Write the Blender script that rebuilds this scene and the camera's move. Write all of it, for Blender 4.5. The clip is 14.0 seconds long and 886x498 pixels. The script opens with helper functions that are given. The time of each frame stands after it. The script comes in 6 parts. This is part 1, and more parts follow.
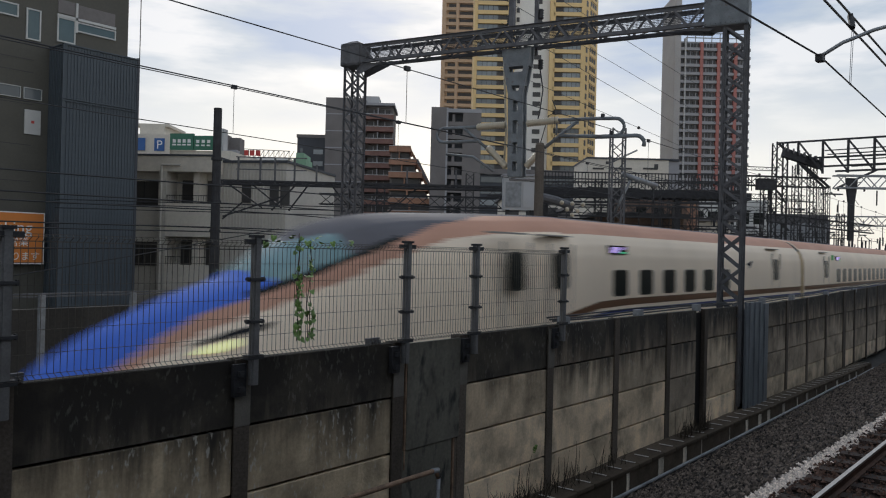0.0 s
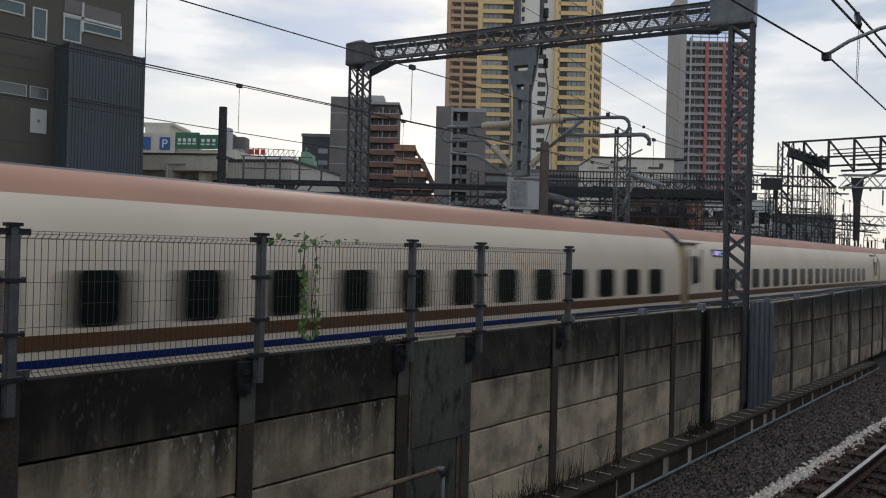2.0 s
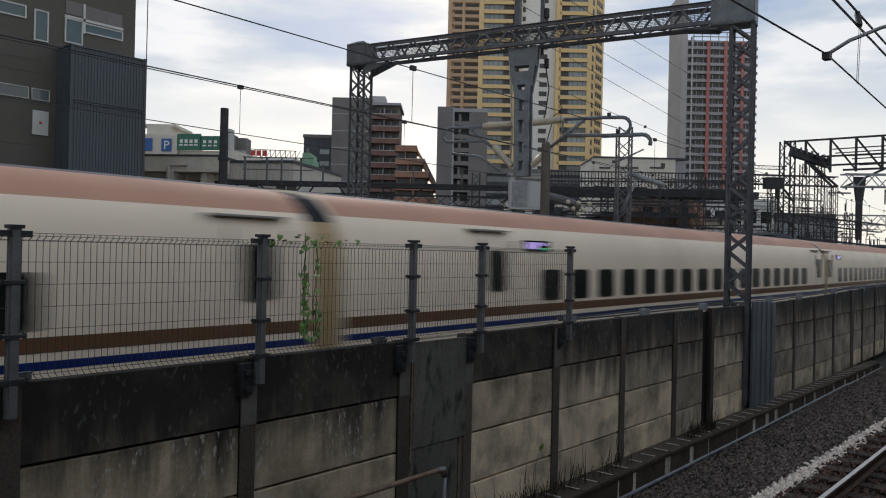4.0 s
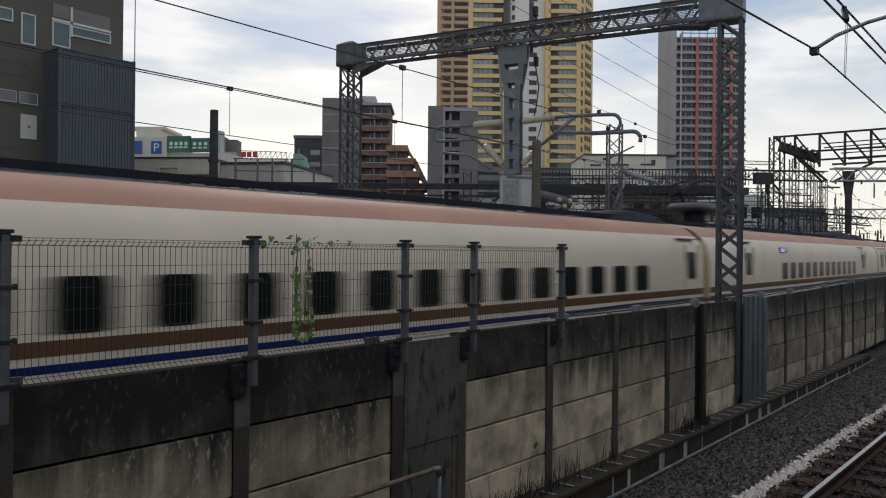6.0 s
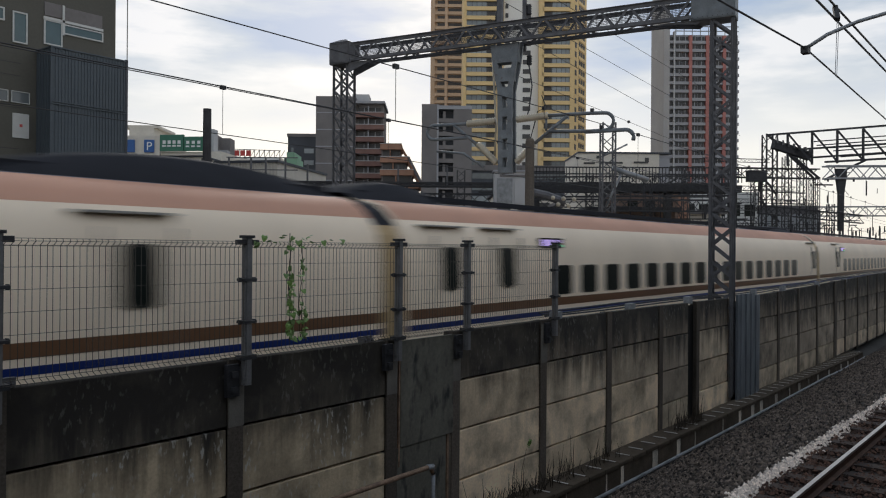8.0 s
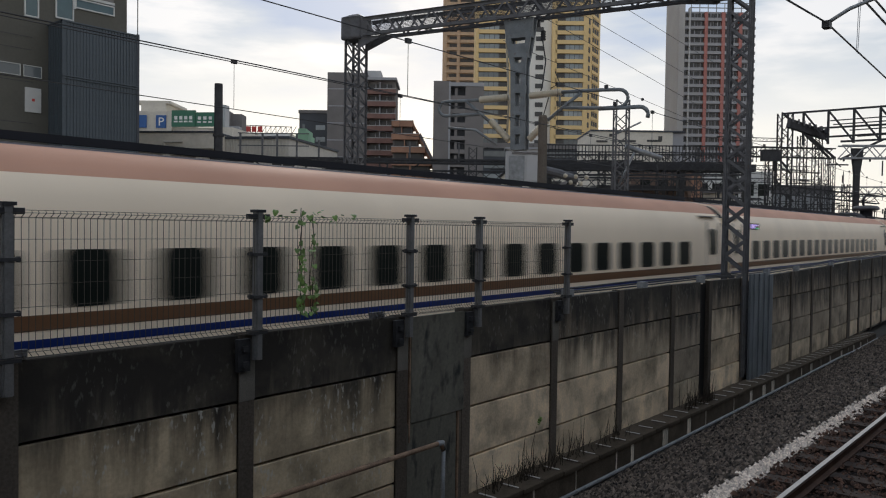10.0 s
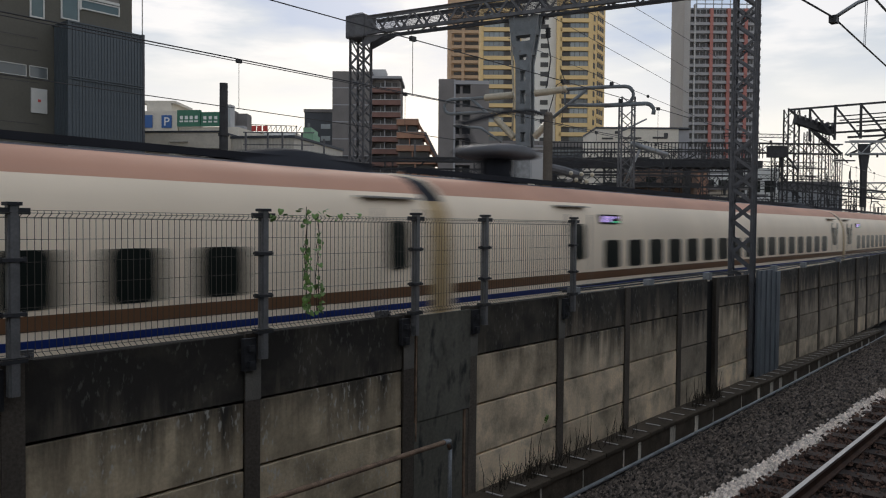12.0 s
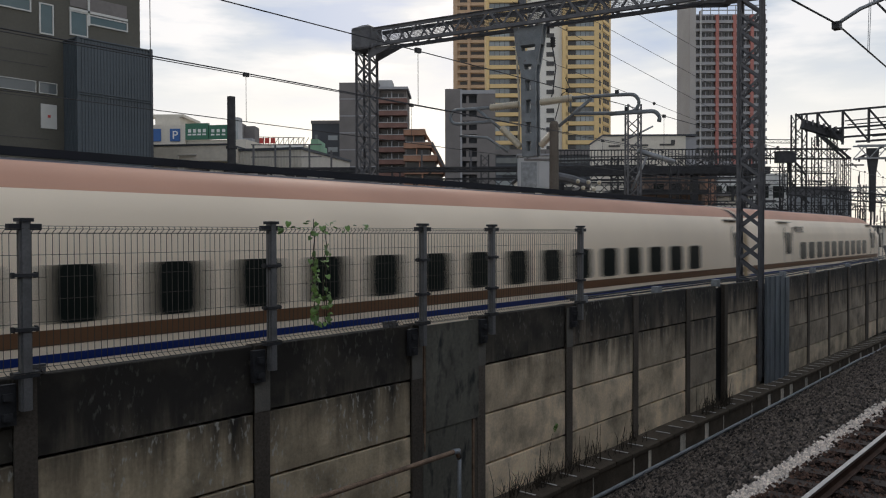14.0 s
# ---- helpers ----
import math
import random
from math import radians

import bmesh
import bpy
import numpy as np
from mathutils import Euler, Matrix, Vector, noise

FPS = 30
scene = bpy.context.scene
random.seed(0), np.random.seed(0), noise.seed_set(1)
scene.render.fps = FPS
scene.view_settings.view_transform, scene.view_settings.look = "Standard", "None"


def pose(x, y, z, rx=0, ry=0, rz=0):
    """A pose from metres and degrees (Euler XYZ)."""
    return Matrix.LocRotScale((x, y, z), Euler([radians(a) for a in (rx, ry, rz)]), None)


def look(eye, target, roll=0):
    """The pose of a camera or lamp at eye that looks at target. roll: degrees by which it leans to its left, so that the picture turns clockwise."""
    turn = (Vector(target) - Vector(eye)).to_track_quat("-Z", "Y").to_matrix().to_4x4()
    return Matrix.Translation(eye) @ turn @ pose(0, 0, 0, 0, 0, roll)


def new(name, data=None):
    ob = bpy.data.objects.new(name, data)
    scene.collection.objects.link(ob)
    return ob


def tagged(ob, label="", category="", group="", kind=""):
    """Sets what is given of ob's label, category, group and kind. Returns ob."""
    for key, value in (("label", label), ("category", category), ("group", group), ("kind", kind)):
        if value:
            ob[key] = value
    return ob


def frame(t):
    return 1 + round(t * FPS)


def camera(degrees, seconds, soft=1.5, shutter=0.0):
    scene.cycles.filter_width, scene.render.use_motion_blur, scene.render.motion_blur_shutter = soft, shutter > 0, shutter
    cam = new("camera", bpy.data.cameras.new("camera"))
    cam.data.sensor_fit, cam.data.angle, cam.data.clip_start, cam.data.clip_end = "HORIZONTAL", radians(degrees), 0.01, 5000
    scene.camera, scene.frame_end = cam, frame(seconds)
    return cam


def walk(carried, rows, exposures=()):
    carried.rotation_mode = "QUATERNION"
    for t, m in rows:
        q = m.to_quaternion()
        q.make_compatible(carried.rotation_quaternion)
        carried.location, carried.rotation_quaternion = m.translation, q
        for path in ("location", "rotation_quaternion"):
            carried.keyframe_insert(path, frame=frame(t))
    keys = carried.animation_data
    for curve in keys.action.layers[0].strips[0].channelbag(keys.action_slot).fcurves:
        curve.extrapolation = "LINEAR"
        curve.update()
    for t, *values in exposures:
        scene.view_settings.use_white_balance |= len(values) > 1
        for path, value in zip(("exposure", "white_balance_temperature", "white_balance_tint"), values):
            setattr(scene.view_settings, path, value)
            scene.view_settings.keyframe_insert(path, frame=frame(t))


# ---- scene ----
# (seconds, x, y, z, bearing of the view from +x, pitch, roll)
VIEW = [
    (0.0, -0.000, 0.008, 2.755, 39.42, 0.24, 1.40),
    (0.5, -0.001, 0.004, 2.752, 39.54, 0.09, 1.24),
    (1.0, -0.006, -0.008, 2.751, 39.57, -0.13, 1.11),
    (1.5, -0.000, -0.000, 2.750, 39.51, -0.02, 1.19),
    (2.0, -0.002, 0.011, 2.746, 39.75, 0.18, 1.49),
    (2.5, -0.004, 0.007, 2.749, 40.11, 0.30, 1.44),
    (3.0, -0.007, -0.003, 2.752, 40.08, 0.27, 1.53),
    (5.5, 0.006, -0.001, 2.745, 39.41, 0.11, 0.71),
    (6.0, 0.000, -0.007, 2.748, 39.32, 0.16, 0.56),
    (6.5, -0.001, -0.016, 2.747, 39.17, 0.33, 0.40),
    (7.0, -0.003, -0.020, 2.744, 39.04, 0.39, 0.36),
    (7.5, -0.000, -0.022, 2.749, 39.06, 0.17, 0.37),
    (8.0, -0.008, -0.024, 2.756, 38.89, 0.03, 0.42),
    (8.5, 0.013, 0.002, 2.746, 39.35, -0.14, 0.67),
    (9.0, 0.008, 0.011, 2.739, 39.82, -0.72, 0.95),
    (9.2, 0.012, 0.013, 2.739, 39.74, -1.15, 0.94),
    (11.5, 0.056, 0.038, 2.735, 39.73, -1.82, 0.71),
    (12.0, 0.050, 0.036, 2.736, 40.08, -1.73, 0.54),
    (12.5, 0.041, 0.017, 2.738, 40.29, -1.60, 0.41),
    (13.0, 0.044, 0.017, 2.739, 40.32, -1.60, 0.25),
    (13.5, 0.035, 0.004, 2.738, 40.47, -1.29, -0.00),
    (14.0, 0.028, -0.004, 2.745, 40.69, -1.04, -0.15),
]


def aim(x, y, z, bearing, pitch, roll):
    b, p = radians(bearing), radians(pitch)
    way = Vector((math.cos(b) * math.cos(p), math.sin(b) * math.cos(p), math.sin(p)))
    eye = Vector((x, y, z))
    return look(eye, eye + way * 10, roll)


cam = camera(59.0, 14.0, 1.1, 0.55)
walk(cam, [(r[0], aim(*r[1:])) for r in VIEW], [(0.0, -0.12, 6500, 10), (6.0, -0.10, 6550, 10), (9.0, -0.08, 6620, 10), (11.5, -0.04, 6720, 11), (14.0, -0.04, 6720, 11)])

# ---- world and light ----
SUN_EL, SUN_AZ = 24.0, 42.0  # the bright part of the cloudy sky, behind the towers
world = bpy.data.worlds.new("sky")
scene.world = world
world.use_nodes = True
wn, wl = world.node_tree.nodes, world.node_tree.links
wn.clear()
w_out = wn.new("ShaderNodeOutputWorld")
w_bg = wn.new("ShaderNodeBackground")
w_sky = wn.new("ShaderNodeTexSky")
w_sky.sky_type, w_sky.sun_disc = "NISHITA", False
w_sky.sun_elevation, w_sky.sun_rotation = radians(SUN_EL), radians(90 - SUN_AZ)
w_tc = wn.new("ShaderNodeTexCoord")
w_map = wn.new("ShaderNodeMapping")
w_map.inputs["Scale"].default_value = (1.0, 1.0, 4.5)
w_map.inputs["Location"].default_value = (0.35, 0.1, 0.28)
w_noise = wn.new("ShaderNodeTexNoise")
w_noise.inputs["Scale"].default_value = 3.4
w_noise.inputs["Detail"].default_value = 6.0
w_noise.inputs["Roughness"].default_value = 0.52
w_ramp = wn.new("ShaderNodeValToRGB")
w_ramp.color_ramp.elements[0].position, w_ramp.color_ramp.elements[0].color = 0.37, (3.4, 4.7, 7.0, 1)
w_ramp.color_ramp.elements[1].position, w_ramp.color_ramp.elements[1].color = 0.60, (9.6, 9.7, 9.95, 1)
w_grey = w_ramp.color_ramp.elements.new(0.50)
w_grey.color = (5.7, 6.55, 7.6, 1)
w_sep = wn.new("ShaderNodeSeparateXYZ")
w_low = wn.new("ShaderNodeMapRange")
w_low.inputs["From Min"].default_value, w_low.inputs["From Max"].default_value = 0.12, 0.24
w_low.inputs["To Min"].default_value, w_low.inputs["To Max"].default_value = 1.0, 0.0
w_hmix = wn.new("ShaderNodeMixRGB")
w_hmix.inputs["Color2"].default_value = (9.85, 9.75, 9.45, 1)
w_mix = wn.new("ShaderNodeMixRGB")
w_mix.inputs["Fac"].default_value = 0.82
wl.new(w_tc.outputs["Generated"], w_map.inputs["Vector"])
wl.new(w_map.outputs["Vector"], w_noise.inputs["Vector"])
wl.new(w_noise.outputs["Fac"], w_ramp.inputs["Fac"])
wl.new(w_tc.outputs["Generated"], w_sep.inputs["Vector"])
wl.new(w_sep.outputs["Z"], w_low.inputs["Value"])
wl.new(w_low.outputs["Result"], w_hmix.inputs["Fac"])
wl.new(w_ramp.outputs["Color"], w_hmix.inputs["Color1"])
wl.new(w_sky.outputs["Color"], w_mix.inputs["Color1"])
wl.new(w_hmix.outputs["Color"], w_mix.inputs["Color2"])
wl.new(w_mix.outputs["Color"], w_bg.inputs["Color"])
w_bg.inputs["Strength"].default_value = 0.10
wl.new(w_bg.outputs["Background"], w_out.inputs["Surface"])
sun = new("sun", bpy.data.lights.new("sun", "SUN"))
sun.data.energy, sun.data.angle, sun.data.color = 0.8, radians(12), (1.0, 0.96, 0.9)
sa, se = radians(SUN_AZ), radians(SUN_EL)
sun.matrix_world = look((60 * math.cos(sa), 60 * math.sin(sa), 60 * math.tan(se)), (0, 0, 0))


# ---- materials ----
def surface(name, base, rough=0.7, metal=0.0, vary=0.15, scale=6.0, grain=60.0, bump=0.15, streak=0.0, stain=None, stain_at=0.62, random_hue=0.0, depth=0.01, spec=0.5, fleck=0.6):
    """A worn surface: two scales of noise in the colour, fine relief, upright streaks where asked."""
    m = bpy.data.materials.new(name)
    m.use_nodes = True
    n, l = m.node_tree.nodes, m.node_tree.links
    b = n["Principled BSDF"]
    b.inputs["Roughness"].default_value, b.inputs["Metallic"].default_value = rough, metal
    b.inputs["Specular IOR Level"].default_value = spec
    tc = n.new("ShaderNodeTexCoord")
    big, fine = n.new("ShaderNodeTexNoise"), n.new("ShaderNodeTexNoise")
    mp = n.new("ShaderNodeMapping")
    l.new(tc.outputs["Object"], mp.inputs["Vector"])
    l.new(mp.outputs["Vector"], big.inputs["Vector"])
    if streak:
        mp.inputs["Scale"].default_value = (1.0, 1.0, streak)
    l.new(tc.outputs["Object"], fine.inputs["Vector"])
    big.inputs["Scale"].default_value, fine.inputs["Scale"].default_value = scale, grain
    big.inputs["Detail"].default_value = 6.0
    fine.inputs["Detail"].default_value = 3.0
    r = n.new("ShaderNodeMapRange")
    r.inputs["From Min"].default_value, r.inputs["From Max"].default_value = 0.3, 0.7
    r.inputs["To Min"].default_value, r.inputs["To Max"].default_value = 1 - vary, 1 + vary
    l.new(big.outputs["Fac"], r.inputs["Value"])
    r2 = n.new("ShaderNodeMapRange")
    r2.inputs["From Min"].default_value, r2.inputs["From Max"].default_value = 0.3, 0.7
    r2.inputs["To Min"].default_value, r2.inputs["To Max"].default_value = 1 - vary * fleck, 1 + vary * fleck
    l.new(fine.outputs["Fac"], r2.inputs["Value"])
    mu = n.new("ShaderNodeMath")
    mu.operation = "MULTIPLY"
    l.new(r.outputs["Result"], mu.inputs[0])
    l.new(r2.outputs["Result"], mu.inputs[1])
    last = mu
    if random_hue:
        oi = n.new("ShaderNodeObjectInfo")
        r3 = n.new("ShaderNodeMapRange")
        r3.inputs["To Min"].default_value, r3.inputs["To Max"].default_value = 1 - random_hue, 1 + random_hue
        l.new(oi.outputs["Random"], r3.inputs["Value"])
        m3 = n.new("ShaderNodeMath")
        m3.operation = "MULTIPLY"
        l.new(last.outputs[0], m3.inputs[0])
        l.new(r3.outputs["Result"], m3.inputs[1])
        last = m3
    col = n.new("ShaderNodeVectorMath")
    col.operation = "SCALE"
    col.inputs[0].default_value = base
    l.new(last.outputs[0], col.inputs["Scale"])
    out = col.outputs["Vector"]
    if stain:
        sn = n.new("ShaderNodeTexNoise")
        sm = n.new("ShaderNodeMapping")
        sm.inputs["Scale"].default_value = (1, 1, streak or 1)
        l.new(tc.outputs["Object"], sm.inputs["Vector"])
        l.new(sm.outputs["Vector"], sn.inputs["Vector"])
        sn.inputs["Scale"].default_value, sn.inputs["Detail"].default_value = scale * 2.3, 5.0
        sr = n.new("ShaderNodeValToRGB")
        sr.color_ramp.elements[0].position, sr.color_ramp.elements[1].position = stain_at - 0.06, stain_at + 0.08
        l.new(sn.outputs["Fac"], sr.inputs["Fac"])
        mx = n.new("ShaderNodeMixRGB")
        mx.inputs["Color2"].default_value = (*stain, 1)
        l.new(sr.outputs["Color"], mx.inputs["Fac"])
        l.new(out, mx.inputs["Color1"])
        out = mx.outputs["Color"]
    l.new(out, b.inputs["Base Color"])
    if bump:
        bp = n.new("ShaderNodeBump")
        bp.inputs["Strength"].default_value, bp.inputs["Distance"].default_value = bump, depth
        l.new(fine.outputs["Fac"], bp.inputs["Height"])
        l.new(bp.outputs["Normal"], b.inputs["Normal"])
    return m


def glow(name, base, strength):
    m = bpy.data.materials.new(name)
    m.use_nodes = True
    b = m.node_tree.nodes["Principled BSDF"]
    b.inputs["Base Color"].default_value = (*base, 1)
    b.inputs["Emission Color"].default_value = (*base, 1)
    b.inputs["Emission Strength"].default_value = strength
    return m


M_IVORY = surface("ivory_train_paint", (0.875, 0.725, 0.555), 0.55, vary=0.06, scale=0.7, grain=90, bump=0.02, spec=0.2, streak=0.25)
M_COPPER = surface("copper_train_paint", (0.55, 0.30, 0.205), 0.62, 0.0, vary=0.10, scale=0.6, grain=90, bump=0.02, spec=0.22)
M_BLUE = surface("sky_blue_train_paint", (0.03, 0.12, 0.55), 0.4, vary=0.05, scale=1.5, grain=90, bump=0.02, spec=0.45)
M_NAVY = surface("navy_stripe_paint", (0.003, 0.02, 0.13), 0.4, vary=0.05, scale=2, grain=90, bump=0.02)
M_BROWN = surface("brown_stripe_paint", (0.16, 0.08, 0.04), 0.35, vary=0.06, scale=2, grain=90, bump=0.02)
# blue roof given a grey colour in place of its dull reflection
M_ROOF_GREYED = surface("reflection_greyed_blue_roof", (0.13, 0.125, 0.135), 0.7, vary=0.10, scale=1.5, bump=0.02, spec=0.2)
# sky reflection on the windscreen is put into its teal base colour
M_SCREEN = surface("teal_sky_reflection_cab_glass", (0.13, 0.24, 0.245), 0.2, vary=0.05, scale=3, bump=0.0, spec=0.8)
M_GLASS_DARK = surface("dark_train_glass", (0.012, 0.015, 0.013), 0.3, vary=0.05, scale=3, bump=0.0, spec=0.12)
M_BELLOWS = surface("dirty_gangway_cover", (0.46, 0.32, 0.16), 0.6, vary=0.25, scale=3, streak=0.25)
M_ROOFGEAR = surface("roof_equipment_dark", (0.02, 0.021, 0.026), 0.8, vary=0.2, scale=4, spec=0.2)
M_INSUL = surface("pale_insulator_porcelain", (0.46, 0.40, 0.30), 0.3, vary=0.12, scale=10)
M_STEEL = surface("weathered_galvanised_steel", (0.100, 0.099, 0.105), 0.6, 0.2, vary=0.28, scale=5, grain=50, bump=0.15, stain=(0.10, 0.075, 0.06), stain_at=0.68)
M_STEEL_PALE = surface("pale_galvanised_steel", (0.24, 0.25, 0.26), 0.5, 0.4, vary=0.25, scale=6, grain=60)
M_STEEL_DARK = surface("dark_sooty_steel", (0.03, 0.03, 0.033), 0.65, 0.2, vary=0.3, scale=6)
M_POST = surface("fence_post_steel", (0.15, 0.147, 0.145), 0.55, 0.2, vary=0.2, scale=6)
M_HANG = surface("blue_grey_painted_steel", (0.15, 0.165, 0.175), 0.6, 0.1, vary=0.2, scale=5, stain=(0.12, 0.10, 0.09), stain_at=0.66)
M_WIRE = surface("black_cable", (0.02, 0.02, 0.022), 0.6, vary=0.1)


def panel_concrete(name, base, soot_level, soot_soft, white):
    """Cast panels: cloudy grey, black grime running down from the top edge, pale lime drips."""
    m = surface(name, base, 0.92, vary=0.34, scale=1.6, grain=30, bump=0.35, streak=0.6, random_hue=0.2, fleck=0.3)
    n, l = m.node_tree.nodes, m.node_tree.links
    b = n["Principled BSDF"]
    old = b.inputs["Base Color"].links[0].from_socket
    tc = n.new("ShaderNodeTexCoord")
    oi = n.new("ShaderNodeObjectInfo")
    add = n.new("ShaderNodeVectorMath")
    add.operation = "MULTIPLY_ADD"
    add.inputs[1].default_value = (1, 1, 1)
    l.new(tc.outputs["Object"], add.inputs[0])
    sc = n.new("ShaderNodeVectorMath")
    sc.operation = "SCALE"
    sc.inputs[0].default_value = (37.0, 11.0, 0.0)
    l.new(oi.outputs["Random"], sc.inputs["Scale"])
    l.new(sc.outputs["Vector"], add.inputs[2])
    st = n.new("ShaderNodeMapping")
    st.inputs["Scale"].default_value = (5.0, 1.0, 0.55)
    l.new(add.outputs["Vector"], st.inputs["Vector"])
    run = n.new("ShaderNodeTexNoise")
    run.inputs["Scale"].default_value, run.inputs["Detail"].default_value = 1.0, 7.0
    run.inputs["Roughness"].default_value = 0.62
    l.new(st.outputs["Vector"], run.inputs["Vector"])
    sep = n.new("ShaderNodeSeparateXYZ")
    l.new(tc.outputs["Object"], sep.inputs["Vector"])
    k = n.new("ShaderNodeMath")
    k.operation = "MULTIPLY_ADD"
    k.inputs[1].default_value = 1.5
    l.new(run.outputs["Fac"], k.inputs[0])
    l.new(sep.outputs["Z"], k.inputs[2])
    r = n.new("ShaderNodeMapRange")
    r.inputs["From Min"].default_value, r.inputs["From Max"].default_value = soot_level, soot_level + soot_soft
    r.interpolation_type = "SMOOTHSTEP"
    l.new(k.outputs[0], r.inputs["Value"])
    mx = n.new("ShaderNodeMixRGB")
    mx.inputs["Color2"].default_value = (0.026, 0.022, 0.0175, 1)
    l.new(r.outputs["Result"], mx.inputs["Fac"])
    l.new(old, mx.inputs["Color1"])
    # broad damp clouds with darker lower edges
    cn = n.new("ShaderNodeTexNoise")
    cn.inputs["Scale"].default_value, cn.inputs["Detail"].default_value = 1.7, 8.0
    cn.inputs["Roughness"].default_value = 0.6
    l.new(add.outputs["Vector"], cn.inputs["Vector"])
    cr = n.new("ShaderNodeMapRange")
    cr.inputs["From Min"].default_value, cr.inputs["From Max"].default_value = 0.46, 0.70
    cr.inputs["To Max"].default_value = 0.78
    l.new(cn.outputs["Fac"], cr.inputs["Value"])
    cm = n.new("ShaderNodeMixRGB")
    cm.inputs["Color2"].default_value = (0.088, 0.075, 0.055, 1)
    l.new(cr.outputs["Result"], cm.inputs["Fac"])
    l.new(mx.outputs["Color"], cm.inputs["Color1"])
    mx = cm
    dr = n.new("ShaderNodeMapping")
    dr.inputs["Scale"].default_value = (26.0, 1.0, 11.0)
    l.new(add.outputs["Vector"], dr.inputs["Vector"])
    dn = n.new("ShaderNodeTexNoise")
    dn.inputs["Scale"].default_value, dn.inputs["Detail"].default_value = 1.0, 4.0
    l.new(dr.outputs["Vector"], dn.inputs["Vector"])
    dm = n.new("ShaderNodeMapRange")
    dm.inputs["From Min"].default_value, dm.inputs["From Max"].default_value = 0.57, 0.66
    dm.inputs["To Max"].default_value = white
    l.new(dn.outputs["Fac"], dm.inputs["Value"])
    where = n.new("ShaderNodeTexNoise")
    where.inputs["Scale"].default_value = 2.2
    l.new(add.outputs["Vector"], where.inputs["Vector"])
    wr = n.new("ShaderNodeMapRange")
    wr.inputs["From Min"].default_value, wr.inputs["From Max"].default_value = 0.42, 0.56
    l.new(where.outputs["Fac"], wr.inputs["Value"])
    both = n.new("ShaderNodeMath")
    both.operation = "MULTIPLY"
    l.new(dm.outputs["Result"], both.inputs[0])
    l.new(wr.outputs["Result"], both.inputs[1])
    m2 = n.new("ShaderNodeMixRGB")
    m2.inputs["Color2"].default_value = (0.5, 0.48, 0.42, 1)
    l.new(both.outputs[0], m2.inputs["Fac"])
    l.new(mx.outputs["Color"], m2.inputs["Color1"])
    l.new(m2.outputs["Color"], b.inputs["Base Color"])
    return m


M_CONCRETE = panel_concrete("weathered_panel_concrete", (0.71, 0.56, 0.385), 1.42, 0.95, 0.2)
M_CONC_DIRTY = panel_concrete("grimy_panel_concrete", (0.51, 0.405, 0.27), 1.18, 0.95, 0.7)
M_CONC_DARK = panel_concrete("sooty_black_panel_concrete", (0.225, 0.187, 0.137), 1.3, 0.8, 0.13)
M_CONC_MID = panel_concrete("half_grimy_panel_concrete", (0.59, 0.475, 0.335), 1.22, 0.9, 0.3)
M_CONC_FAR = panel_concrete("damp_grey_panel_concrete", (0.40, 0.325, 0.24), 1.12, 1.0, 0.2)
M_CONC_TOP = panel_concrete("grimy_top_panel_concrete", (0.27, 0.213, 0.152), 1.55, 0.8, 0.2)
M_COLUMN = surface("wall_column_steel", (0.105, 0.088, 0.072), 0.9, vary=0.35, scale=2.5, grain=40, bump=0.4, streak=0.3, random_hue=0.2, spec=0.15)
M_RUST = surface("rusty_steel", (0.23, 0.15, 0.10), 0.75, 0.2, vary=0.4, scale=9, grain=70, bump=0.3)
M_LEDGE = surface("cable_trough_concrete", (0.078, 0.062, 0.046), 0.95, spec=0.15, vary=0.3, scale=3, grain=40, bump=0.4, random_hue=0.18)
# bed colour darkened to stand in for shade in the gaps between stones
M_BALLAST = surface("gap_shade_ballast", (0.024, 0.016, 0.012), 0.9, vary=0.35, scale=8, grain=40, bump=0.6)
M_WHITE_STONE = surface("pale_ballast_stone", (0.5, 0.47, 0.44), 0.9, vary=0.3, scale=9)
M_RAIL = surface("rail_steel_polished", (0.42, 0.39, 0.36), 0.32, 1.0, vary=0.1)
M_RAIL_RUST = surface("rail_side_rust", (0.09, 0.045, 0.028), 0.85, vary=0.3)
M_SLEEPER = surface("sleeper_timber_stained", (0.035, 0.021, 0.015), 0.9, vary=0.3, scale=3)
M_GROUND = surface("dark_ground", (0.06, 0.057, 0.052), 0.95, vary=0.3, scale=0.3, grain=6)
M_LEAF = surface("vine_leaf", (0.16, 0.27, 0.06), 0.5, vary=0.3, scale=12, random_hue=0.3)
M_STALK = surface("dry_weed_stalk", (0.07, 0.05, 0.035), 0.9, vary=0.3)


# ---- mesh helpers ----
def box(bm, x0, y0, z0, x1, y1, z1):
    vs = [bm.verts.new(p) for p in ((x0, y0, z0), (x1, y0, z0), (x1, y1, z0), (x0, y1, z0), (x0, y0, z1), (x1, y0, z1), (x1, y1, z1), (x0, y1, z1))]
    for q in ((3, 2, 1, 0), (4, 5, 6, 7), (0, 1, 5, 4), (1, 2, 6, 5), (2, 3, 7, 6), (3, 0, 4, 7)):
        bm.faces.new([vs[i] for i in q])
    return vs


def frame_of(a, b):
    a, b = Vector(a), Vector(b)
    d = (b - a).normalized()
    up = Vector((0, 0, 1)) if abs(d.z) < 0.95 else Vector((0, 1, 0))
    s = d.cross(up).normalized()
    return a, b, s, s.cross(d)


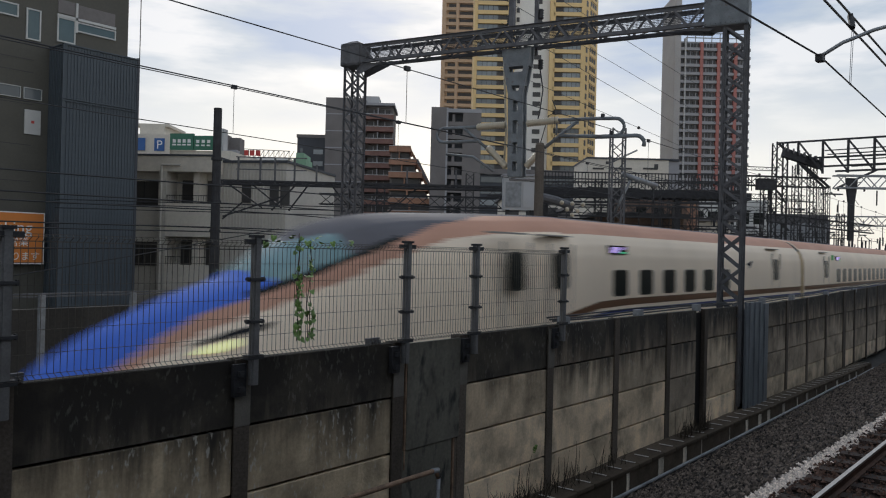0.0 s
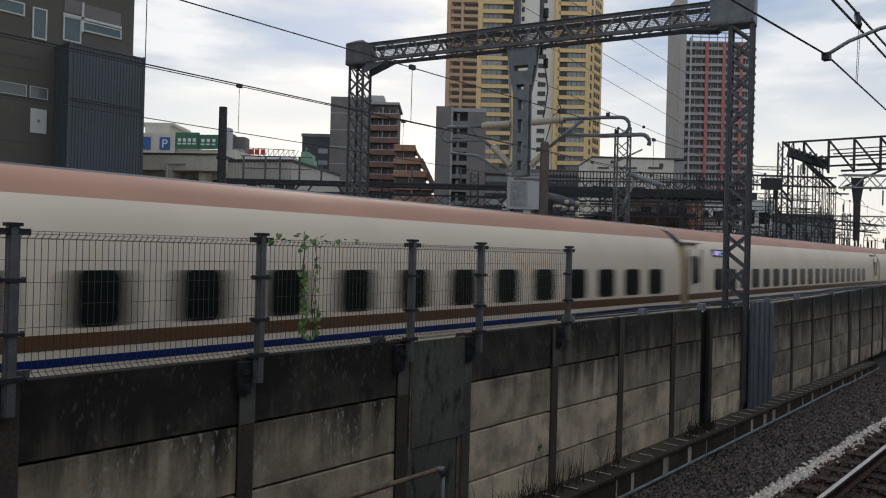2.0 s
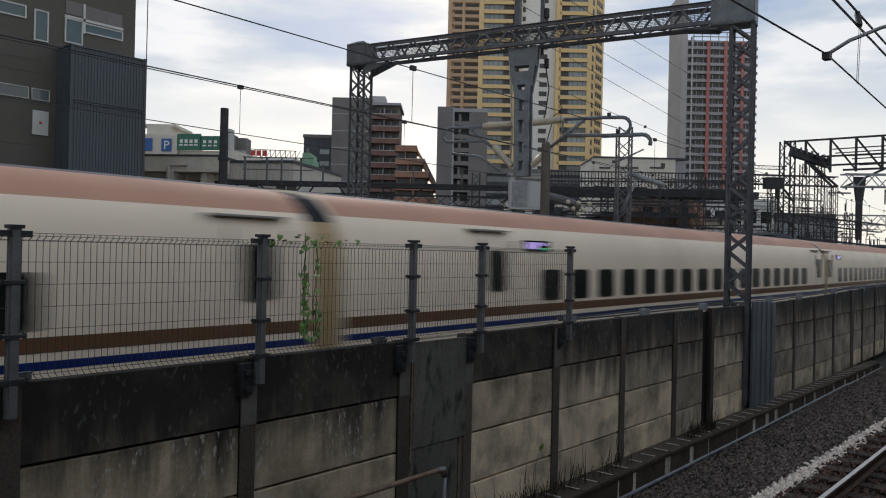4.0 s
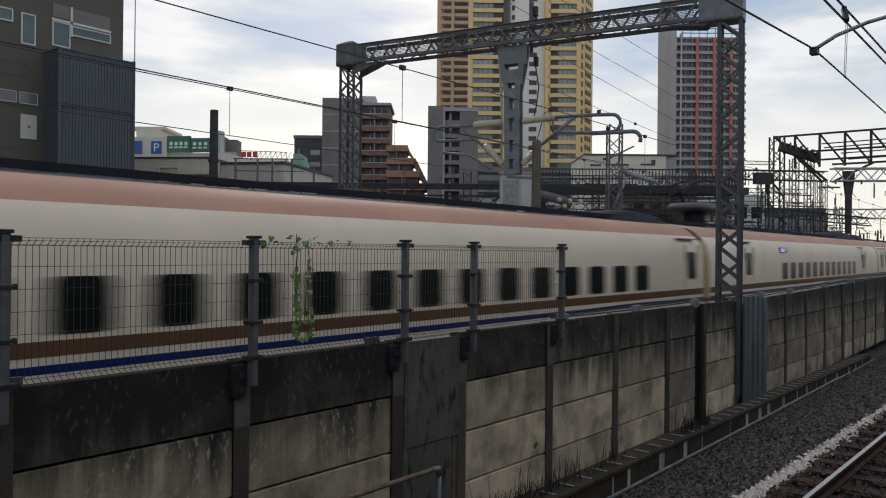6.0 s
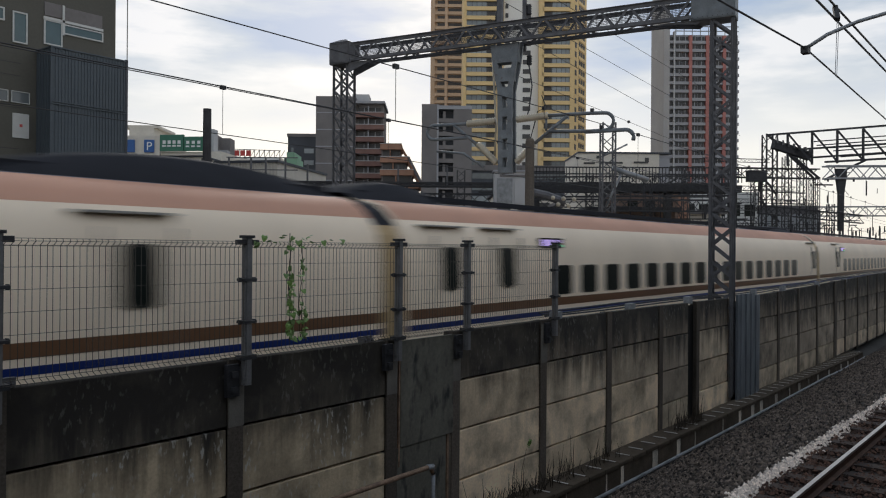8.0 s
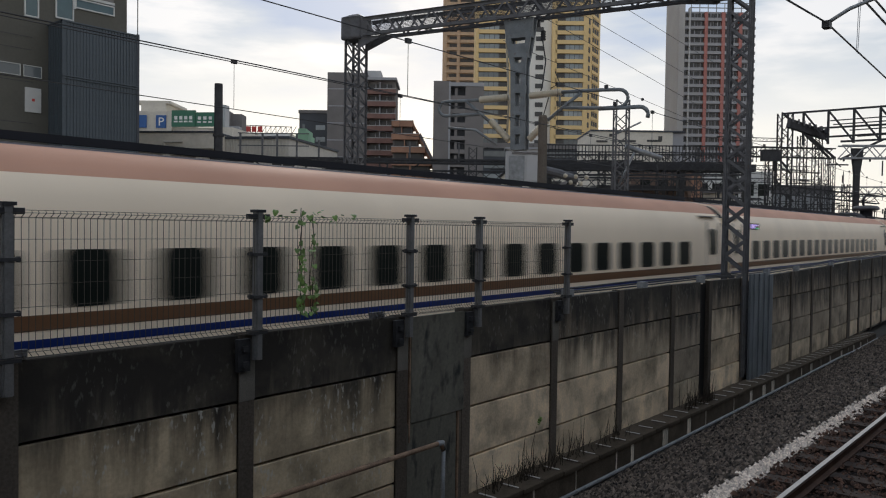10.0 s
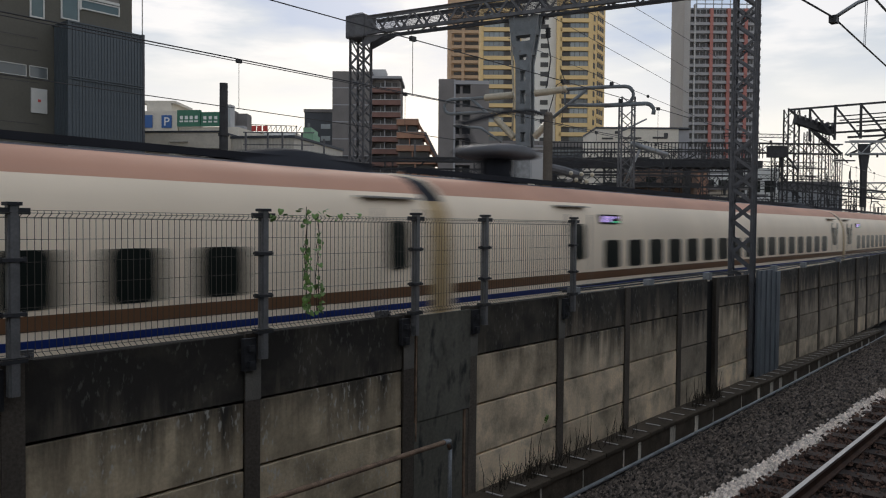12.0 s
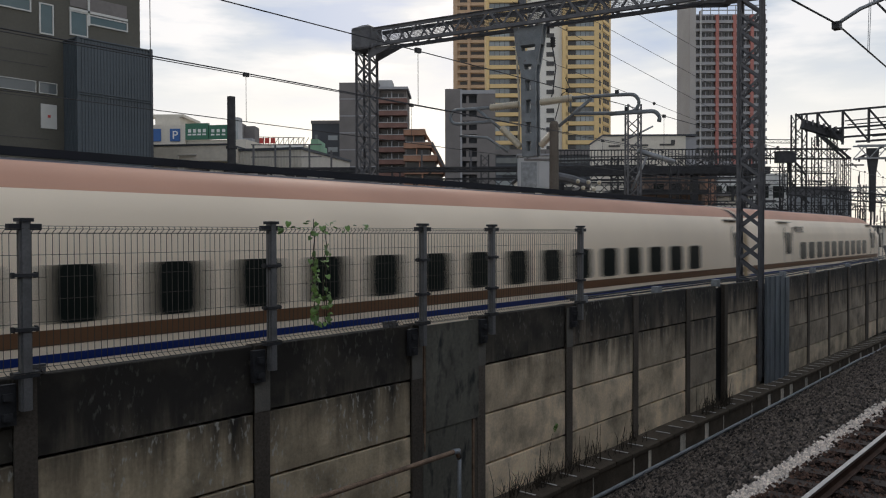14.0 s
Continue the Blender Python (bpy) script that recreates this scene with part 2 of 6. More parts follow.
def beam(bm, a, b, w, h=None):
    """A square bar from a to b."""
    h = w if h is None else h
    a, b, s, u = frame_of(a, b)
    vs = [bm.verts.new(p + s * (w / 2 * i) + u * (h / 2 * j)) for p in (a, b) for i, j in ((-1, -1), (1, -1), (1, 1), (-1, 1))]
    for q in ((3, 2, 1, 0), (4, 5, 6, 7), (0, 1, 5, 4), (1, 2, 6, 5), (2, 3, 7, 6), (3, 0, 4, 7)):
        bm.faces.new([vs[i] for i in q])


def tube(bm, points, radii, n=8):
    """A round bar through points; radii one number or one a point."""
    points = [Vector(p) for p in points]
    if not isinstance(radii, (list, tuple)):
        radii = [radii] * len(points)
    rings = []
    for i, p in enumerate(points):
        a, b = points[max(i - 1, 0)], points[min(i + 1, len(points) - 1)]
        _, _, s, u = frame_of(a, b)
        rings.append([bm.verts.new(p + (s * math.cos(2 * math.pi * k / n) + u * math.sin(2 * math.pi * k / n)) * radii[i]) for k in range(n)])
    for r0, r1 in zip(rings, rings[1:]):
        for k in range(n):
            bm.faces.new((r0[k], r0[(k + 1) % n], r1[(k + 1) % n], r1[k]))
    bm.faces.new(rings[0][::-1])
    bm.faces.new(rings[-1])


def mesh_of(name, bm, mats, smooth=False):
    bmesh.ops.recalc_face_normals(bm, faces=bm.faces[:])
    me = bpy.data.meshes.new(name)
    bm.to_mesh(me)
    bm.free()
    for m in mats if isinstance(mats, (list, tuple)) else [mats]:
        me.materials.append(m)
    if smooth:
        for p in me.polygons:
            p.use_smooth = True
    return me


def part(name, bm, mats, parent=None, label="", smooth=False):
    ob = new(name, mesh_of(name, bm, mats, smooth) if isinstance(bm, bmesh.types.BMesh) else bm)
    if parent is not None:
        ob.parent = parent
    return tagged(ob, label)


def thing(name, label, category, m=None, group="", kind=""):
    ob = new(name)
    if m is not None:
        ob.matrix_world = m
    return tagged(ob, label, category, group, kind)


def boxes(*rows):
    bm = bmesh.new()
    for r in rows:
        box(bm, *r)
    return bm


# ---- the line of the tracks ----
BEND, BEND_END = 0.0007, 80.0


def off(s):
    """How far the line has swung aside at s metres along it."""
    s = max(s, 0.0)
    e = min(s, BEND_END)
    return BEND * e * e / 2 + BEND * e * (s - e)


def head(s):
    return math.degrees(math.atan(BEND * min(max(s, 0.0), BEND_END)))


def on_line(s, y, z=0.0):
    return pose(s, y + off(s), z, 0, 0, head(s))


def ribbon(bm, s0, s1, step, section, swing=off, rise=None):
    """Sweeps a closed section of (y, z) along the line; rise lifts it along the way."""
    n = max(1, round((s1 - s0) / step))
    rings = []
    for i in range(n + 1):
        s = s0 + (s1 - s0) * i / n
        dz = rise(s) if rise else 0.0
        rings.append([bm.verts.new((s, y + swing(s), z + dz)) for y, z in section])
    k = len(section)
    for a, b in zip(rings, rings[1:]):
        for j in range(k):
            bm.faces.new((a[j], a[(j + 1) % k], b[(j + 1) % k], b[j]))
    bm.faces.new(rings[0])
    bm.faces.new(rings[-1][::-1])


def near_off(s):
    """The near track runs a little away from the wall."""
    return -0.014 * (min(max(s, 0.0), 35.0) - 9.4)


WALL_Y = 5.9
TRAIN_Y = 9.17  # centre of the near high-speed track
FAR_Y = 13.5

# ---- ground ----
bm = bmesh.new()
gx = [-60, -20, -5, 0, 5, 10, 20, 40, 80, 160, 400, 1500]
gy = [-60, -20, 0.3, 5.0, 5.95, 9, 16, 40, 120, 400, 1500]
vs = {(i, j): bm.verts.new((x, y, -1.15 if y < 5.96 else -0.6)) for i, x in enumerate(gx) for j, y in enumerate(gy)}
for i in range(len(gx) - 1):
    for j in range(len(gy) - 1):
        bm.faces.new((vs[i, j], vs[i + 1, j], vs[i + 1, j + 1], vs[i, j + 1]))
tagged(part("ground", bm, M_GROUND), "dark bare ground under the railway and the town", "ground", kind="structure")

# ---- near line: ballast, track, cable trough ----
bm = bmesh.new()
ribbon(bm, -40, 110, 3, [(-0.5, -1.2), (-0.5, -0.22), (0.9, -0.2), (3.15, -0.22), (3.6, -0.33), (5.3, -0.93), (5.42, -0.95), (5.42, -1.2)])
bed = tagged(part("ballast_bed", bm, M_BALLAST), "brown crushed stone ballast bed with a sloping shoulder, darkened as shade between stones", "ballast", kind="structure")


def track(y, s0, s1, gauge, sleepers, label, swing=off):
    t = thing("railway_track", label, "track", kind="structure")
    for g in (-gauge / 2, gauge / 2):
        b = bmesh.new()
        yy = y + g
        ribbon(b, s0, s1, 2.0, [(yy - 0.06, -0.15), (yy + 0.06, -0.15), (yy + 0.06, -0.137), (yy + 0.01, -0.12), (yy + 0.01, -0.04), (yy + 0.03, -0.03), (yy - 0.03, -0.03), (yy - 0.01, -0.04), (yy - 0.01, -0.12), (yy - 0.06, -0.137)], swing)
        part("rail", b, M_RAIL_RUST, t, "rusty sides of a steel rail")
        b = bmesh.new()
        ribbon(b, s0, s1, 2.0, [(yy - 0.03, -0.03), (yy + 0.03, -0.03), (yy + 0.027, 0.0), (yy - 0.027, 0.0)], swing)
        part("rail_head", b, M_RAIL, t, "bright worn running surface")
    if sleepers:
        b = bmesh.new()
        box(b, -0.11, -gauge / 2 - 0.5, -0.3, 0.11, gauge / 2 + 0.5, -0.152)
        me = mesh_of("sleeper", b, M_SLEEPER)
        for i in range(int((s1 - s0) / 0.6)):
            s = s0 + i * 0.6
            o = part("sleeper", me, None, t)
            o.matrix_world = pose(s, y + swing(s), 0)
    return t


track(1.885, -30, 60, 1.067, True, "narrow-gauge track with worn rails on brown sleepers", near_off)

# ---- retaining wall of stacked panels between columns ----
COLS = [-13.7, -11.7, -9.7, -7.7, -5.7, -3.67, -1.66, 0.33, 2.3, 4.34, 6.43, 7.60, 9.67, 11.75, 13.86, 15.74, 17.72, 19.75, 21.65, 23.72, 25.95, 28.5, 30.15, 32.4, 34.5, 36.7, 38.7, 40.7, 42.7, 44.7, 46.7, 48.7, 50.7, 52.7, 54.7, 56.7, 58.7]
wall = thing("wall_panels", "weathered concrete panel wall with sooty top and steel columns beside the railway", "wall", kind="structure")
WALL_TOP = [(-20, 1.74), (13.0, 1.74), (20.0, 1.69), (24.0, 1.72), (30.0, 1.80), (36.0, 1.87), (60.0, 1.9)]
JOINT_1 = [(-20, 1.13), (13.0, 1.13), (24.0, 1.08), (60.0, 1.05)]
JOINT_2 = [(-20, 0.51), (9.0, 0.51), (18.0, 0.47), (24.0, 0.42), (60.0, 0.38)]
JOINT_3 = [(-20, -0.10), (12.0, -0.12), (18.0, -0.145), (24.0, -0.20), (60.0, -0.25)]


def curve(points, x):
    for (x0, y0), (x1, y1) in zip(points, points[1:]):
        if x <= x1:
            k = (x - x0) / (x1 - x0)
            return y0 + (y1 - y0) * k
    return points[-1][1]


def panel(x0, x1, low, high, tilt_low, tilt_high):
    """A cast panel with chipped, bevelled edges; its joints follow the slope of the wall."""
    bm = bmesh.new()
    vs = box(bm, x0, 0.0, low, x1, 0.09, high)
    for v in vs:
        k = (v.co.x - x0) / (x1 - x0) - 0.5
        v.co.z += k * (tilt_high if v.co.z > (low + high) / 2 else tilt_low)
    bmesh.ops.bevel(bm, geom=bm.edges[:], offset=0.007, segments=1, affect="EDGES")
    return bm


rng = random.Random(5)
for a, b2 in zip(COLS, COLS[1:]):
    if abs(a - 6.43) < 0.01 or abs(a - 17.72) < 0.01:
        continue
    mid = (a + b2) / 2
    lines = [(curve(c, mid), curve(c, b2) - curve(c, a)) for c in (WALL_TOP, JOINT_1, JOINT_2, JOINT_3)] + [(-0.74, 0.0)]
    for r in range(4):
        L = (b2 - a) - 0.15
        end = L / 2 - (0.40 if abs(a - 13.86) < 0.01 else 0.0)
        (z1, t1), (z0, t0) = lines[r], lines[r + 1]
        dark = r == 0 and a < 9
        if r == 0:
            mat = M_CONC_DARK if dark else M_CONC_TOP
        elif a < 6:
            mat = M_CONC_DIRTY
        elif a > 19 or 13.8 < a < 14:
            mat = M_CONC_FAR if r < 3 else M_CONC_MID
        elif a > 9 and r == 1:
            mat = M_CONC_MID
        else:
            mat = M_CONCRETE
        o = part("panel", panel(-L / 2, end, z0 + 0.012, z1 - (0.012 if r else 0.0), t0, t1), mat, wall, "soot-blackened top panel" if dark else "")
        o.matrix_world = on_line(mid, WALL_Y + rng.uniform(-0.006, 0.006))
bm = bmesh.new()
box(bm, -0.08, -0.03, -0.95, 0.08, -0.01, 1.69)
box(bm, -0.012, -0.01, -0.95, 0.012, 0.095, 1.69)
box(bm, -0.08, 0.095, -0.95, 0.08, 0.11, 1.69)
me = mesh_of("column", bm, M_COLUMN)
M_ZINC = surface("dull_zinc_plate", (0.15, 0.138, 0.12), 0.85, vary=0.2, scale=4, spec=0.15)
head_plate = mesh_of("column_head", boxes((-0.084, -0.036, -0.56, 0.084, -0.0305, 0.0)), M_ZINC)
for s in COLS:
    o = part("column", me, None, wall)
    o.matrix_world = on_line(s, WALL_Y) @ Matrix.Diagonal((2.4 if s == 28.5 else 1, 1, 1, 1)) @ pose(0, 0, curve(WALL_TOP, s) - 1.69 + rng.uniform(-0.005, 0.012))
    if 4 < s < 10:
        q = part("column_head", head_plate, None, o, "paler steel head plate")
        q.matrix_world = on_line(s, WALL_Y, 1.70)

# added dark sheet: blocks light through the joints and gives them their shade
bm = bmesh.new()
ribbon(bm, -14, 58, 1.0, [(WALL_Y + 0.115, -0.8), (WALL_Y + 0.115, 1.6), (WALL_Y + 0.13, 1.6), (WALL_Y + 0.13, -0.8)])
part("backing", bm, M_STEEL_DARK, wall, "dark sheet added behind the panels as shade in their joints")

# cable trough along the foot of the wall
M_PATCH = surface("pale_worn_concrete", (0.55, 0.49, 0.40), 0.92, vary=0.4, scale=6, grain=40, bump=0.4, streak=0.3, stain=(0.07, 0.055, 0.042), stain_at=0.58, random_hue=0.3)
TROUGH_DROP = [(-5, 0.0), (13.0, 0.0), (20.7, -0.06), (30.0, -0.19), (60, -0.3)]


def trough_dip(s):
    return curve(TROUGH_DROP, s)


trough = thing("cable_trough", "sooty concrete cable trough with lids at the foot of the wall", "trough", kind="structure")
bm = bmesh.new()
ribbon(bm, -4, 31, 1.0, [(5.46, -1.1), (5.46, -0.63), (5.86, -0.63), (5.86, -1.1)], off, trough_dip)
part("trough_body", bm, M_LEDGE, trough)
patch = mesh_of("face_patch", boxes((-0.1, -0.006, -0.97, 0.1, 0.0, -0.64)), M_PATCH)
for i in range(30):
    o = part("face_patch", patch, None, trough, "pale worn patch")
    s = -1 + i * 1.05 + rng.uniform(-0.3, 0.3)
    o.matrix_world = on_line(s, 5.458, trough_dip(s)) @ Matrix.Diagonal((rng.choice((0.12, 0.2, 0.5, 0.8, 1.1)), 1, rng.uniform(0.97, 1.0), 1))
bm = boxes((-0.245, -0.225, -0.626, 0.245, 0.215, -0.56))
bmesh.ops.bevel(bm, geom=bm.edges[:], offset=0.008, segments=1, affect="EDGES")
lid = mesh_of("lid", bm, M_LEDGE)
slot = mesh_of("lifting_slot", boxes((-0.016, -0.15, -0.559, 0.016, 0.10, -0.554)), M_WHITE_STONE)
for i in range(66):
    s = -2.0 + i * 0.5
    o = part("lid", lid, None, trough)
    o.matrix_world = on_line(s, 5.66 + rng.uniform(-0.008, 0.008), trough_dip(s) + rng.uniform(-0.006, 0.006))
    o2 = part("lifting_slot", slot, None, o)
    o2.matrix_world = on_line(s + 0.25, 5.66, trough_dip(s) + 0.006)
bm = bmesh.new()
tube(bm, [(s, 5.40 + off(s), -0.905 if s < 27 else -0.95) for s in range(-3, 33, 2)], 0.03, 8)
tagged(part("cable_conduit", bm, M_STEEL_PALE), "thin grey conduit pipe running along the trough", "pipe")

# ---- high-speed line ----
bm = bmesh.new()
ribbon(bm, -40, 330, 5, [(6.1, -0.9), (6.1, -0.3), (18.0, -0.3), (18.0, -0.9)])
# slab tone kept pale to bounce light onto the train's lower side
M_SLAB = surface("light_bouncing_track_slab", (0.36, 0.34, 0.30), 0.9, vary=0.2, scale=1.5, grain=20, bump=0.3)
tagged(part("track_bed", bm, M_SLAB), "concrete slab bed of the high-speed line, kept pale to bounce light up", "track bed", kind="structure")
track(TRAIN_Y, -40, 120, 1.435, False, "standard-gauge high-speed track behind the wall")
track(FAR_Y, -40, 120, 1.435, False, "second high-speed track beyond the train")
bm = bmesh.new()
ribbon(bm, -40, 120, 3, [(17.6, -0.9), (17.6, 1.3), (17.8, 1.3), (17.8, -0.9)])
M_PARAPET = surface("sooty_parapet", (0.045, 0.04, 0.034), 0.9, vary=0.3, scale=2, grain=20, streak=0.3)
tagged(part("parapet", bm, M_PARAPET), "dark far parapet of the high-speed line", "wall", kind="structure")

# ---- train ----
# half section from the skirt up to the ridge: (aside, height)
SECTION = [(1.40, 0.22), (1.58, 0.45), (1.66, 0.9), (1.69, 1.3), (1.69, 1.55), (1.69, 1.646), (1.69, 1.725), (1.69, 1.872), (1.69, 1.95), (1.68, 2.45), (1.655, 2.75), (1.59, 2.98), (1.50, 3.12), (1.44, 3.19), (1.30, 3.32), (1.13, 3.43), (0.85, 3.50), (0.5, 3.555), (0.0, 3.58)]
ROW_MAT = [0] * 13 + [1, 1, 1, 3, 3]  # ivory, copper, blue

NOSE_TOP = [(0.0, 0.80), (0.2, 1.06), (0.56, 1.33), (0.8, 1.49), (1.13, 1.68), (1.47, 1.82), (1.84, 1.965), (2.23, 2.11), (2.65, 2.24), (3.09, 2.36), (3.46, 2.57), (3.85, 2.79), (4.38, 3.05), (4.71, 3.17), (5.18, 3.29), (5.82, 3.37), (6.51, 3.42), (7.42, 3.46), (9.0, 3.53), (10.5, 3.58), (30, 3.58)]
# lower edge of the copper band and its depth along the nose
BAND_LOW = [(0.0, 0.60), (0.7, 0.95), (1.33, 1.26), (1.71, 1.47), (2.35, 1.75), (3.2, 1.96), (4.1, 2.27), (5.2, 2.63), (6.5, 2.97), (8.1, 3.14), (10.0, 3.19), (30, 3.19)]
BAND_DEEP = [(0.0, 0.13), (2.0, 0.18), (5.0, 0.20), (6.5, 0.24), (8.0, 0.30), (10.0, 0.33), (30, 0.33)]
NOSE_WIDE = [(0.0, 0.30), (0.2, 0.55), (0.6, 0.86), (1.2, 1.10), (2.2, 1.32), (3.4, 1.48), (5.0, 1.60), (7.0, 1.67), (9.0, 1.69), (30, 1.69)]


def finer(section, n):
    """The half section with n pieces between each two of its points."""
    out = []
    for (y0, z0), (y1, z1) in zip(section, section[1:]):
        out += [(y0 + (y1 - y0) * i / n, z0 + (z1 - z0) * i / n) for i in range(n)]
    return out + [section[-1]]


NOSE_SECTION = finer(SECTION, 4)


def nose_paint(u, z):
    """Ivory, copper, blue, roof greyed for reflection, cab glass or black surround at a place on the nose."""
    low = curve(BAND_LOW, u)
    high = low + curve(BAND_DEEP, u)
    if z < low:
        return 0
    if z < high:
        return 1
    if 3.0 < u < 5.6 and z < high + 0.075:
        return 5
    if u < 3.25 + max(0.0, 2.45 - z) * 0.5:
        return 2
    if u < 4.55 and z < 2.66 + (u - 3.2) * 0.26:
        return 4
    return 3


def ring(u, nosed):
    w, h = (curve(NOSE_WIDE, u), curve(NOSE_TOP, u)) if nosed else (1.69, 3.58)
    low = 0.22
    pts = []
    for y, z in NOSE_SECTION if nosed else SECTION:
        k = (z - low) / (3.58 - low)
        zz = low + k * (h - low)
        yy = y * w / 1.69
        if nosed:  # rounder towards the tip
            e = max(0.0, 1 - u / 9.2) ** 0.8
            yy *= 1 - e * 0.74 * k ** 1.35
        pts.append((yy, zz))
    return pts


def car_shell(length, nose):
    """Body and roof of one car along x from 0 (its leading end)."""
    if nose:
        us = [0.0, 0.05, 0.1, 0.17] + [0.25 + 0.13 * i for i in range(74)] + [10.5, 14, 18, 22, length - 0.25, length - 0.24]
    else:
        us = [0.24, 0.25, 6.0, 12.0, 18.0, length - 0.25, length - 0.24]
    bm = bmesh.new()
    rings = []
    for u in us:
        half = ring(u, nose)
        pts = half + [(-y, z) for y, z in half[-2::-1]]
        rings.append([bm.verts.new((u, -y, z)) for y, z in pts])
    n = len(rings[0])
    for a, b in zip(rings, rings[1:]):
        mats = ROW_MAT + ROW_MAT[::-1]
        for j in range(n - 1):
            f = bm.faces.new((a[j], a[j + 1], b[j + 1], b[j]))
            if nose:
                mid = f.calc_center_median()
                f.material_index = nose_paint(mid.x, mid.z) if mid.x < 11 else mats[j // 4]
            else:
                f.material_index = mats[j]
    bm.faces.new(rings[0])
    bm.faces.new(rings[-1])
    return bm


def side_y(z):
    return curve([(b, a) for a, b in SECTION[:14]], z)


def rounded(bm, u, z, w, h, r, t, lift=0.006, skew=True):
    """A rounded plate on the near and the far side of a car, lying on the shell."""
    pts = []
    for cx, cz, a0 in ((w / 2 - r, h / 2 - r, 0), (-w / 2 + r, h / 2 - r, 90), (-w / 2 + r, -h / 2 + r, 180), (w / 2 - r, -h / 2 + r, 270)):
        for k in range(4):
            a = radians(a0 + k * 30)
            pts.append((u + cx + r * math.cos(a), z + cz + r * math.sin(a)))
    for sign in (-1,):
        front = [bm.verts.new((x, sign * (side_y(zz) + lift), zz)) for x, zz in pts]
        back = [bm.verts.new((x, sign * (side_y(zz) - t), zz)) for x, zz in pts]
        bm.faces.new(front)
        for i in range(len(pts)):
            j = (i + 1) % len(pts)
            bm.faces.new((front[i], front[j], back[j], back[i]))


def stripe(u0, u1, z0, z1, nose):
    bm = bmesh.new()
    us = [u0 + (u1 - u0) * i / 12 for i in range(13)]
    rows = []
    for u in us:
        w = curve(NOSE_WIDE, u) / 1.69 if nose else 1.0
        # on the leading car the stripe dips and tapers away towards the nose
        d = max(0.0, (11.5 - u) / 3.2) if nose else 0.0
        za, zb = z0 - 0.5 * d * d, z1 - 0.5 * d * d - 0.02 * d
        rows.append([bm.verts.new((u, -side_y(zz) * w - k, zz)) for zz, k in ((za, 0.004), (zb, 0.004), (zb, -0.02), (za, -0.02))])
    for a, b in zip(rows, rows[1:]):
        for j in range(4):
            bm.faces.new((a[j], a[(j + 1) % 4], b[(j + 1) % 4], b[j]))
    return bm


M_SEAM = surface("door_seam_shadow", (0.30, 0.28, 0.25), 0.5, vary=0.1)
M_LED_PURPLE = glow("led_purple_white", (0.55, 0.42, 0.9), 0.7)
M_LED_GREEN = glow("led_green", (0.05, 0.55, 0.25), 0.45)
M_LED_BLACK = surface("led_panel_black", (0.01, 0.01, 0.012), 0.2, vary=0.05)
M_LAMP = glow("headlamp_glass", (0.85, 0.86, 0.42), 0.5)
M_GREEN_SIGN = surface("green_car_mark", (0.12, 0.45, 0.14), 0.4, vary=0.05)

TRAIN_PAINTS = [M_IVORY, M_COPPER, M_BLUE, M_ROOF_GREYED, M_SCREEN, M_GLASS_DARK]
WINDOW_MESH = {}


def shared(key, make):
    if key not in WINDOW_MESH:
        WINDOW_MESH[key] = make()
    return WINDOW_MESH[key]


def window_mesh(w, h, z):
    def make():
        bm = bmesh.new()
        rounded(bm, 0, z, w, h, 0.09, 0.03, 0.03 if h > 0.6 else 0.008)
        return mesh_of("window", bm, M_GLASS_DARK)
    return shared(("w", w, h, z), make)


def lip_mesh():
    """A thin drip lip and box over a door."""
    def make():
        bm = boxes((-0.55, -1.62, 3.10, 0.55, -1.45, 3.125))
        return mesh_of("drip_lip", bm, M_SEAM)
    return shared("lip", make)


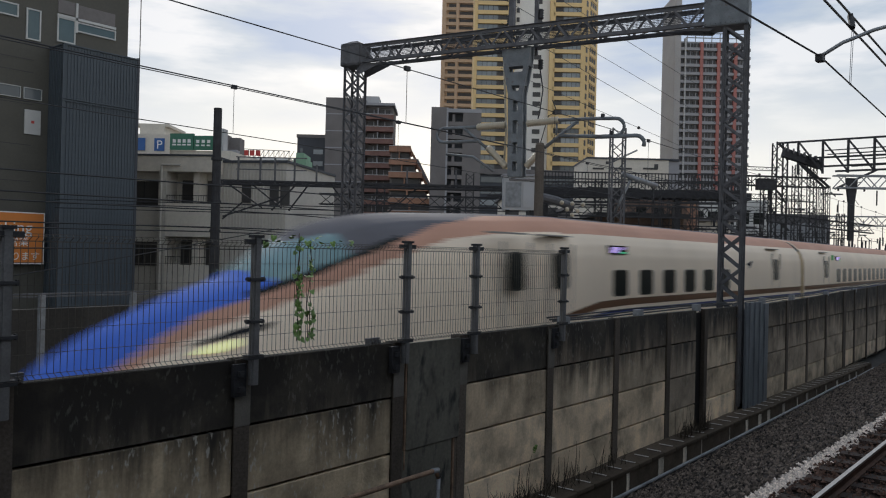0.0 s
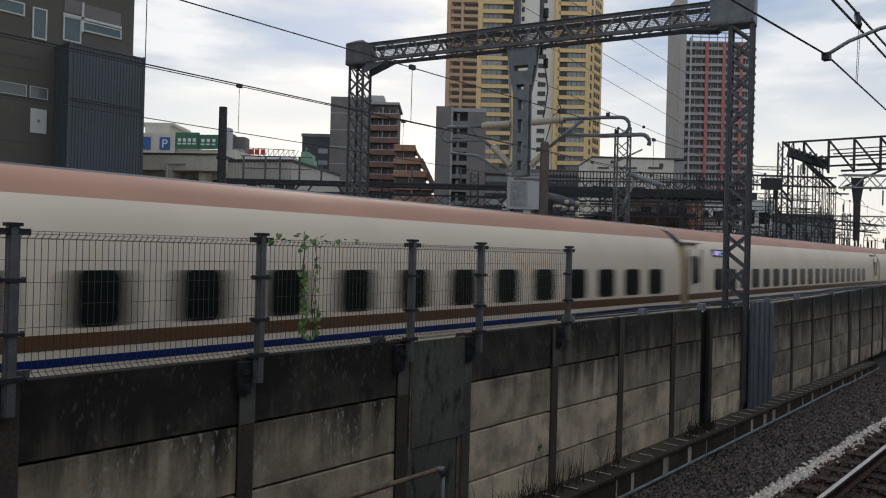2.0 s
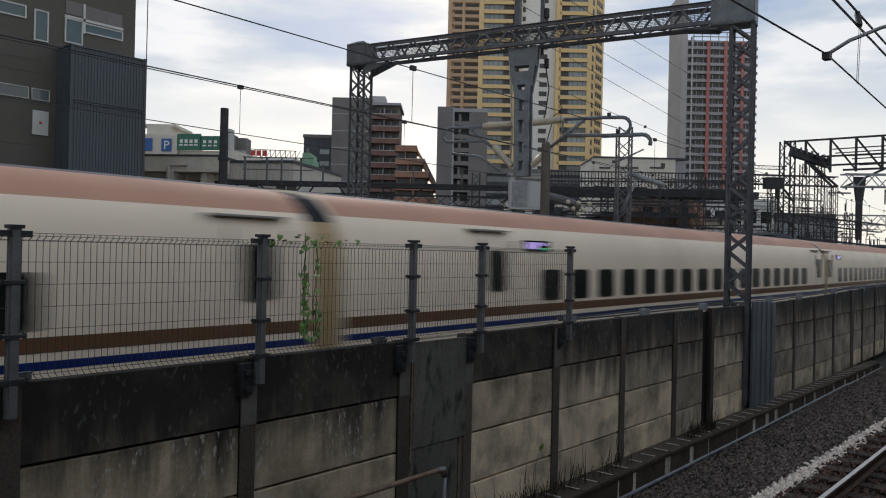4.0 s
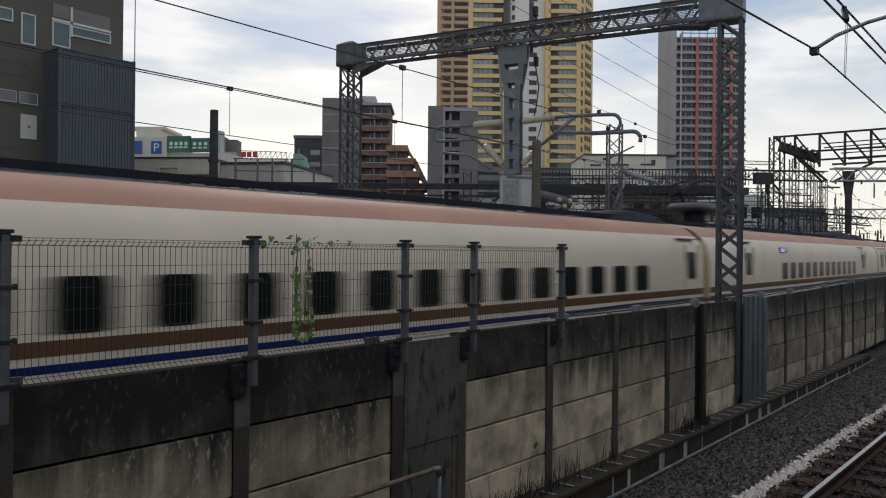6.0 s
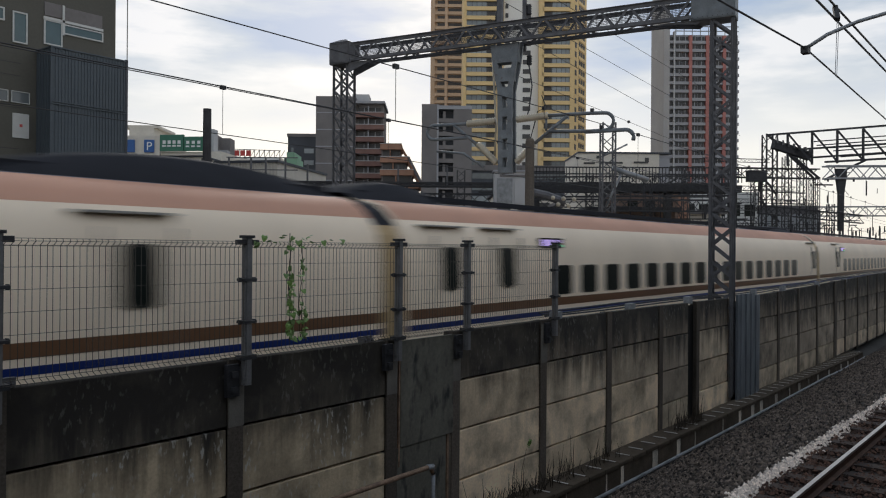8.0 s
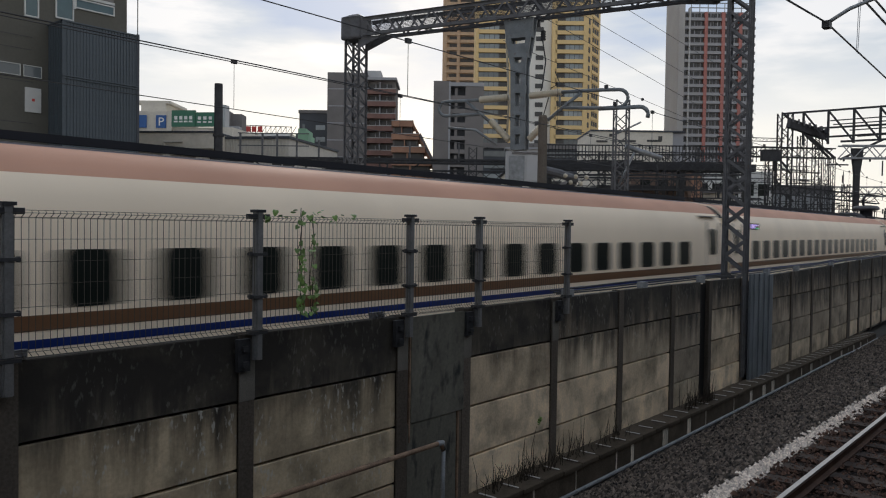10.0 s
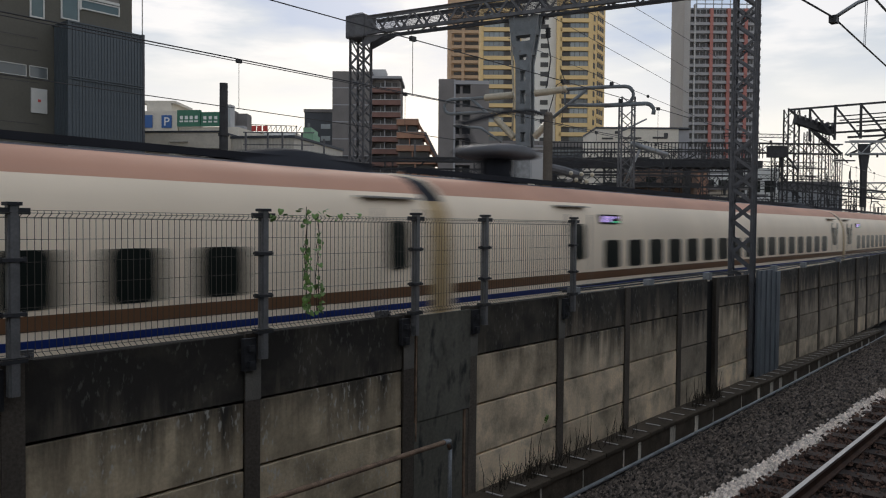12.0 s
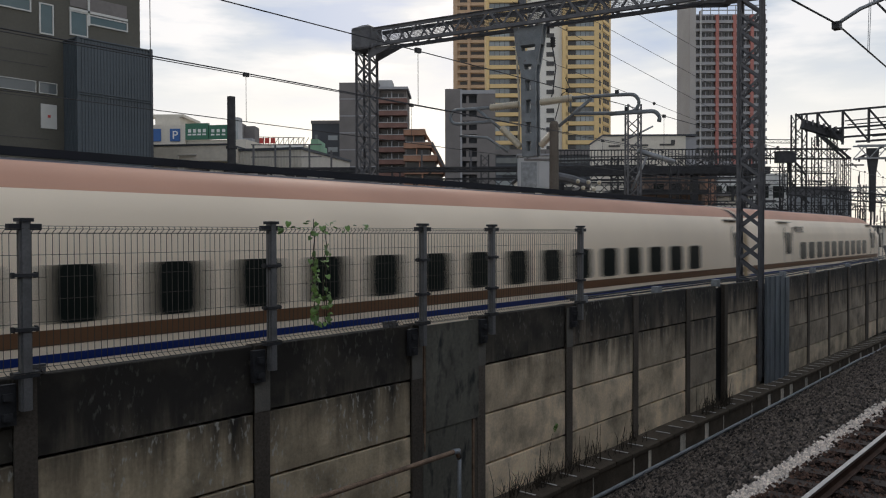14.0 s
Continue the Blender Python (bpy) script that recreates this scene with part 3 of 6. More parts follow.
def car(n, length, doors, first, pitch, count, led, nose, flip, cable, fairing, collector):
    """One car; doors and windows by their distance from its leading end."""
    name = "leading_car" if nose and not flip else "rear_car" if nose else "train_car"
    words = {"leading_car": "ivory high-speed train nose car with blue top and copper band",
             "rear_car": "ivory high-speed train tail car with copper shoulder band",
             "train_car": "ivory high-speed train car with copper shoulder, brown and navy stripes"}[name]
    if collector:
        words = "ivory high-speed train car with a pantograph and roof cable"
    t = thing(name, words, "train car", group="cars of the train")
    mid = 13.5 if nose else 12.5

    def put(o, u=0.0, dz=0.0):
        # a flipped car has its blunt end first
        o.parent = t
        o.matrix_basis = pose(u - mid if not flip else u - 12.5, 0, dz)
        return o

    if flip:
        bm = car_shell(length, True)
        bmesh.ops.scale(bm, vec=(-1, 1, 1), verts=bm.verts[:])
        bmesh.ops.translate(bm, vec=(length, 0, 0), verts=bm.verts[:])
        me = mesh_of("body", bm, TRAIN_PAINTS, True)
    elif nose:
        me = mesh_of("body", car_shell(length, True), TRAIN_PAINTS, True)
    else:
        me = shared("shell", lambda: mesh_of("body", car_shell(length, False), TRAIN_PAINTS, True))
    body = put(part("body", me, None, t))

    def strip(z0, z1, m, nm, cut):
        if flip:
            b = stripe(0.24, length - 8.6, z0, z1, False)
        elif nose:
            b = stripe(cut, length - 0.24, z0, z1, True)
        else:
            return shared(nm, lambda: mesh_of(nm, stripe(0.24, 24.76, z0, z1, False), m))
        return mesh_of(nm, b, m)
    put(part("brown_stripe", strip(1.725, 1.872, M_BROWN, "brown_stripe", 9.4), None, t, "brown waist stripe"))
    put(part("navy_stripe", strip(1.565, 1.646, M_NAVY, "navy_stripe", 10.4), None, t, "navy blue waist stripe"))
    for k in range(count):
        put(part("window", window_mesh(0.69 if pitch > 1.1 or nose else 0.67, 0.55, 2.2), None, t), first + k * pitch)
    for d in doors:
        dw = put(part("door_window", window_mesh(0.44, 0.66, 2.46), None, t, "tall narrow dark door window"), d)
        put(part("drip_lip", lip_mesh(), None, t), d - 0.1)

        def seams():
            bm = bmesh.new()
            for x in (-0.42, 0.42):
                box(bm, x - 0.006, -1.696, 1.1, x + 0.006, -1.66, 2.96)
            return mesh_of("door_seam", bm, M_SEAM)
        put(part("door_seam", shared("seam", seams), None, t), d)
    if led:
        p = put(part("destination_sign", shared("led", lambda: mesh_of("destination_sign", boxes((-0.4, -1.665, 2.80, 0.4, -1.60, 2.98)), M_LED_BLACK)), None, t, "lit destination display"), led)
        for nm, m, ext in [] if n == 12 else [("led_text", M_LED_PURPLE, (-0.36 + k * 0.1, -1.669, 2.83, -0.29 + k * 0.1, -1.664, 2.95)) for k in range(4)] + [("led_text", M_LED_GREEN, (0.08, -1.669, 2.82, 0.36, -1.664, 2.855))] + [("led_text", M_LED_PURPLE, (0.08 + k * 0.09, -1.669, 2.90, 0.12 + k * 0.09, -1.664, 2.95)) for k in range(3)]:
            q = part(nm, shared((nm, ext), lambda m=m, ext=ext, nm=nm: mesh_of(nm, boxes(ext), m)), None, p)
    if n == 2:
        put(part("green_mark", boxes((-0.13, -1.67, 2.82, 0.13, -1.62, 3.02)), M_GREEN_SIGN, t, "small green class mark"), 4.95)
    if n < 12:
        def cover():
            bm = bmesh.new()
            half = [(y * 0.985, z * 0.992) for y, z in SECTION]
            pts = half + [(-y, z) for y, z in half[-2::-1]]
            rings = [[bm.verts.new((u, -y, z)) for y, z in pts] for u in (-0.25, 0.25)]
            for j in range(len(pts) - 1):
                f = bm.faces.new((rings[0][j], rings[0][j + 1], rings[1][j + 1], rings[1][j]))
                f.material_index = 1 if 12 <= j < 2 * len(half) - 15 else 0
            return mesh_of("gangway_cover", bm, [M_BELLOWS, M_ROOFGEAR])
        o = put(part("gangway_cover", shared("cover", cover), None, t, "brown-stained gangway cover"), 0)
        o.matrix_basis = pose(12.5, 0, 0)
    if cable:
        def roofline():
            bm = bmesh.new()
            box(bm, 0.3, -0.62, 3.57, 24.7, -0.54, 3.66)
            return mesh_of("roof_cable", bm, M_ROOFGEAR)
        put(part("roof_cable", shared("roofline", roofline), None, t, "black high-voltage roof cable"))
    for u, w, h in fairing:
        def hump(w=w, h=h):
            bm = bmesh.new()
            rows = []
            for i in range(13):
                k = i / 12
                hh = h * math.sin(math.pi * k) ** 0.7 + 0.005
                rows.append([bm.verts.new((-w / 2 + w * k, y, 3.50 + z * (0.12 + hh))) for y, z in ((-0.75, 0), (-0.55, 0.85), (-0.3, 1), (0.3, 1), (0.55, 0.85), (0.75, 0))])
            for a, b in zip(rows, rows[1:]):
                for j in range(5):
                    bm.faces.new((a[j], a[j + 1], b[j + 1], b[j]))
            return mesh_of("cable_fairing", bm, M_ROOFGEAR, True)
        put(part("cable_fairing", shared(("hump", w, h), hump), None, t, "dark streamlined cable fairing"), u)
    if collector:
        def base():
            bm = bmesh.new()
            prof = [(-0.80, 4.13), (-0.74, 4.22), (-0.55, 4.285), (-0.2, 4.315), (0.2, 4.31), (0.55, 4.27), (0.78, 4.20), (0.84, 4.13), (0.72, 4.07), (0.3, 4.03), (-0.3, 4.03), (-0.68, 4.07)]
            rows = []
            for y, k in ((-0.62, 0.6), (-0.55, 0.86), (-0.4, 1.0), (0.4, 1.0), (0.55, 0.86), (0.62, 0.6)):
                rows.append([bm.verts.new((x * k, y, 4.15 + (z - 4.15) * k)) for x, z in prof])
            for p, q in zip(rows, rows[1:]):
                for i in range(len(prof)):
                    j = (i + 1) % len(prof)
                    bm.faces.new((p[i], p[j], q[j], q[i]))
            bm.faces.new(rows[0])
            bm.faces.new(rows[-1][::-1])
            return mesh_of("pantograph_cover", bm, M_STEEL, True)
        put(part("pantograph_cover", shared("panbase", base), None, t, "grey streamlined pantograph base cover"), collector)

        def leg():
            bm = bmesh.new()
            tube(bm, [(0, 0, 3.5), (0, 0, 3.75), (0, 0, 4.06)], [0.42, 0.34, 0.36], 12)
            return mesh_of("insulator_leg", bm, M_ROOFGEAR, True)
        put(part("insulator_leg", shared("panleg", leg), None, t), collector)

        def arm():
            bm = bmesh.new()
            beam(bm, (-0.9, 0, 4.3), (-1.15, 0, 4.62), 0.10)
            beam(bm, (-1.15, 0, 4.62), (0.15, 0, 4.98), 0.10)
            return mesh_of("pantograph_arm", bm, M_ROOFGEAR)
        put(part("pantograph_arm", shared("panarm", arm), None, t, "hinged pantograph arm"), collector)

        def shoe():
            bm = bmesh.new()
            tube(bm, [(0.25, -0.95, 4.86), (0.25, -0.6, 4.99), (0.25, 0.6, 4.99), (0.25, 0.95, 4.86)], 0.035, 6)
            beam(bm, (0.0, -0.3, 4.98), (0.95, -0.3, 5.0), 0.04)
            return mesh_of("contact_shoe", bm, M_STEEL_DARK)
        put(part("contact_shoe", shared("panshoe", shoe), None, t), collector)
    if nose and not flip:
        # headlamp in its dark recess, emblem
        bm = bmesh.new()
        tri = []
        for u, z in ((2.0, 1.45), (2.2, 1.53), (2.62, 1.61), (2.62, 1.53), (2.3, 1.45)):
            half = ring(u, True)
            y = curve([(b, a) for a, b in half[:56]], z)
            tri.append((u, y, z))
        fr = [bm.verts.new((u, -y - 0.02, z)) for u, y, z in tri]
        bk = [bm.verts.new((u, -y + 0.03, z)) for u, y, z in tri]
        bm.faces.new(fr)
        for i in range(5):
            bm.faces.new((fr[i], fr[(i + 1) % 5], bk[(i + 1) % 5], bk[i]))
        put(part("headlamp", mesh_of("headlamp", bm, M_LAMP), None, t, "pale yellow lit headlamp"))
        bm = bmesh.new()
        rim = []
        for u, z in ((2.0, 1.545), (2.6, 1.71), (3.15, 1.80), (3.0, 1.71), (2.68, 1.66), (2.2, 1.57)):
            rim.append((u, curve([(b, a) for a, b in ring(u, True)[:56]], z), z))
        fr = [bm.verts.new((u, -y - 0.018, z)) for u, y, z in rim]
        bk = [bm.verts.new((u, -y + 0.03, z)) for u, y, z in rim]
        bm.faces.new(fr)
        for i in range(6):
            bm.faces.new((fr[i], fr[(i + 1) % 6], bk[(i + 1) % 6], bk[i]))
        put(part("lamp_housing", mesh_of("lamp_housing", bm, M_ROOFGEAR), None, t, "dark headlamp recess"))
        bm = bmesh.new()
        pts = [(19.9, 2.62), (20.5, 2.74), (20.35, 2.6), (20.1, 2.5), (19.95, 2.42), (20.15, 2.56)]
        fr = [bm.verts.new((u, -side_y(z) - 0.005, z)) for u, z in pts]
        bm.faces.new(fr)
        put(part("emblem", mesh_of("emblem", bm, M_ROOFGEAR), None, t, "grey swoosh emblem"))
    return t


# doors, first window, pitch, number of windows, display, roof gear
CARS = [
    car(1, 26.0, (7.75, 9.24, 22.8), 11.7, 1.28, 6, 11.63, True, False, False, (), 0),
    car(2, 25.0, (3.68,), 5.97, 1.16, 16, 5.93, False, False, False, (), 0),
    car(3, 25.0, (0.65, 23.95), 2.33, 1.046, 19, 2.35, False, False, False, (), 0),
    car(4, 25.0, (3.65, 23.95), 5.36, 1.04, 17, 4.9, False, False, False, ((23.4, 2.2, 0.12),), 0),
    car(5, 25.0, (0.55, 23.98), 2.35, 1.043, 19, 2.3, False, False, True, ((23.2, 3.4, 0.2),), 0),
    car(6, 25.0, (3.55, 21.15), 7.47, 1.04, 12, 7.39, False, False, True, ((22.4, 4.6, 0.28),), 3.6),
    car(7, 25.0, (1.3, 2.87, 24.35), 4.79, 1.04, 17, 4.4, False, False, True, ((1.2, 2.2, 0.22), (23.5, 3.0, 0.12)), 0),
    car(8, 25.0, (3.85, 23.95), 5.48, 1.04, 17, 5.0, False, False, True, (), 0),
    car(9, 25.0, (0.8, 24.1), 2.50, 1.042, 19, 2.4, False, False, True, ((23.4, 2.4, 0.18),), 0),
    car(10, 25.0, (4.0, 23.5), 5.36, 1.04, 17, 5.3, False, False, True, ((23.0, 2.8, 0.14),), 3.7),
    car(11, 25.0, (0.95, 24.45), 2.83, 1.042, 19, 2.8, False, False, True, (), 0),
    car(12, 26.0, (3.94, 16.33, 18.18), 5.6, 1.01, 10, 5.2, True, True, False, (), 0),
]

# ---- mesh fence on top of the wall ----
POSTS = [-5.95, -3.9, -1.87, 0.2, 2.27, 4.39, 6.44, 7.71, 9.83]
FENCE_Y = WALL_Y - 0.11
M_MESH = surface("fence_wire_dull", (0.085, 0.075, 0.062), 0.6, 0.4, vary=0.25, scale=9)
fence = thing("mesh_fence", "dull grey welded mesh fence with steel posts on the wall", "fence")


def fence_post():
    bm = boxes((-0.038, -0.038, 1.52, 0.038, 0.038, 2.845))
    bmesh.ops.bevel(bm, geom=[e for e in bm.edges if abs(e.verts[0].co.z - e.verts[1].co.z) > 0.5], offset=0.012, segments=2, affect="EDGES")
    return mesh_of("post", bm, M_POST)


POST, CAP, CLAMP, BRACKET, BOLT = (
    fence_post(),
    mesh_of("post_cap", boxes((-0.05, -0.05, 2.845, 0.05, 0.05, 2.87), (-0.11, -0.03, 2.785, 0.11, 0.03, 2.83)), M_STEEL_DARK),
    mesh_of("clamp", boxes((-0.075, -0.05, -0.012, 0.075, 0.05, 0.012), (-0.085, -0.02, -0.02, -0.07, 0.02, 0.02), (0.07, -0.02, -0.02, 0.085, 0.02, 0.02)), M_STEEL_DARK),
    mesh_of("bracket", boxes((-0.18, 0.03, 1.42, -0.05, 0.078, 1.71), (-0.145, -0.005, 1.46, -0.085, 0.03, 1.51), (-0.145, -0.005, 1.60, -0.085, 0.03, 1.65)), M_STEEL_DARK),
    mesh_of("base_clip", boxes((-0.085, -0.04, 1.75, 0.085, 0.05, 1.79)), M_STEEL_DARK))
for s in POSTS:
    p = part("post", POST, None, fence, "square grey steel post")
    p.matrix_world = on_line(s, FENCE_Y)
    for nm, me, z in (("post_cap", CAP, 0), ("clamp", CLAMP, 2.47), ("clamp", CLAMP, 2.09), ("bracket", BRACKET, 0), ("base_clip", BOLT, 0)):
        o = part(nm, me, None, p)
        o.matrix_world = on_line(s, FENCE_Y, z)
for a, b2 in zip(POSTS, POSTS[1:]):
    bm = bmesh.new()
    L = b2 - a - 0.09
    n = round(L / 0.05)
    z0, z1 = 1.81, 2.815
    for i in range(n + 1):
        x = -L / 2 + L * i / n + rng.uniform(-0.003, 0.003)
        lean = rng.uniform(-0.004, 0.004)
        beam(bm, (x, 0, z0), (x + lean, 0, z1 - 0.05), 0.0037)
        # rolled top and bottom edges
        for zz, sg in ((z1 - 0.05, 1), (z0, -1)):
            beam(bm, (x, 0, zz), (x + 0.012, -0.03, zz + sg * 0.03), 0.0037)
            beam(bm, (x + 0.012, -0.03, zz + sg * 0.03), (x + 0.024, 0.012, zz + sg * 0.05), 0.0037)
    for zz, yy in ((z0, 0), (z0 + 0.15, 0), (z0 + 0.32, 0), (z0 + 0.48, 0), (z0 + 0.64, 0), (z0 + 0.80, 0), (z0 + 0.95, 0), (z1 - 0.05, 0), (z1 - 0.02, -0.03), (z1, 0.012), (z0 - 0.03, -0.03), (z0 - 0.05, 0.012)):
        beam(bm, (-L / 2 - 0.03, yy - 0.004, zz), (L / 2 + 0.03, yy - 0.004, zz), 0.0037)
    o = part("mesh_panel", bm, M_MESH, fence)
    o.matrix_world = on_line((a + b2) / 2, FENCE_Y - 0.005)

# vine climbing the mesh
vine = thing("climbing_vine", "thin green leafy vine climbing through the mesh fence", "vine")
VX = 5.02


def leaf_mesh(size):
    bm = bmesh.new()
    out = [(0, 0), (0.35, -0.1), (0.5, 0.25), (0.3, 0.7), (0, 1.05), (-0.3, 0.7), (-0.5, 0.25), (-0.35, -0.1)]
    mid = bm.verts.new((0, 0.02 * size * 8, size * 0.45))
    vs = [bm.verts.new((x * size, abs(x) * size * 0.35, z * size)) for x, z in out]
    for i in range(len(vs)):
        bm.faces.new((mid, vs[i], vs[(i + 1) % len(vs)]))
    return mesh_of("leaf", bm, M_LEAF)


LEAVES = [leaf_mesh(k) for k in (0.034, 0.046, 0.058)]
for vx, z0, z1, dens in ((4.855, 1.88, 2.84, 34), (4.87, 1.88, 2.5, 22), (5.00, 1.9, 2.84, 34), (5.02, 1.88, 2.3, 12), (4.85, 2.2, 2.9, 10)):
    bm = bmesh.new()
    pts = [(vx + rng.uniform(-0.02, 0.02), FENCE_Y - 0.02 + rng.uniform(-0.015, 0.015), z0 + (z1 - z0) * i / 9) for i in range(10)]
    tube(bm, pts, 0.004, 5)
    part("stem", bm, M_STALK, vine)
    for i in range(dens):
        k = rng.random()
        o = part("leaf", rng.choice(LEAVES), None, vine)
        o.matrix_world = pose(vx + rng.uniform(-0.035, 0.035), FENCE_Y - 0.03 + rng.uniform(-0.03, 0.02), z0 + (z1 - z0) * k, rng.uniform(100, 200), rng.uniform(-40, 40), rng.uniform(-60, 60))
for i in range(26):  # along the top edge
    o = part("leaf", rng.choice(LEAVES), None, vine)
    o.matrix_world = pose(4.45 + rng.random() ** 1.6 * 1.1, FENCE_Y - 0.02 + rng.uniform(-0.03, 0.02), 2.82 + rng.uniform(-0.05, 0.05), rng.uniform(60, 200), rng.uniform(-40, 40), rng.uniform(-60, 60))

# ---- steel hatch door and corrugated cover in the wall ----
M_PLATE = surface("grey_green_steel_plate", (0.14, 0.133, 0.11), 0.8, 0.0, spec=0.15, vary=0.22, scale=3, grain=25, streak=0.4, stain=(0.04, 0.042, 0.04), stain_at=0.6)
M_BLUESTEEL = surface("bluish_corrugated_steel", (0.15, 0.165, 0.18), 0.65, 0.1, vary=0.25, scale=4, streak=0.3)
door = thing("steel_hatch", "grey-green steel plate door with rusty edges in the wall", "door")
door.matrix_world = on_line(7.03, WALL_Y - 0.02)
part("upper_plate", boxes((-0.46, -0.02, 0.52, 0.5, 0.01, 1.72)), M_PLATE, door)
part("lower_plate", boxes((-0.50, -0.005, -0.74, 0.38, 0.02, 0.51)), M_PLATE, door)
part("edge_strip", boxes((0.40, -0.012, -0.74, 0.43, 0.012, 0.52)), M_RUST, door, "rusty edge strip")
part("edge_strip", boxes((-0.485, -0.014, 0.3, -0.465, 0.012, 1.5)), M_RUST, door, "rusty edge strip")
part("door_jamb", boxes((-0.55, 0.0, -0.74, -0.5, 0.05, 1.70), (0.44, 0.0, -0.74, 0.52, 0.05, 0.5)), M_COLUMN, door)
M_SLOT = surface("painted_recess_shade", (0.008, 0.007, 0.006), 0.9, vary=0.3)
cover = thing("mast_cover", "bluish corrugated steel cover round the mast foot", "cover")
cover.matrix_world = on_line(18.78, WALL_Y - 0.12)
for i in range(9):
    x = -0.82 + i * 0.185
    part("sheet_rib", boxes((x, -0.03 if i % 2 else 0.0, -0.74, x + 0.183, 0.03 if i % 2 else 0.05, 1.78 if i < 6 else 1.72)), M_BLUESTEEL, cover)
# near-black sheet stands in for the shade inside the open wall slot
part("slot_shade_sheet", boxes((-3.66, 0.20, -0.9, -3.05, 0.225, 1.66)), M_SLOT, cover)

# rusty pipe handrail in front of the wall
rail = thing("pipe_handrail", "rusty pipe handrail with an elbow and post", "handrail")
bm = bmesh.new()
tube(bm, [(1.5, 5.40, 0.38), (4.95, 5.41, 0.385), (6.50, 5.42, 0.39), (6.57, 5.42, 0.365), (6.60, 5.42, 0.30)], 0.026, 10)
part("rail_pipe", bm, M_RUST, rail, smooth=True)
bm = bmesh.new()
tube(bm, [(6.60, 5.42, 0.30), (6.60, 5.42, -0.6)], 0.024, 10)
part("rail_post", bm, M_STEEL_PALE, rail, smooth=True)
bm = bmesh.new()
tube(bm, [(6.50, 5.42, 0.392), (6.58, 5.42, 0.385), (6.60, 5.42, 0.31)], 0.034, 10)
part("elbow", bm, M_STEEL_PALE, rail, smooth=True)

# weeds at the foot of the wall
M_WEED = surface("dry_weed_stalk_brown", (0.04, 0.03, 0.02), 0.9, vary=0.3)
weeds = bmesh.new()
for i in range(260):
    s = rng.choice((rng.uniform(7.7, 10.0), rng.uniform(7.7, 11.6), rng.uniform(13.9, 15.3)))
    h = rng.uniform(0.06, 0.32) if rng.random() < 0.9 else rng.uniform(0.4, 0.65)
    y = rng.uniform(5.62, 5.83)
    a = Vector((s, y, -0.56))
    m1 = a + Vector((rng.uniform(-0.08, 0.08), rng.uniform(-0.05, 0.03), h * 0.55))
    tip = m1 + Vector((rng.uniform(-0.1, 0.1), rng.uniform(-0.05, 0.03), h * 0.45))
    tube(weeds, [a, m1, tip], [0.006, 0.0045, 0.002], 4)
    for j in range(2):
        b2 = a.lerp(m1, rng.uniform(0.5, 1))
        tube(weeds, [b2, b2 + Vector((rng.uniform(-0.07, 0.07), rng.uniform(-0.04, 0.02), rng.uniform(0.02, 0.1)))], 0.0015, 3)
tagged(part("dry_weeds", weeds, M_WEED), "dry brown weeds at the foot of the wall", "weeds", kind="stuff")
for px, pz in ((9.2, -0.02 + 0.1),):
    o = thing("wall_plant", "small dark plant growing from a wall joint", "plant")
    for i in range(9):
        q = part("leaf", rng.choice(LEAVES), None, o)
        q.matrix_world = pose(px + rng.uniform(-0.05, 0.05), WALL_Y - 0.06, pz + rng.uniform(-0.05, 0.06), rng.uniform(60, 200), rng.uniform(-40, 40), rng.uniform(-60, 60))

# ---- loose ballast stones ----
def per_stone(m, low, high):
    """Each loose stone a little lighter or darker than the next."""
    n, l = m.node_tree.nodes, m.node_tree.links
    b = n["Principled BSDF"]
    old = b.inputs["Base Color"].links[0].from_socket
    g = n.new("ShaderNodeNewGeometry")
    r = n.new("ShaderNodeMapRange")
    r.inputs["To Min"].default_value, r.inputs["To Max"].default_value = low, high
    l.new(g.outputs["Random Per Island"], r.inputs["Value"])
    s = n.new("ShaderNodeVectorMath")
    s.operation = "SCALE"
    l.new(old, s.inputs[0])
    l.new(r.outputs["Result"], s.inputs["Scale"])
    l.new(s.outputs["Vector"], b.inputs["Base Color"])
    return m


# wide spread of stone tones also stands in for glinting and shaded facets
M_STONE = per_stone(surface("ballast_stone", (0.078, 0.062, 0.05), 0.92, vary=0.4, scale=14, grain=60, bump=0.3), 0.05, 2.9)
M_CRIB_STONE = per_stone(surface("rust_stained_stone", (0.075, 0.040, 0.027), 0.92, vary=0.4, scale=14, grain=60, bump=0.3), 0.3, 1.8)
M_PALE_STONE = per_stone(surface("pale_strip_stone", (0.80, 0.70, 0.61), 0.92, vary=0.25, scale=14, grain=60, bump=0.3), 0.5, 1.25)


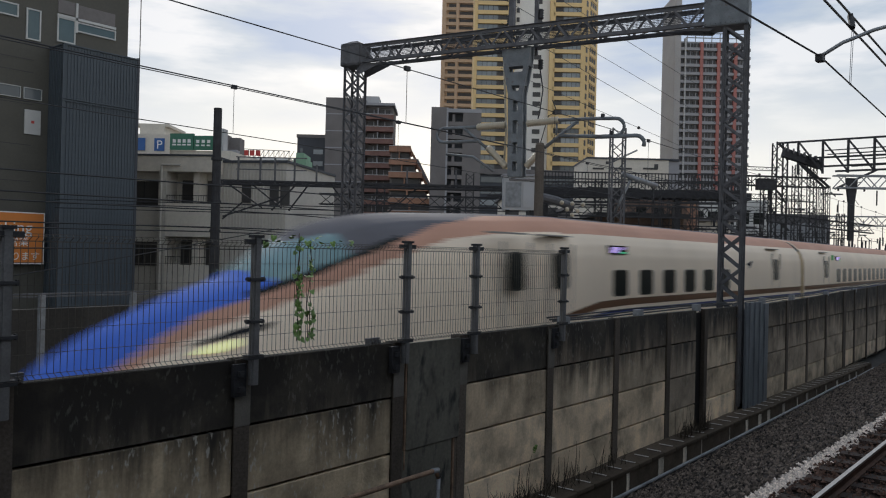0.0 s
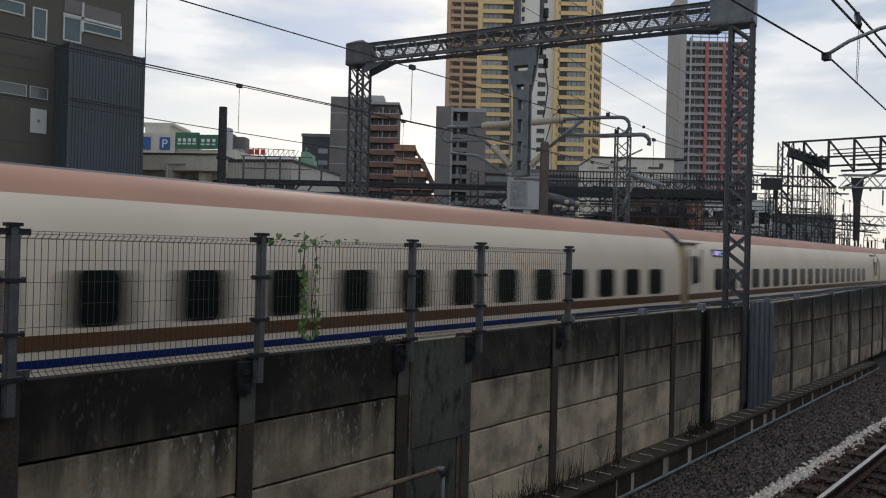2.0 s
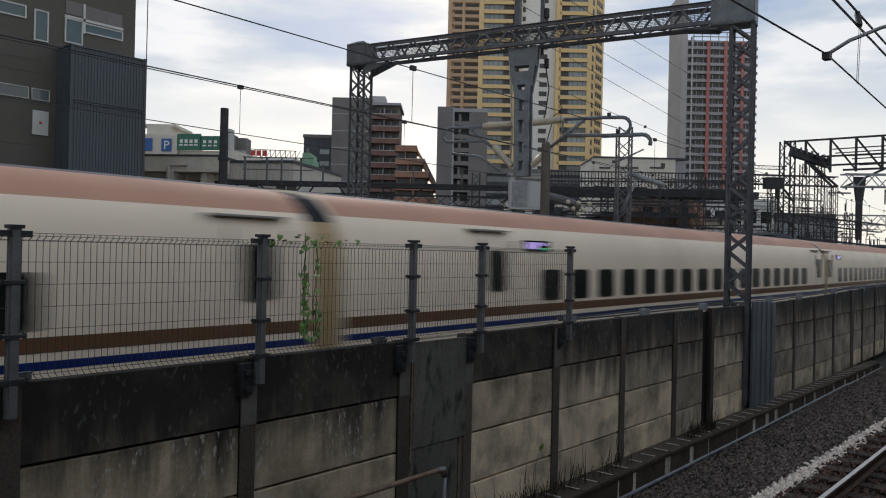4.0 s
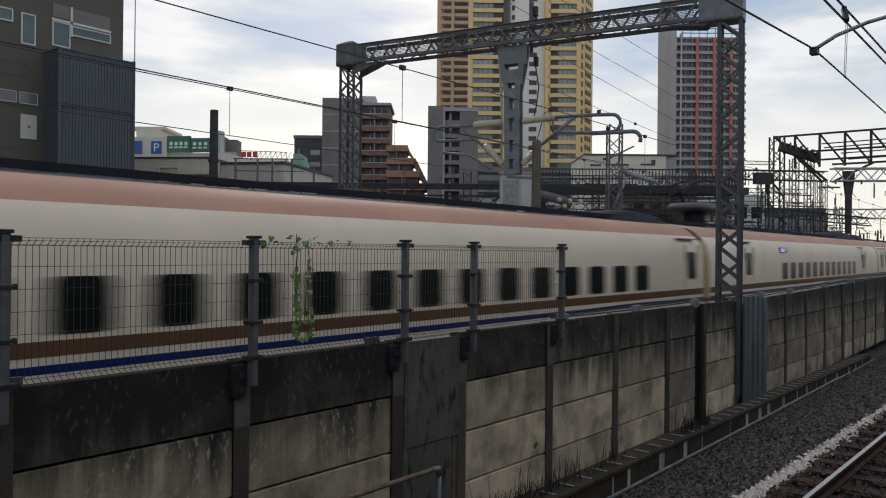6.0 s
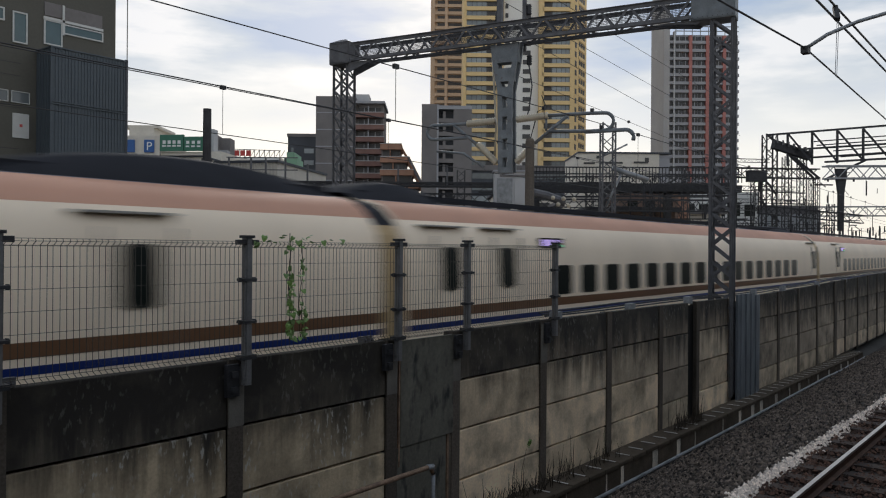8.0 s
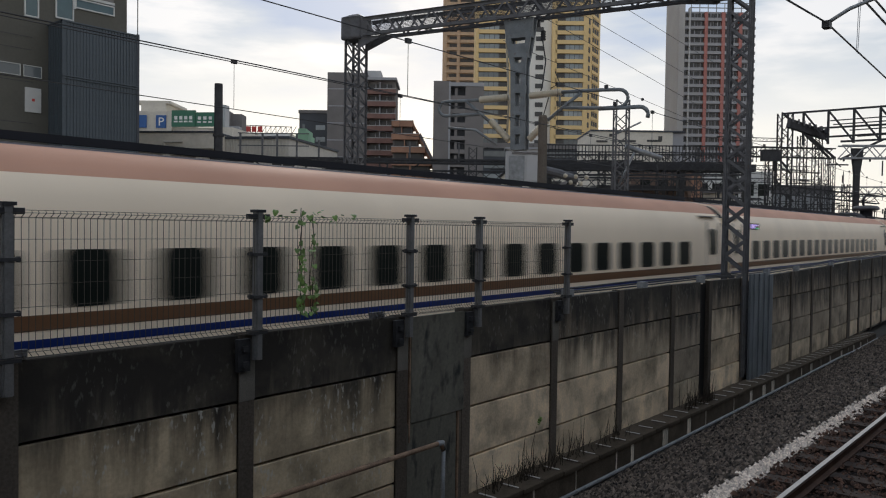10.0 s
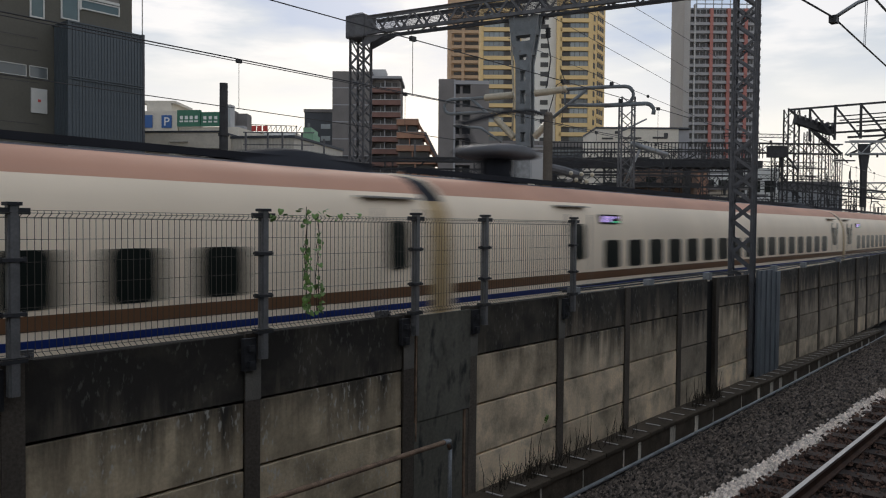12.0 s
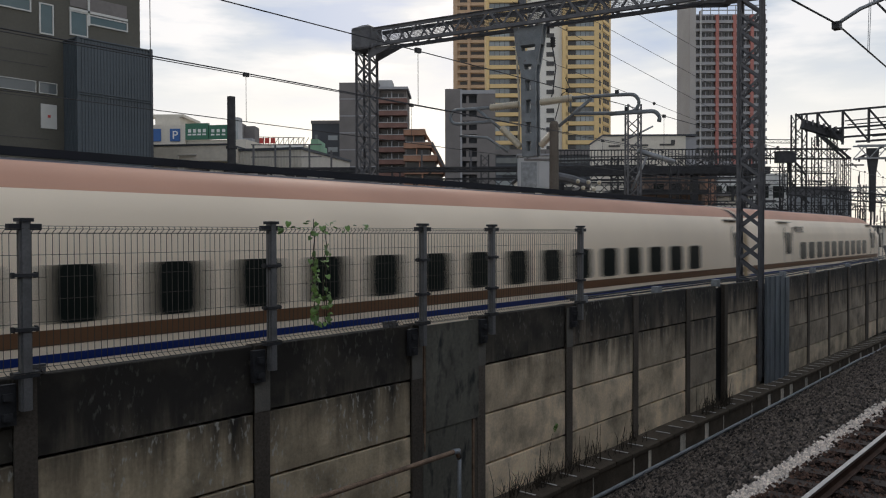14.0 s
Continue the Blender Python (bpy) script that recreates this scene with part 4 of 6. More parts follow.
def stones(name, count, place, size, mat, label, seed):
    r = random.Random(seed)
    verts, faces = [], []
    for i in range(count):
        x, y, z = place(r)
        k = r.uniform(*size)
        base = len(verts)
        ax, ay = r.uniform(0, 6.28), r.uniform(0.7, 1.3)
        for dx, dy, dz in ((1, 0, 0.1), (0.35, 0.95, -0.1), (-0.8, 0.6, 0.15), (-0.85, -0.5, -0.1), (0.3, -1, 0.1)):
            q = r.uniform(0.7, 1.15)
            verts.append((x + k * q * (dx * math.cos(ax) - dy * math.sin(ax)), y + k * q * ay * (dx * math.sin(ax) + dy * math.cos(ax)), z + k * dz))
        verts.append((x + k * r.uniform(-0.3, 0.3), y + k * r.uniform(-0.3, 0.3), z + k * r.uniform(0.75, 1.25)))
        verts.append((x, y, z - k * 0.6))
        for j in range(5):
            faces.append((base + j, base + (j + 1) % 5, base + 5))
            faces.append((base + (j + 1) % 5, base + j, base + 6))
    me = bpy.data.meshes.new(name)
    me.from_pydata(verts, [], faces)
    me.materials.append(mat)
    return tagged(new(name, me), label, "ballast", kind="stuff")


def bed_height(y):
    return curve([(0, -0.22), (3.15, -0.22), (3.6, -0.33), (5.3, -0.93), (6, -0.95)], y)


def shoulder(r):
    s = 6.5 + 26 * r.random() ** 1.5
    y = r.uniform(2.95, 5.35)
    return s, y + off(s), bed_height(y) + 0.01


def crib(r):
    s = 6.5 + 20 * r.random() ** 1.4
    y = r.uniform(1.0, 3.0)
    return s, y + near_off(s), -0.165


def pale(r):
    s = 7.0 + 24 * r.random() ** 1.4
    y = 3.09 - 0.03 * (min(s, 17.0) - 9.6) - 0.014 * (max(s, 17.0) - 17.0) + r.gauss(0, 0.055)
    return s, y, -0.19 + r.uniform(-0.01, 0.02)


stones("ballast_stones", 24000, shoulder, (0.013, 0.036), M_STONE, "loose brown-grey crushed ballast stones", 3)
stones("ballast_stones", 9000, crib, (0.016, 0.038), M_CRIB_STONE, "rust-brown ballast stones between the sleepers", 4)
stones("pale_stones", 13000, pale, (0.014, 0.032), M_PALE_STONE, "strip of pale ballast stones beside the rail", 6)


# ---- catenary gantry over the high-speed line ----
def lattice(bm, a, b, w, d, step, chord=0.07, lace=0.04, faces=(0, 1, 2, 3)):
    """A four-chord lattice member from a to b with zigzag lacing."""
    a, b, s, u = frame_of(a, b)
    n = max(2, round((b - a).length / step))
    cs = [s * (w / 2 * i) + u * (d / 2 * j) for i, j in ((-1, -1), (1, -1), (1, 1), (-1, 1))]
    for c in cs:
        beam(bm, a + c, b + c, chord)
    for f in faces:
        c0, c1 = cs[f], cs[(f + 1) % 4]
        for i in range(n):
            p, q = a.lerp(b, i / n), a.lerp(b, (i + 1) / n)
            beam(bm, (p + c0) if i % 2 else (p + c1), (q + c1) if i % 2 else (q + c0), lace * 0.5, lace)


GR, GL = Vector((17.75, 6.42, 0)), Vector((15.7, 16.3, 0))
GAX = (GL - GR).normalized()
GSPAN = (GL - GR).length
GTURN = math.degrees(math.atan2(GAX.y, GAX.x))
gantry = thing("catenary_gantry", "grey lattice steel catenary gantry standing over the high-speed tracks", "gantry")
gantry.matrix_world = pose(GR.x, GR.y, 0, 0, 0, GTURN)


def gpart(name, bm, mat=M_STEEL, label="", smooth=False):
    return part(name, bm, mat, gantry, label, smooth)


def mast(x0, top):
    bm = bmesh.new()
    w, d = 0.44, 0.38
    for i in (-1, 1):
        for j in (-1, 1):
            x, y = x0 + i * w / 2, j * d / 2
            box(bm, x - 0.05 if i < 0 else x - 0.038, y - 0.006, -0.5, x + 0.038 if i < 0 else x + 0.05, y + 0.006, top)
            box(bm, x - 0.006, y - 0.045, -0.5, x + 0.006, y + 0.045, top)
    n = int(top / 0.36)
    for k in range(n):
        z0, z1 = top * k / n, top * (k + 1) / n
        for j in (-1, 1):
            a, b = (x0 - w / 2, j * d / 2, z0), (x0 + w / 2, j * d / 2, z1)
            a2, b2 = (x0 + w / 2, j * d / 2, z0), (x0 - w / 2, j * d / 2, z1)
            beam(bm, a, b, 0.012, 0.055)
            if k % 2 == 0:
                beam(bm, a2, b2, 0.012, 0.055)
        for i in (-1, 1):
            a, b = (x0 + i * w / 2, -d / 2 if k % 2 else d / 2, z0), (x0 + i * w / 2, d / 2 if k % 2 else -d / 2, z1)
            beam(bm, a, b, 0.012, 0.05)
    return bm


gpart("mast", mast(-0.22, 8.0))
gpart("mast", mast(GSPAN + 0.03, 8.0))
for x0, x1 in ((-0.5, 0.45), (GSPAN - 0.30, GSPAN + 0.36)):
    bm = boxes((x0, -0.30, 8.0, x1, 0.30, 8.62))
    bmesh.ops.bevel(bm, geom=bm.edges[:], offset=0.02, segments=2, affect="EDGES")
    gpart("corner_box", bm, M_HANG if x0 < 0 else M_STEEL, "riveted steel corner box")
    bm = bmesh.new()
    for i in range(9):
        x = x0 + 0.05 + (x1 - x0 - 0.1) * i / 8
        for y in (-0.31, 0.31):
            for z in (8.05, 8.57):
                box(bm, x - 0.012, y - 0.012, z - 0.012, x + 0.012, y + 0.012, z + 0.012)
    tagged(gpart("rivet_row", bm, M_STEEL), kind="stuff")
    c = (x0 + x1) / 2
    bm = bmesh.new()
    b4 = [bm.verts.new((c + i * (x1 - x0) / 2, j * 0.3, 8.62)) for i, j in ((-1, -1), (1, -1), (1, 1), (-1, 1))]
    t4 = [bm.verts.new((c + i * 0.1, j * 0.08, 8.74)) for i, j in ((-1, -1), (1, -1), (1, 1), (-1, 1))]
    for i in range(4):
        bm.faces.new((b4[i], b4[(i + 1) % 4], t4[(i + 1) % 4], t4[i]))
    bm.faces.new(t4)
    gpart("corner_cap", bm)
# knee plates
for x0, sg, low in ((0.45, 1, 7.92), (GSPAN - 0.30, -1, 7.72)):
    bm = bmesh.new()
    for y in (-0.22, 0.20):
        a = [bm.verts.new(p) for p in ((x0, y, 8.03), (x0 + sg * 0.75, y, 8.03), (x0 - sg * 0.12, y, low), (x0 - sg * 0.2, y, low + 0.05))]
        b = [bm.verts.new((v.co.x, y + 0.02, v.co.z)) for v in a]
        bm.faces.new(a)
        bm.faces.new(b[::-1])
        for i in range(4):
            bm.faces.new((a[i], a[(i + 1) % 4], b[(i + 1) % 4], b[i]))
    gpart("knee_plate", bm)
for y in (-0.25, 0.25):
    for z in (8.05, 8.56):
        bm = bmesh.new()
        box(bm, 0.4, y - 0.05, z - 0.006, GSPAN - 0.35, y + 0.05, z + 0.006)
        box(bm, 0.4, y - 0.006, z - (0.0 if z < 8.3 else 0.09), GSPAN - 0.35, y + 0.006, z + (0.09 if z < 8.3 else 0.0))
        gpart("chord", bm)
    n = 26
    for i in range(n):
        xa, xb = 0.45 + (GSPAN - 0.85) * i / n, 0.45 + (GSPAN - 0.85) * (i + 1) / n
        bm = bmesh.new()
        beam(bm, (xa, y, 8.07 if i % 2 else 8.54), (xb, y, 8.54 if i % 2 else 8.07), 0.014, 0.055)
        gpart("lacing_bar", bm)
for i in range(15):
    xa, xb = 0.45 + (GSPAN - 0.85) * i / 15, 0.45 + (GSPAN - 0.85) * (i + 1) / 15
    bm = bmesh.new()
    beam(bm, (xa, -0.25 if i % 2 else 0.25, 8.05), (xb, 0.25 if i % 2 else -0.25, 8.05), 0.045, 0.012)
    gpart("cross_brace", bm)
bm = bmesh.new()
for i in range(300):
    x = 0.5 + (GSPAN - 1.0) * i / 299
    beam(bm, (x, 0.235, 8.10), (x, 0.235, 8.52), 0.008)
for j in range(12):
    z = 8.11 + j * 0.036
    beam(bm, (0.5, 0.235, z), (GSPAN - 0.5, 0.235, z), 0.010)
gpart("bird_mesh", bm, M_STEEL_DARK, "fine wire mesh behind the lacing")

# hanging centre post with its cantilevers
bm = bmesh.new()
for sx in (-1, 1):
    for sy in (-0.12, 0.12):
        pts = [(5.08 + sx * 0.34, sy, 8.05), (5.08 + sx * 0.25, sy, 7.43), (5.08 + sx * 0.135, sy, 6.85), (5.05 + sx * 0.13, sy, 4.75)]
        for a, b in zip(pts, pts[1:]):
            beam(bm, a, b, 0.13, 0.07)
gpart("hanging_post", bm, M_HANG, "tapered riveted hanging post")
for z, h, w in ((7.78, 0.44, 0.33), (7.24, 0.34, 0.22), (6.80, 0.26, 0.15), (6.28, 0.22, 0.15), (5.72, 0.22, 0.15), (5.22, 0.2, 0.15), (4.8, 0.14, 0.15)):
    gpart("batten_plate", boxes((5.07 - w, -0.16, z - h / 2, 5.07 + w, 0.16, z + h / 2)), M_HANG)
bm = bmesh.new()
for x in (4.72, 5.44):
    beam(bm, (x, -0.3, 7.9), (x, -0.3, 9.4), 0.10, 0.07)
beam(bm, (5.28, 0, 8.6), (5.28, 0, 10.2), 0.14)
gpart("upright_channel", bm)


def ribbed(a, b, r, n):
    """A ribbed insulator between two points."""
    a, b = Vector(a), Vector(b)
    pts, rad = [], []
    for i in range(n * 2 + 1):
        pts.append(a.lerp(b, i / (n * 2)))
        rad.append(r if i % 2 else r * 0.7)
    bm = bmesh.new()
    tube(bm, pts, rad, 10)
    return bm


def pipe(pts, r, nm="cantilever_pipe", mat=M_HANG, n=8):
    bm = bmesh.new()
    tube(bm, pts, r, n)
    return gpart(nm, bm, mat, smooth=True)


def arc(cx, cz, r, a0, a1, n=8):
    return [(cx + r * math.cos(radians(a0 + (a1 - a0) * i / n)), 0, cz + r * math.sin(radians(a0 + (a1 - a0) * i / n))) for i in range(n + 1)]


# towards the near track
gpart("insulator", ribbed((4.80, 0, 6.10), (3.95, 0, 6.14), 0.10, 13), M_INSUL, "ribbed porcelain insulator", True)
pipe([(3.95, 0, 6.14), (2.9, 0, 6.12)] + arc(2.5, 5.89, 0.21, 90, 270) + [(2.9, 0, 5.68), (3.95, 0, 5.75)], 0.045)
pipe([(4.0, 0, 6.12), (4.0, 0, 5.76)], 0.03)
pipe([(3.45, 0, 6.09), (4.36, 0, 5.42)], 0.045)
gpart("insulator", ribbed((4.32, 0, 5.46), (4.80, 0, 4.99), 0.10, 11), M_INSUL, "ribbed porcelain insulator", True)
pipe([(3.0, 0, 5.67), (2.0, 0, 5.66)] + arc(2.0, 5.46, 0.2, 90, 200, 5), 0.05)
gpart("wire_clamp", boxes((2.78, -0.04, 6.13, 2.86, 0.04, 6.23)), M_STEEL_DARK)
gpart("wire_clamp", boxes((2.55, -0.05, 5.7, 2.62, 0.05, 5.8)), M_STEEL_DARK)
# towards the far track
gpart("insulator", ribbed((5.38, 0, 6.10), (6.2, 0, 6.08), 0.10, 13), M_INSUL, "ribbed porcelain insulator", True)
pipe([(6.2, 0, 6.08), (7.2, 0, 6.10)] + [(7.2 + 0.2 * math.sin(radians(a)), 0, 5.91 + 0.19 * math.cos(radians(a))) for a in range(0, 181, 30)] + [(6.18, 0, 5.71)], 0.045)
pipe([(6.6, 0, 6.08), (5.9, 0, 5.50)], 0.04)
gpart("insulator", ribbed((5.88, 0, 5.53), (5.35, 0, 5.0), 0.10, 11), M_INSUL, "ribbed porcelain insulator", True)
pipe([(7.1, 0, 5.4), (6.3, 0, 5.3), (5.7, 0, 4.9)], 0.035)
for x, z in ((5.55, 7.85), (4.6, 7.7), (5.5, 8.95), (4.62, 9.0)):
    gpart("insulator", ribbed((x, -0.35, z - 0.15), (x, -0.35, z + 0.1), 0.075, 4), M_STEEL_DARK, "small dark pin insulator", True)
# jumper cables hanging beside the post
for pts, r, mat in (([(5.62, -0.3, 8.0), (5.56, -0.3, 7.0), (5.5, -0.3, 6.0), (5.5, -0.2, 5.1)], 0.03, M_INSUL), ([(4.62, -0.3, 7.7), (4.5, -0.3, 7.0), (4.58, -0.3, 6.4), (4.62, -0.2, 6.1)], 0.018, M_STEEL_DARK), ([(4.2, -0.2, 6.7), (4.08, -0.2, 6.4), (4.3, -0.2, 6.3), (4.5, -0.2, 5.6)], 0.014, M_STEEL_DARK)):
    pipe(pts, r, "jumper_cable", mat, 6)
# dark feeder pole behind the post
bm = bmesh.new()
tube(bm, [(3.86, 1.5, 0), (3.86, 1.5, 5.3), (3.86, 1.5, 5.36)], [0.12, 0.105, 0.08], 12)
gpart("feeder_pole", bm, M_COLUMN)

# ---- overhead wires ----
def wire(name, pts, r, label):
    bm = bmesh.new()
    tube(bm, pts, r, 5)
    return tagged(part(name, bm, M_WIRE), label, "wire")


def along(y, z, s0, s1, sag=0.0, span=50.0, start=17.0, step=3.0):
    n = int((s1 - s0) / step)
    out = []
    for i in range(n + 1):
        s = s0 + (s1 - s0) * i / n
        k = ((s - start) / span) % 1.0
        out.append((s, y + off(s), z - sag * 4 * k * (1 - k)))
    return out


for y, zc, zm in ((9.2, 5.0, 5.97), (13.5, 5.07, 6.05)):
    wire("contact_wire", along(y, zc, -30, 140), 0.009, "taut black contact wire above the high-speed track")
    wire("messenger_wire", along(y, zm, -30, 140, 0.06), 0.010, "black messenger wire carrying the contact wire")
    for i in range(14):
        s = (5.12 if y < 10 else 4.6) + (i - 3) * 5.0
        w = wire("dropper", [(s, y + off(s), zc), (s, y + off(s), zm)], 0.006, "thin dropper between messenger and contact wire")
        bm = boxes((-0.06, -0.03, -0.04, 0.06, 0.03, 0.04))
        c = part("clip", bm, M_WIRE, w)
        c.location = (s, y + off(s), zm - 0.02)
for y, z in ((19.5, 4.6), (19.6, 4.1), (20.5, 3.4), (22.0, 4.0), (23.5, 3.3), (24.0, 2.7), (26.0, 3.5)):
    wire("feeder_wire", along(y, z, -30, 120, 0.25, 50.0), 0.012 if y < 18 else 0.02, "dark feeder wire along the railway")
# over the near track
wire("contact_wire", [(-6, 3.57, 5.11), (9.65, 2.408, 5.11), (40, 3.28, 5.11), (90, 7.2, 5.11)], 0.011, "thick black contact wire above the near track")
wire("messenger_wire", along(2.44, 5.88, -6, 40), 0.016, "black messenger wire above the near track")
wire("messenger_wire", along(2.46, 6.08, -6, 40), 0.016, "second black messenger wire above the near track")
arm = thing("registration_arm", "grey curved registration arm steadying the near contact wire", "arm")
bm = bmesh.new()
tube(bm, [(9.66, 2.41, 5.11), (9.76, 2.2, 5.26), (9.86, 1.9, 5.38), (9.86, 1.5, 5.44), (9.86, 0.9, 5.46), (9.86, -1.2, 5.5)], 0.022, 8)
part("arm_tube", bm, M_STEEL_PALE, arm, smooth=True)
part("wire_grip", boxes((9.60, 2.37, 5.05, 9.72, 2.45, 5.13)), M_WIRE, arm)
spreader = thing("wire_spreader", "black spreader clamp with twin droppers on the near wires", "clamp")
bm = bmesh.new()
beam(bm, (11.40, 2.45, 5.86), (11.56, 2.52, 6.08), 0.06)
part("clamp_bar", bm, M_WIRE, spreader)
for dx in (0.0, 0.10):
    bm = bmesh.new()
    beam(bm, (11.46 + dx, 2.47, 5.88), (11.38 + dx * 0.8, 2.47, 5.10), 0.007)
    part("dropper", bm, M_STEEL_PALE, spreader)

# cable bundle along the top of the wall
bundle = thing("cable_bundle", "black cable bundle on brackets along the wall top", "cable")
for k in range(3):
    bm = bmesh.new()
    tube(bm, [(s, WALL_Y + 0.16 + 0.05 * k + off(s), curve(WALL_TOP, s) + 0.03 + 0.03 * k + 0.012 * math.sin(s * 0.9 + k)) for s in [10 + 0.9 * i for i in range(36)]], 0.014, 6)
    part("cable", bm, M_WIRE, bundle)
for s in (12.7, 15.4, 19.7, 22.3, 26.2, 30.4, 10.15):
    o = part("junction_box", boxes((-0.09, -0.02, 1.70, 0.09, 0.1, 1.84)), M_STEEL_PALE, bundle)
    o.matrix_world = on_line(s, WALL_Y + 0.02)

for s in (2.42, 6.02, 6.12):
    o = thing("steel_clamp", "small grey steel clamp lying on the wall top", "clamp")
    part("jaw", boxes((-0.03, -0.05, 0.0, 0.03, 0.03, 0.05), (-0.045, -0.02, 0.05, 0.045, 0.02, 0.07)), M_STEEL, o)
    part("bolt", boxes((-0.008, -0.075, 0.015, 0.008, -0.05, 0.032)), M_STEEL_DARK, o)
    o.matrix_world = on_line(s, WALL_Y - 0.03 + 0.07, 1.741)

# ---- platform, with an unseen canopy and back wall added to limit the skylight ----
M_PLATFORM = surface("platform_asphalt", (0.09, 0.088, 0.085), 0.9, vary=0.2, scale=2)
M_CANOPY = surface("unseen_light_blocker_grey", (0.16, 0.16, 0.155), 0.7, vary=0.15, scale=1)
tagged(part("platform", boxes((-60, -9, -1.2, 90, 0.36, 1.05)), M_PLATFORM), "grey asphalt station platform beside the near track", "platform", kind="structure")
tagged(part("canopy", boxes((-60, -9, 4.6, 90, -1.3, 4.75)), M_CANOPY), "unseen canopy roof added to hold back skylight", "canopy", kind="structure")
tagged(part("unseen_back_wall", boxes((-60, -9.3, -1.2, 90, -9.0, 4.75)), M_CANOPY), "unseen wall added behind the platform to block light", "wall", kind="structure")

# ---- town: x to the side, y away along the view, z up ----
TOWN = pose(0, 0, 0, 0, 0, -50.5)
M_OLIVE = surface("olive_grey_cladding", (0.09, 0.085, 0.07), 0.75, vary=0.10, scale=0.6, grain=9, bump=0.1)
M_SLATE = surface("slate_blue_corrugated_sheet", (0.068, 0.084, 0.098), 0.6, 0.1, vary=0.14, scale=0.8, grain=9, streak=0.2)
M_WHITE_WALL = surface("off_white_render", (0.62, 0.57, 0.49), 0.85, vary=0.10, scale=0.5, grain=6)
M_PALE_CLAD = surface("pale_grey_cladding", (0.50, 0.465, 0.41), 0.8, vary=0.10, scale=0.6, grain=8, streak=0.3)
M_YELLOW = surface("yellow_tower_cladding", (0.68, 0.49, 0.24), 0.8, vary=0.06, scale=0.1, grain=2)
M_CREAM = surface("cream_tower_cladding", (0.7, 0.68, 0.63), 0.8, vary=0.06, scale=0.1, grain=2)
M_TAN = surface("tan_tower_cladding", (0.5, 0.36, 0.25), 0.8, vary=0.08, scale=0.1, grain=2)
M_GREY_TOWER = surface("grey_tower_concrete", (0.30, 0.30, 0.315), 0.85, vary=0.06, scale=0.08, grain=2)
M_GREY_PALE = surface("pale_grey_slab_edge", (0.42, 0.42, 0.425), 0.85, vary=0.06, scale=0.1, grain=2)
M_GREY_BLANK = surface("blank_grey_tower_wall", (0.36, 0.35, 0.345), 0.9, vary=0.08, scale=0.1, grain=2)
M_RED_TILE = surface("red_tile_pilaster", (0.37, 0.15, 0.13), 0.8, vary=0.08, scale=0.3, grain=3)
M_BRICK = surface("brown_brick_parapet", (0.205, 0.115, 0.095), 0.85, vary=0.15, scale=0.4, grain=6)
M_ORANGE_BRICK = surface("orange_brick_parapet", (0.33, 0.18, 0.118), 0.85, vary=0.15, scale=0.4, grain=6)
M_STUCCO = surface("grey_brown_stucco", (0.17, 0.157, 0.152), 0.9, vary=0.12, scale=0.25, grain=5)
M_DARKBLD = surface("dark_blue_grey_panel", (0.045, 0.05, 0.06), 0.6, vary=0.12, scale=0.3)
# panes coloured pale in place of the sky they mirror
M_PANE = surface("window_glass_painted_sky_reflection", (0.20, 0.225, 0.235), 0.12, vary=0.1, scale=0.5, bump=0.0, random_hue=0.5)
M_PANE_TEAL = surface("teal_window_glass", (0.075, 0.12, 0.13), 0.1, vary=0.1, scale=1.5, bump=0.0)
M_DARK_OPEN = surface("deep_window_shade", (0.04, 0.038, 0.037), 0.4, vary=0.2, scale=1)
M_FRAME = surface("white_window_frame", (0.5, 0.5, 0.48), 0.5, vary=0.05, scale=3)
M_GREEN_BOARD = surface("green_sign_board", (0.03, 0.15, 0.09), 0.5, vary=0.06, scale=1)
M_ORANGE_BOARD = surface("orange_sign_board", (0.62, 0.20, 0.035), 0.5, vary=0.06, scale=1)
M_BLUE_BOARD = surface("blue_sign_board", (0.03, 0.11, 0.32), 0.5, vary=0.06, scale=1)
M_LETTER = surface("white_sign_paint", (0.75, 0.75, 0.72), 0.5, vary=0.04, scale=3)
M_MINT = surface("mint_green_sheet", (0.22, 0.38, 0.26), 0.8, vary=0.10, scale=0.5)
M_SHED_BROWN = surface("brown_shed_brick", (0.15, 0.10, 0.075), 0.9, vary=0.2, scale=2, grain=12)
M_RED_PAINT = surface("red_sign_paint", (0.5, 0.06, 0.05), 0.5, vary=0.06, scale=2)


def house(name, label, x, d, turn=0.0, category="building"):
    """A building's own space: x along its front, y into it, z up from the rails."""
    return thing(name, label, category, TOWN @ pose(x, d, 0, 0, 0, turn))


def bpart(h, nm, mat, *rows, label=""):
    return part(nm, boxes(*rows), mat, h, label)


def floors(h, nm, me, x, y, z0, step, n):
    for i in range(n):
        o = part(nm, me, None, h)
        o.location = (x, y, z0 + i * step)


def unit(nm, mat, *rows):
    return mesh_of(nm, boxes(*rows), mat)


# yellow apartment tower
STEP = 2.93
h = house("yellow_tower", "tall yellow and cream apartment tower with glazed balconies", 8.8, 245)
bpart(h, "wall", M_YELLOW, (0, 0.8, 0, 12.5, 24, 112), (23.5, 0.8, 0, 34.4, 24, 112))
bpart(h, "core_wall", M_CREAM, (12.5, 1.6, 0, 23.5, 24, 112), label="cream rendered core wall")
bpart(h, "pilaster", M_YELLOW, (-0.3, -0.2, 0, 0.7, 1.2, 112))
bpart(h, "pilaster", M_YELLOW, (10.2, -0.4, 0, 12.4, 1.2, 112))
bpart(h, "pilaster", M_YELLOW, (23.4, -0.4, 0, 25.0, 1.2, 112))
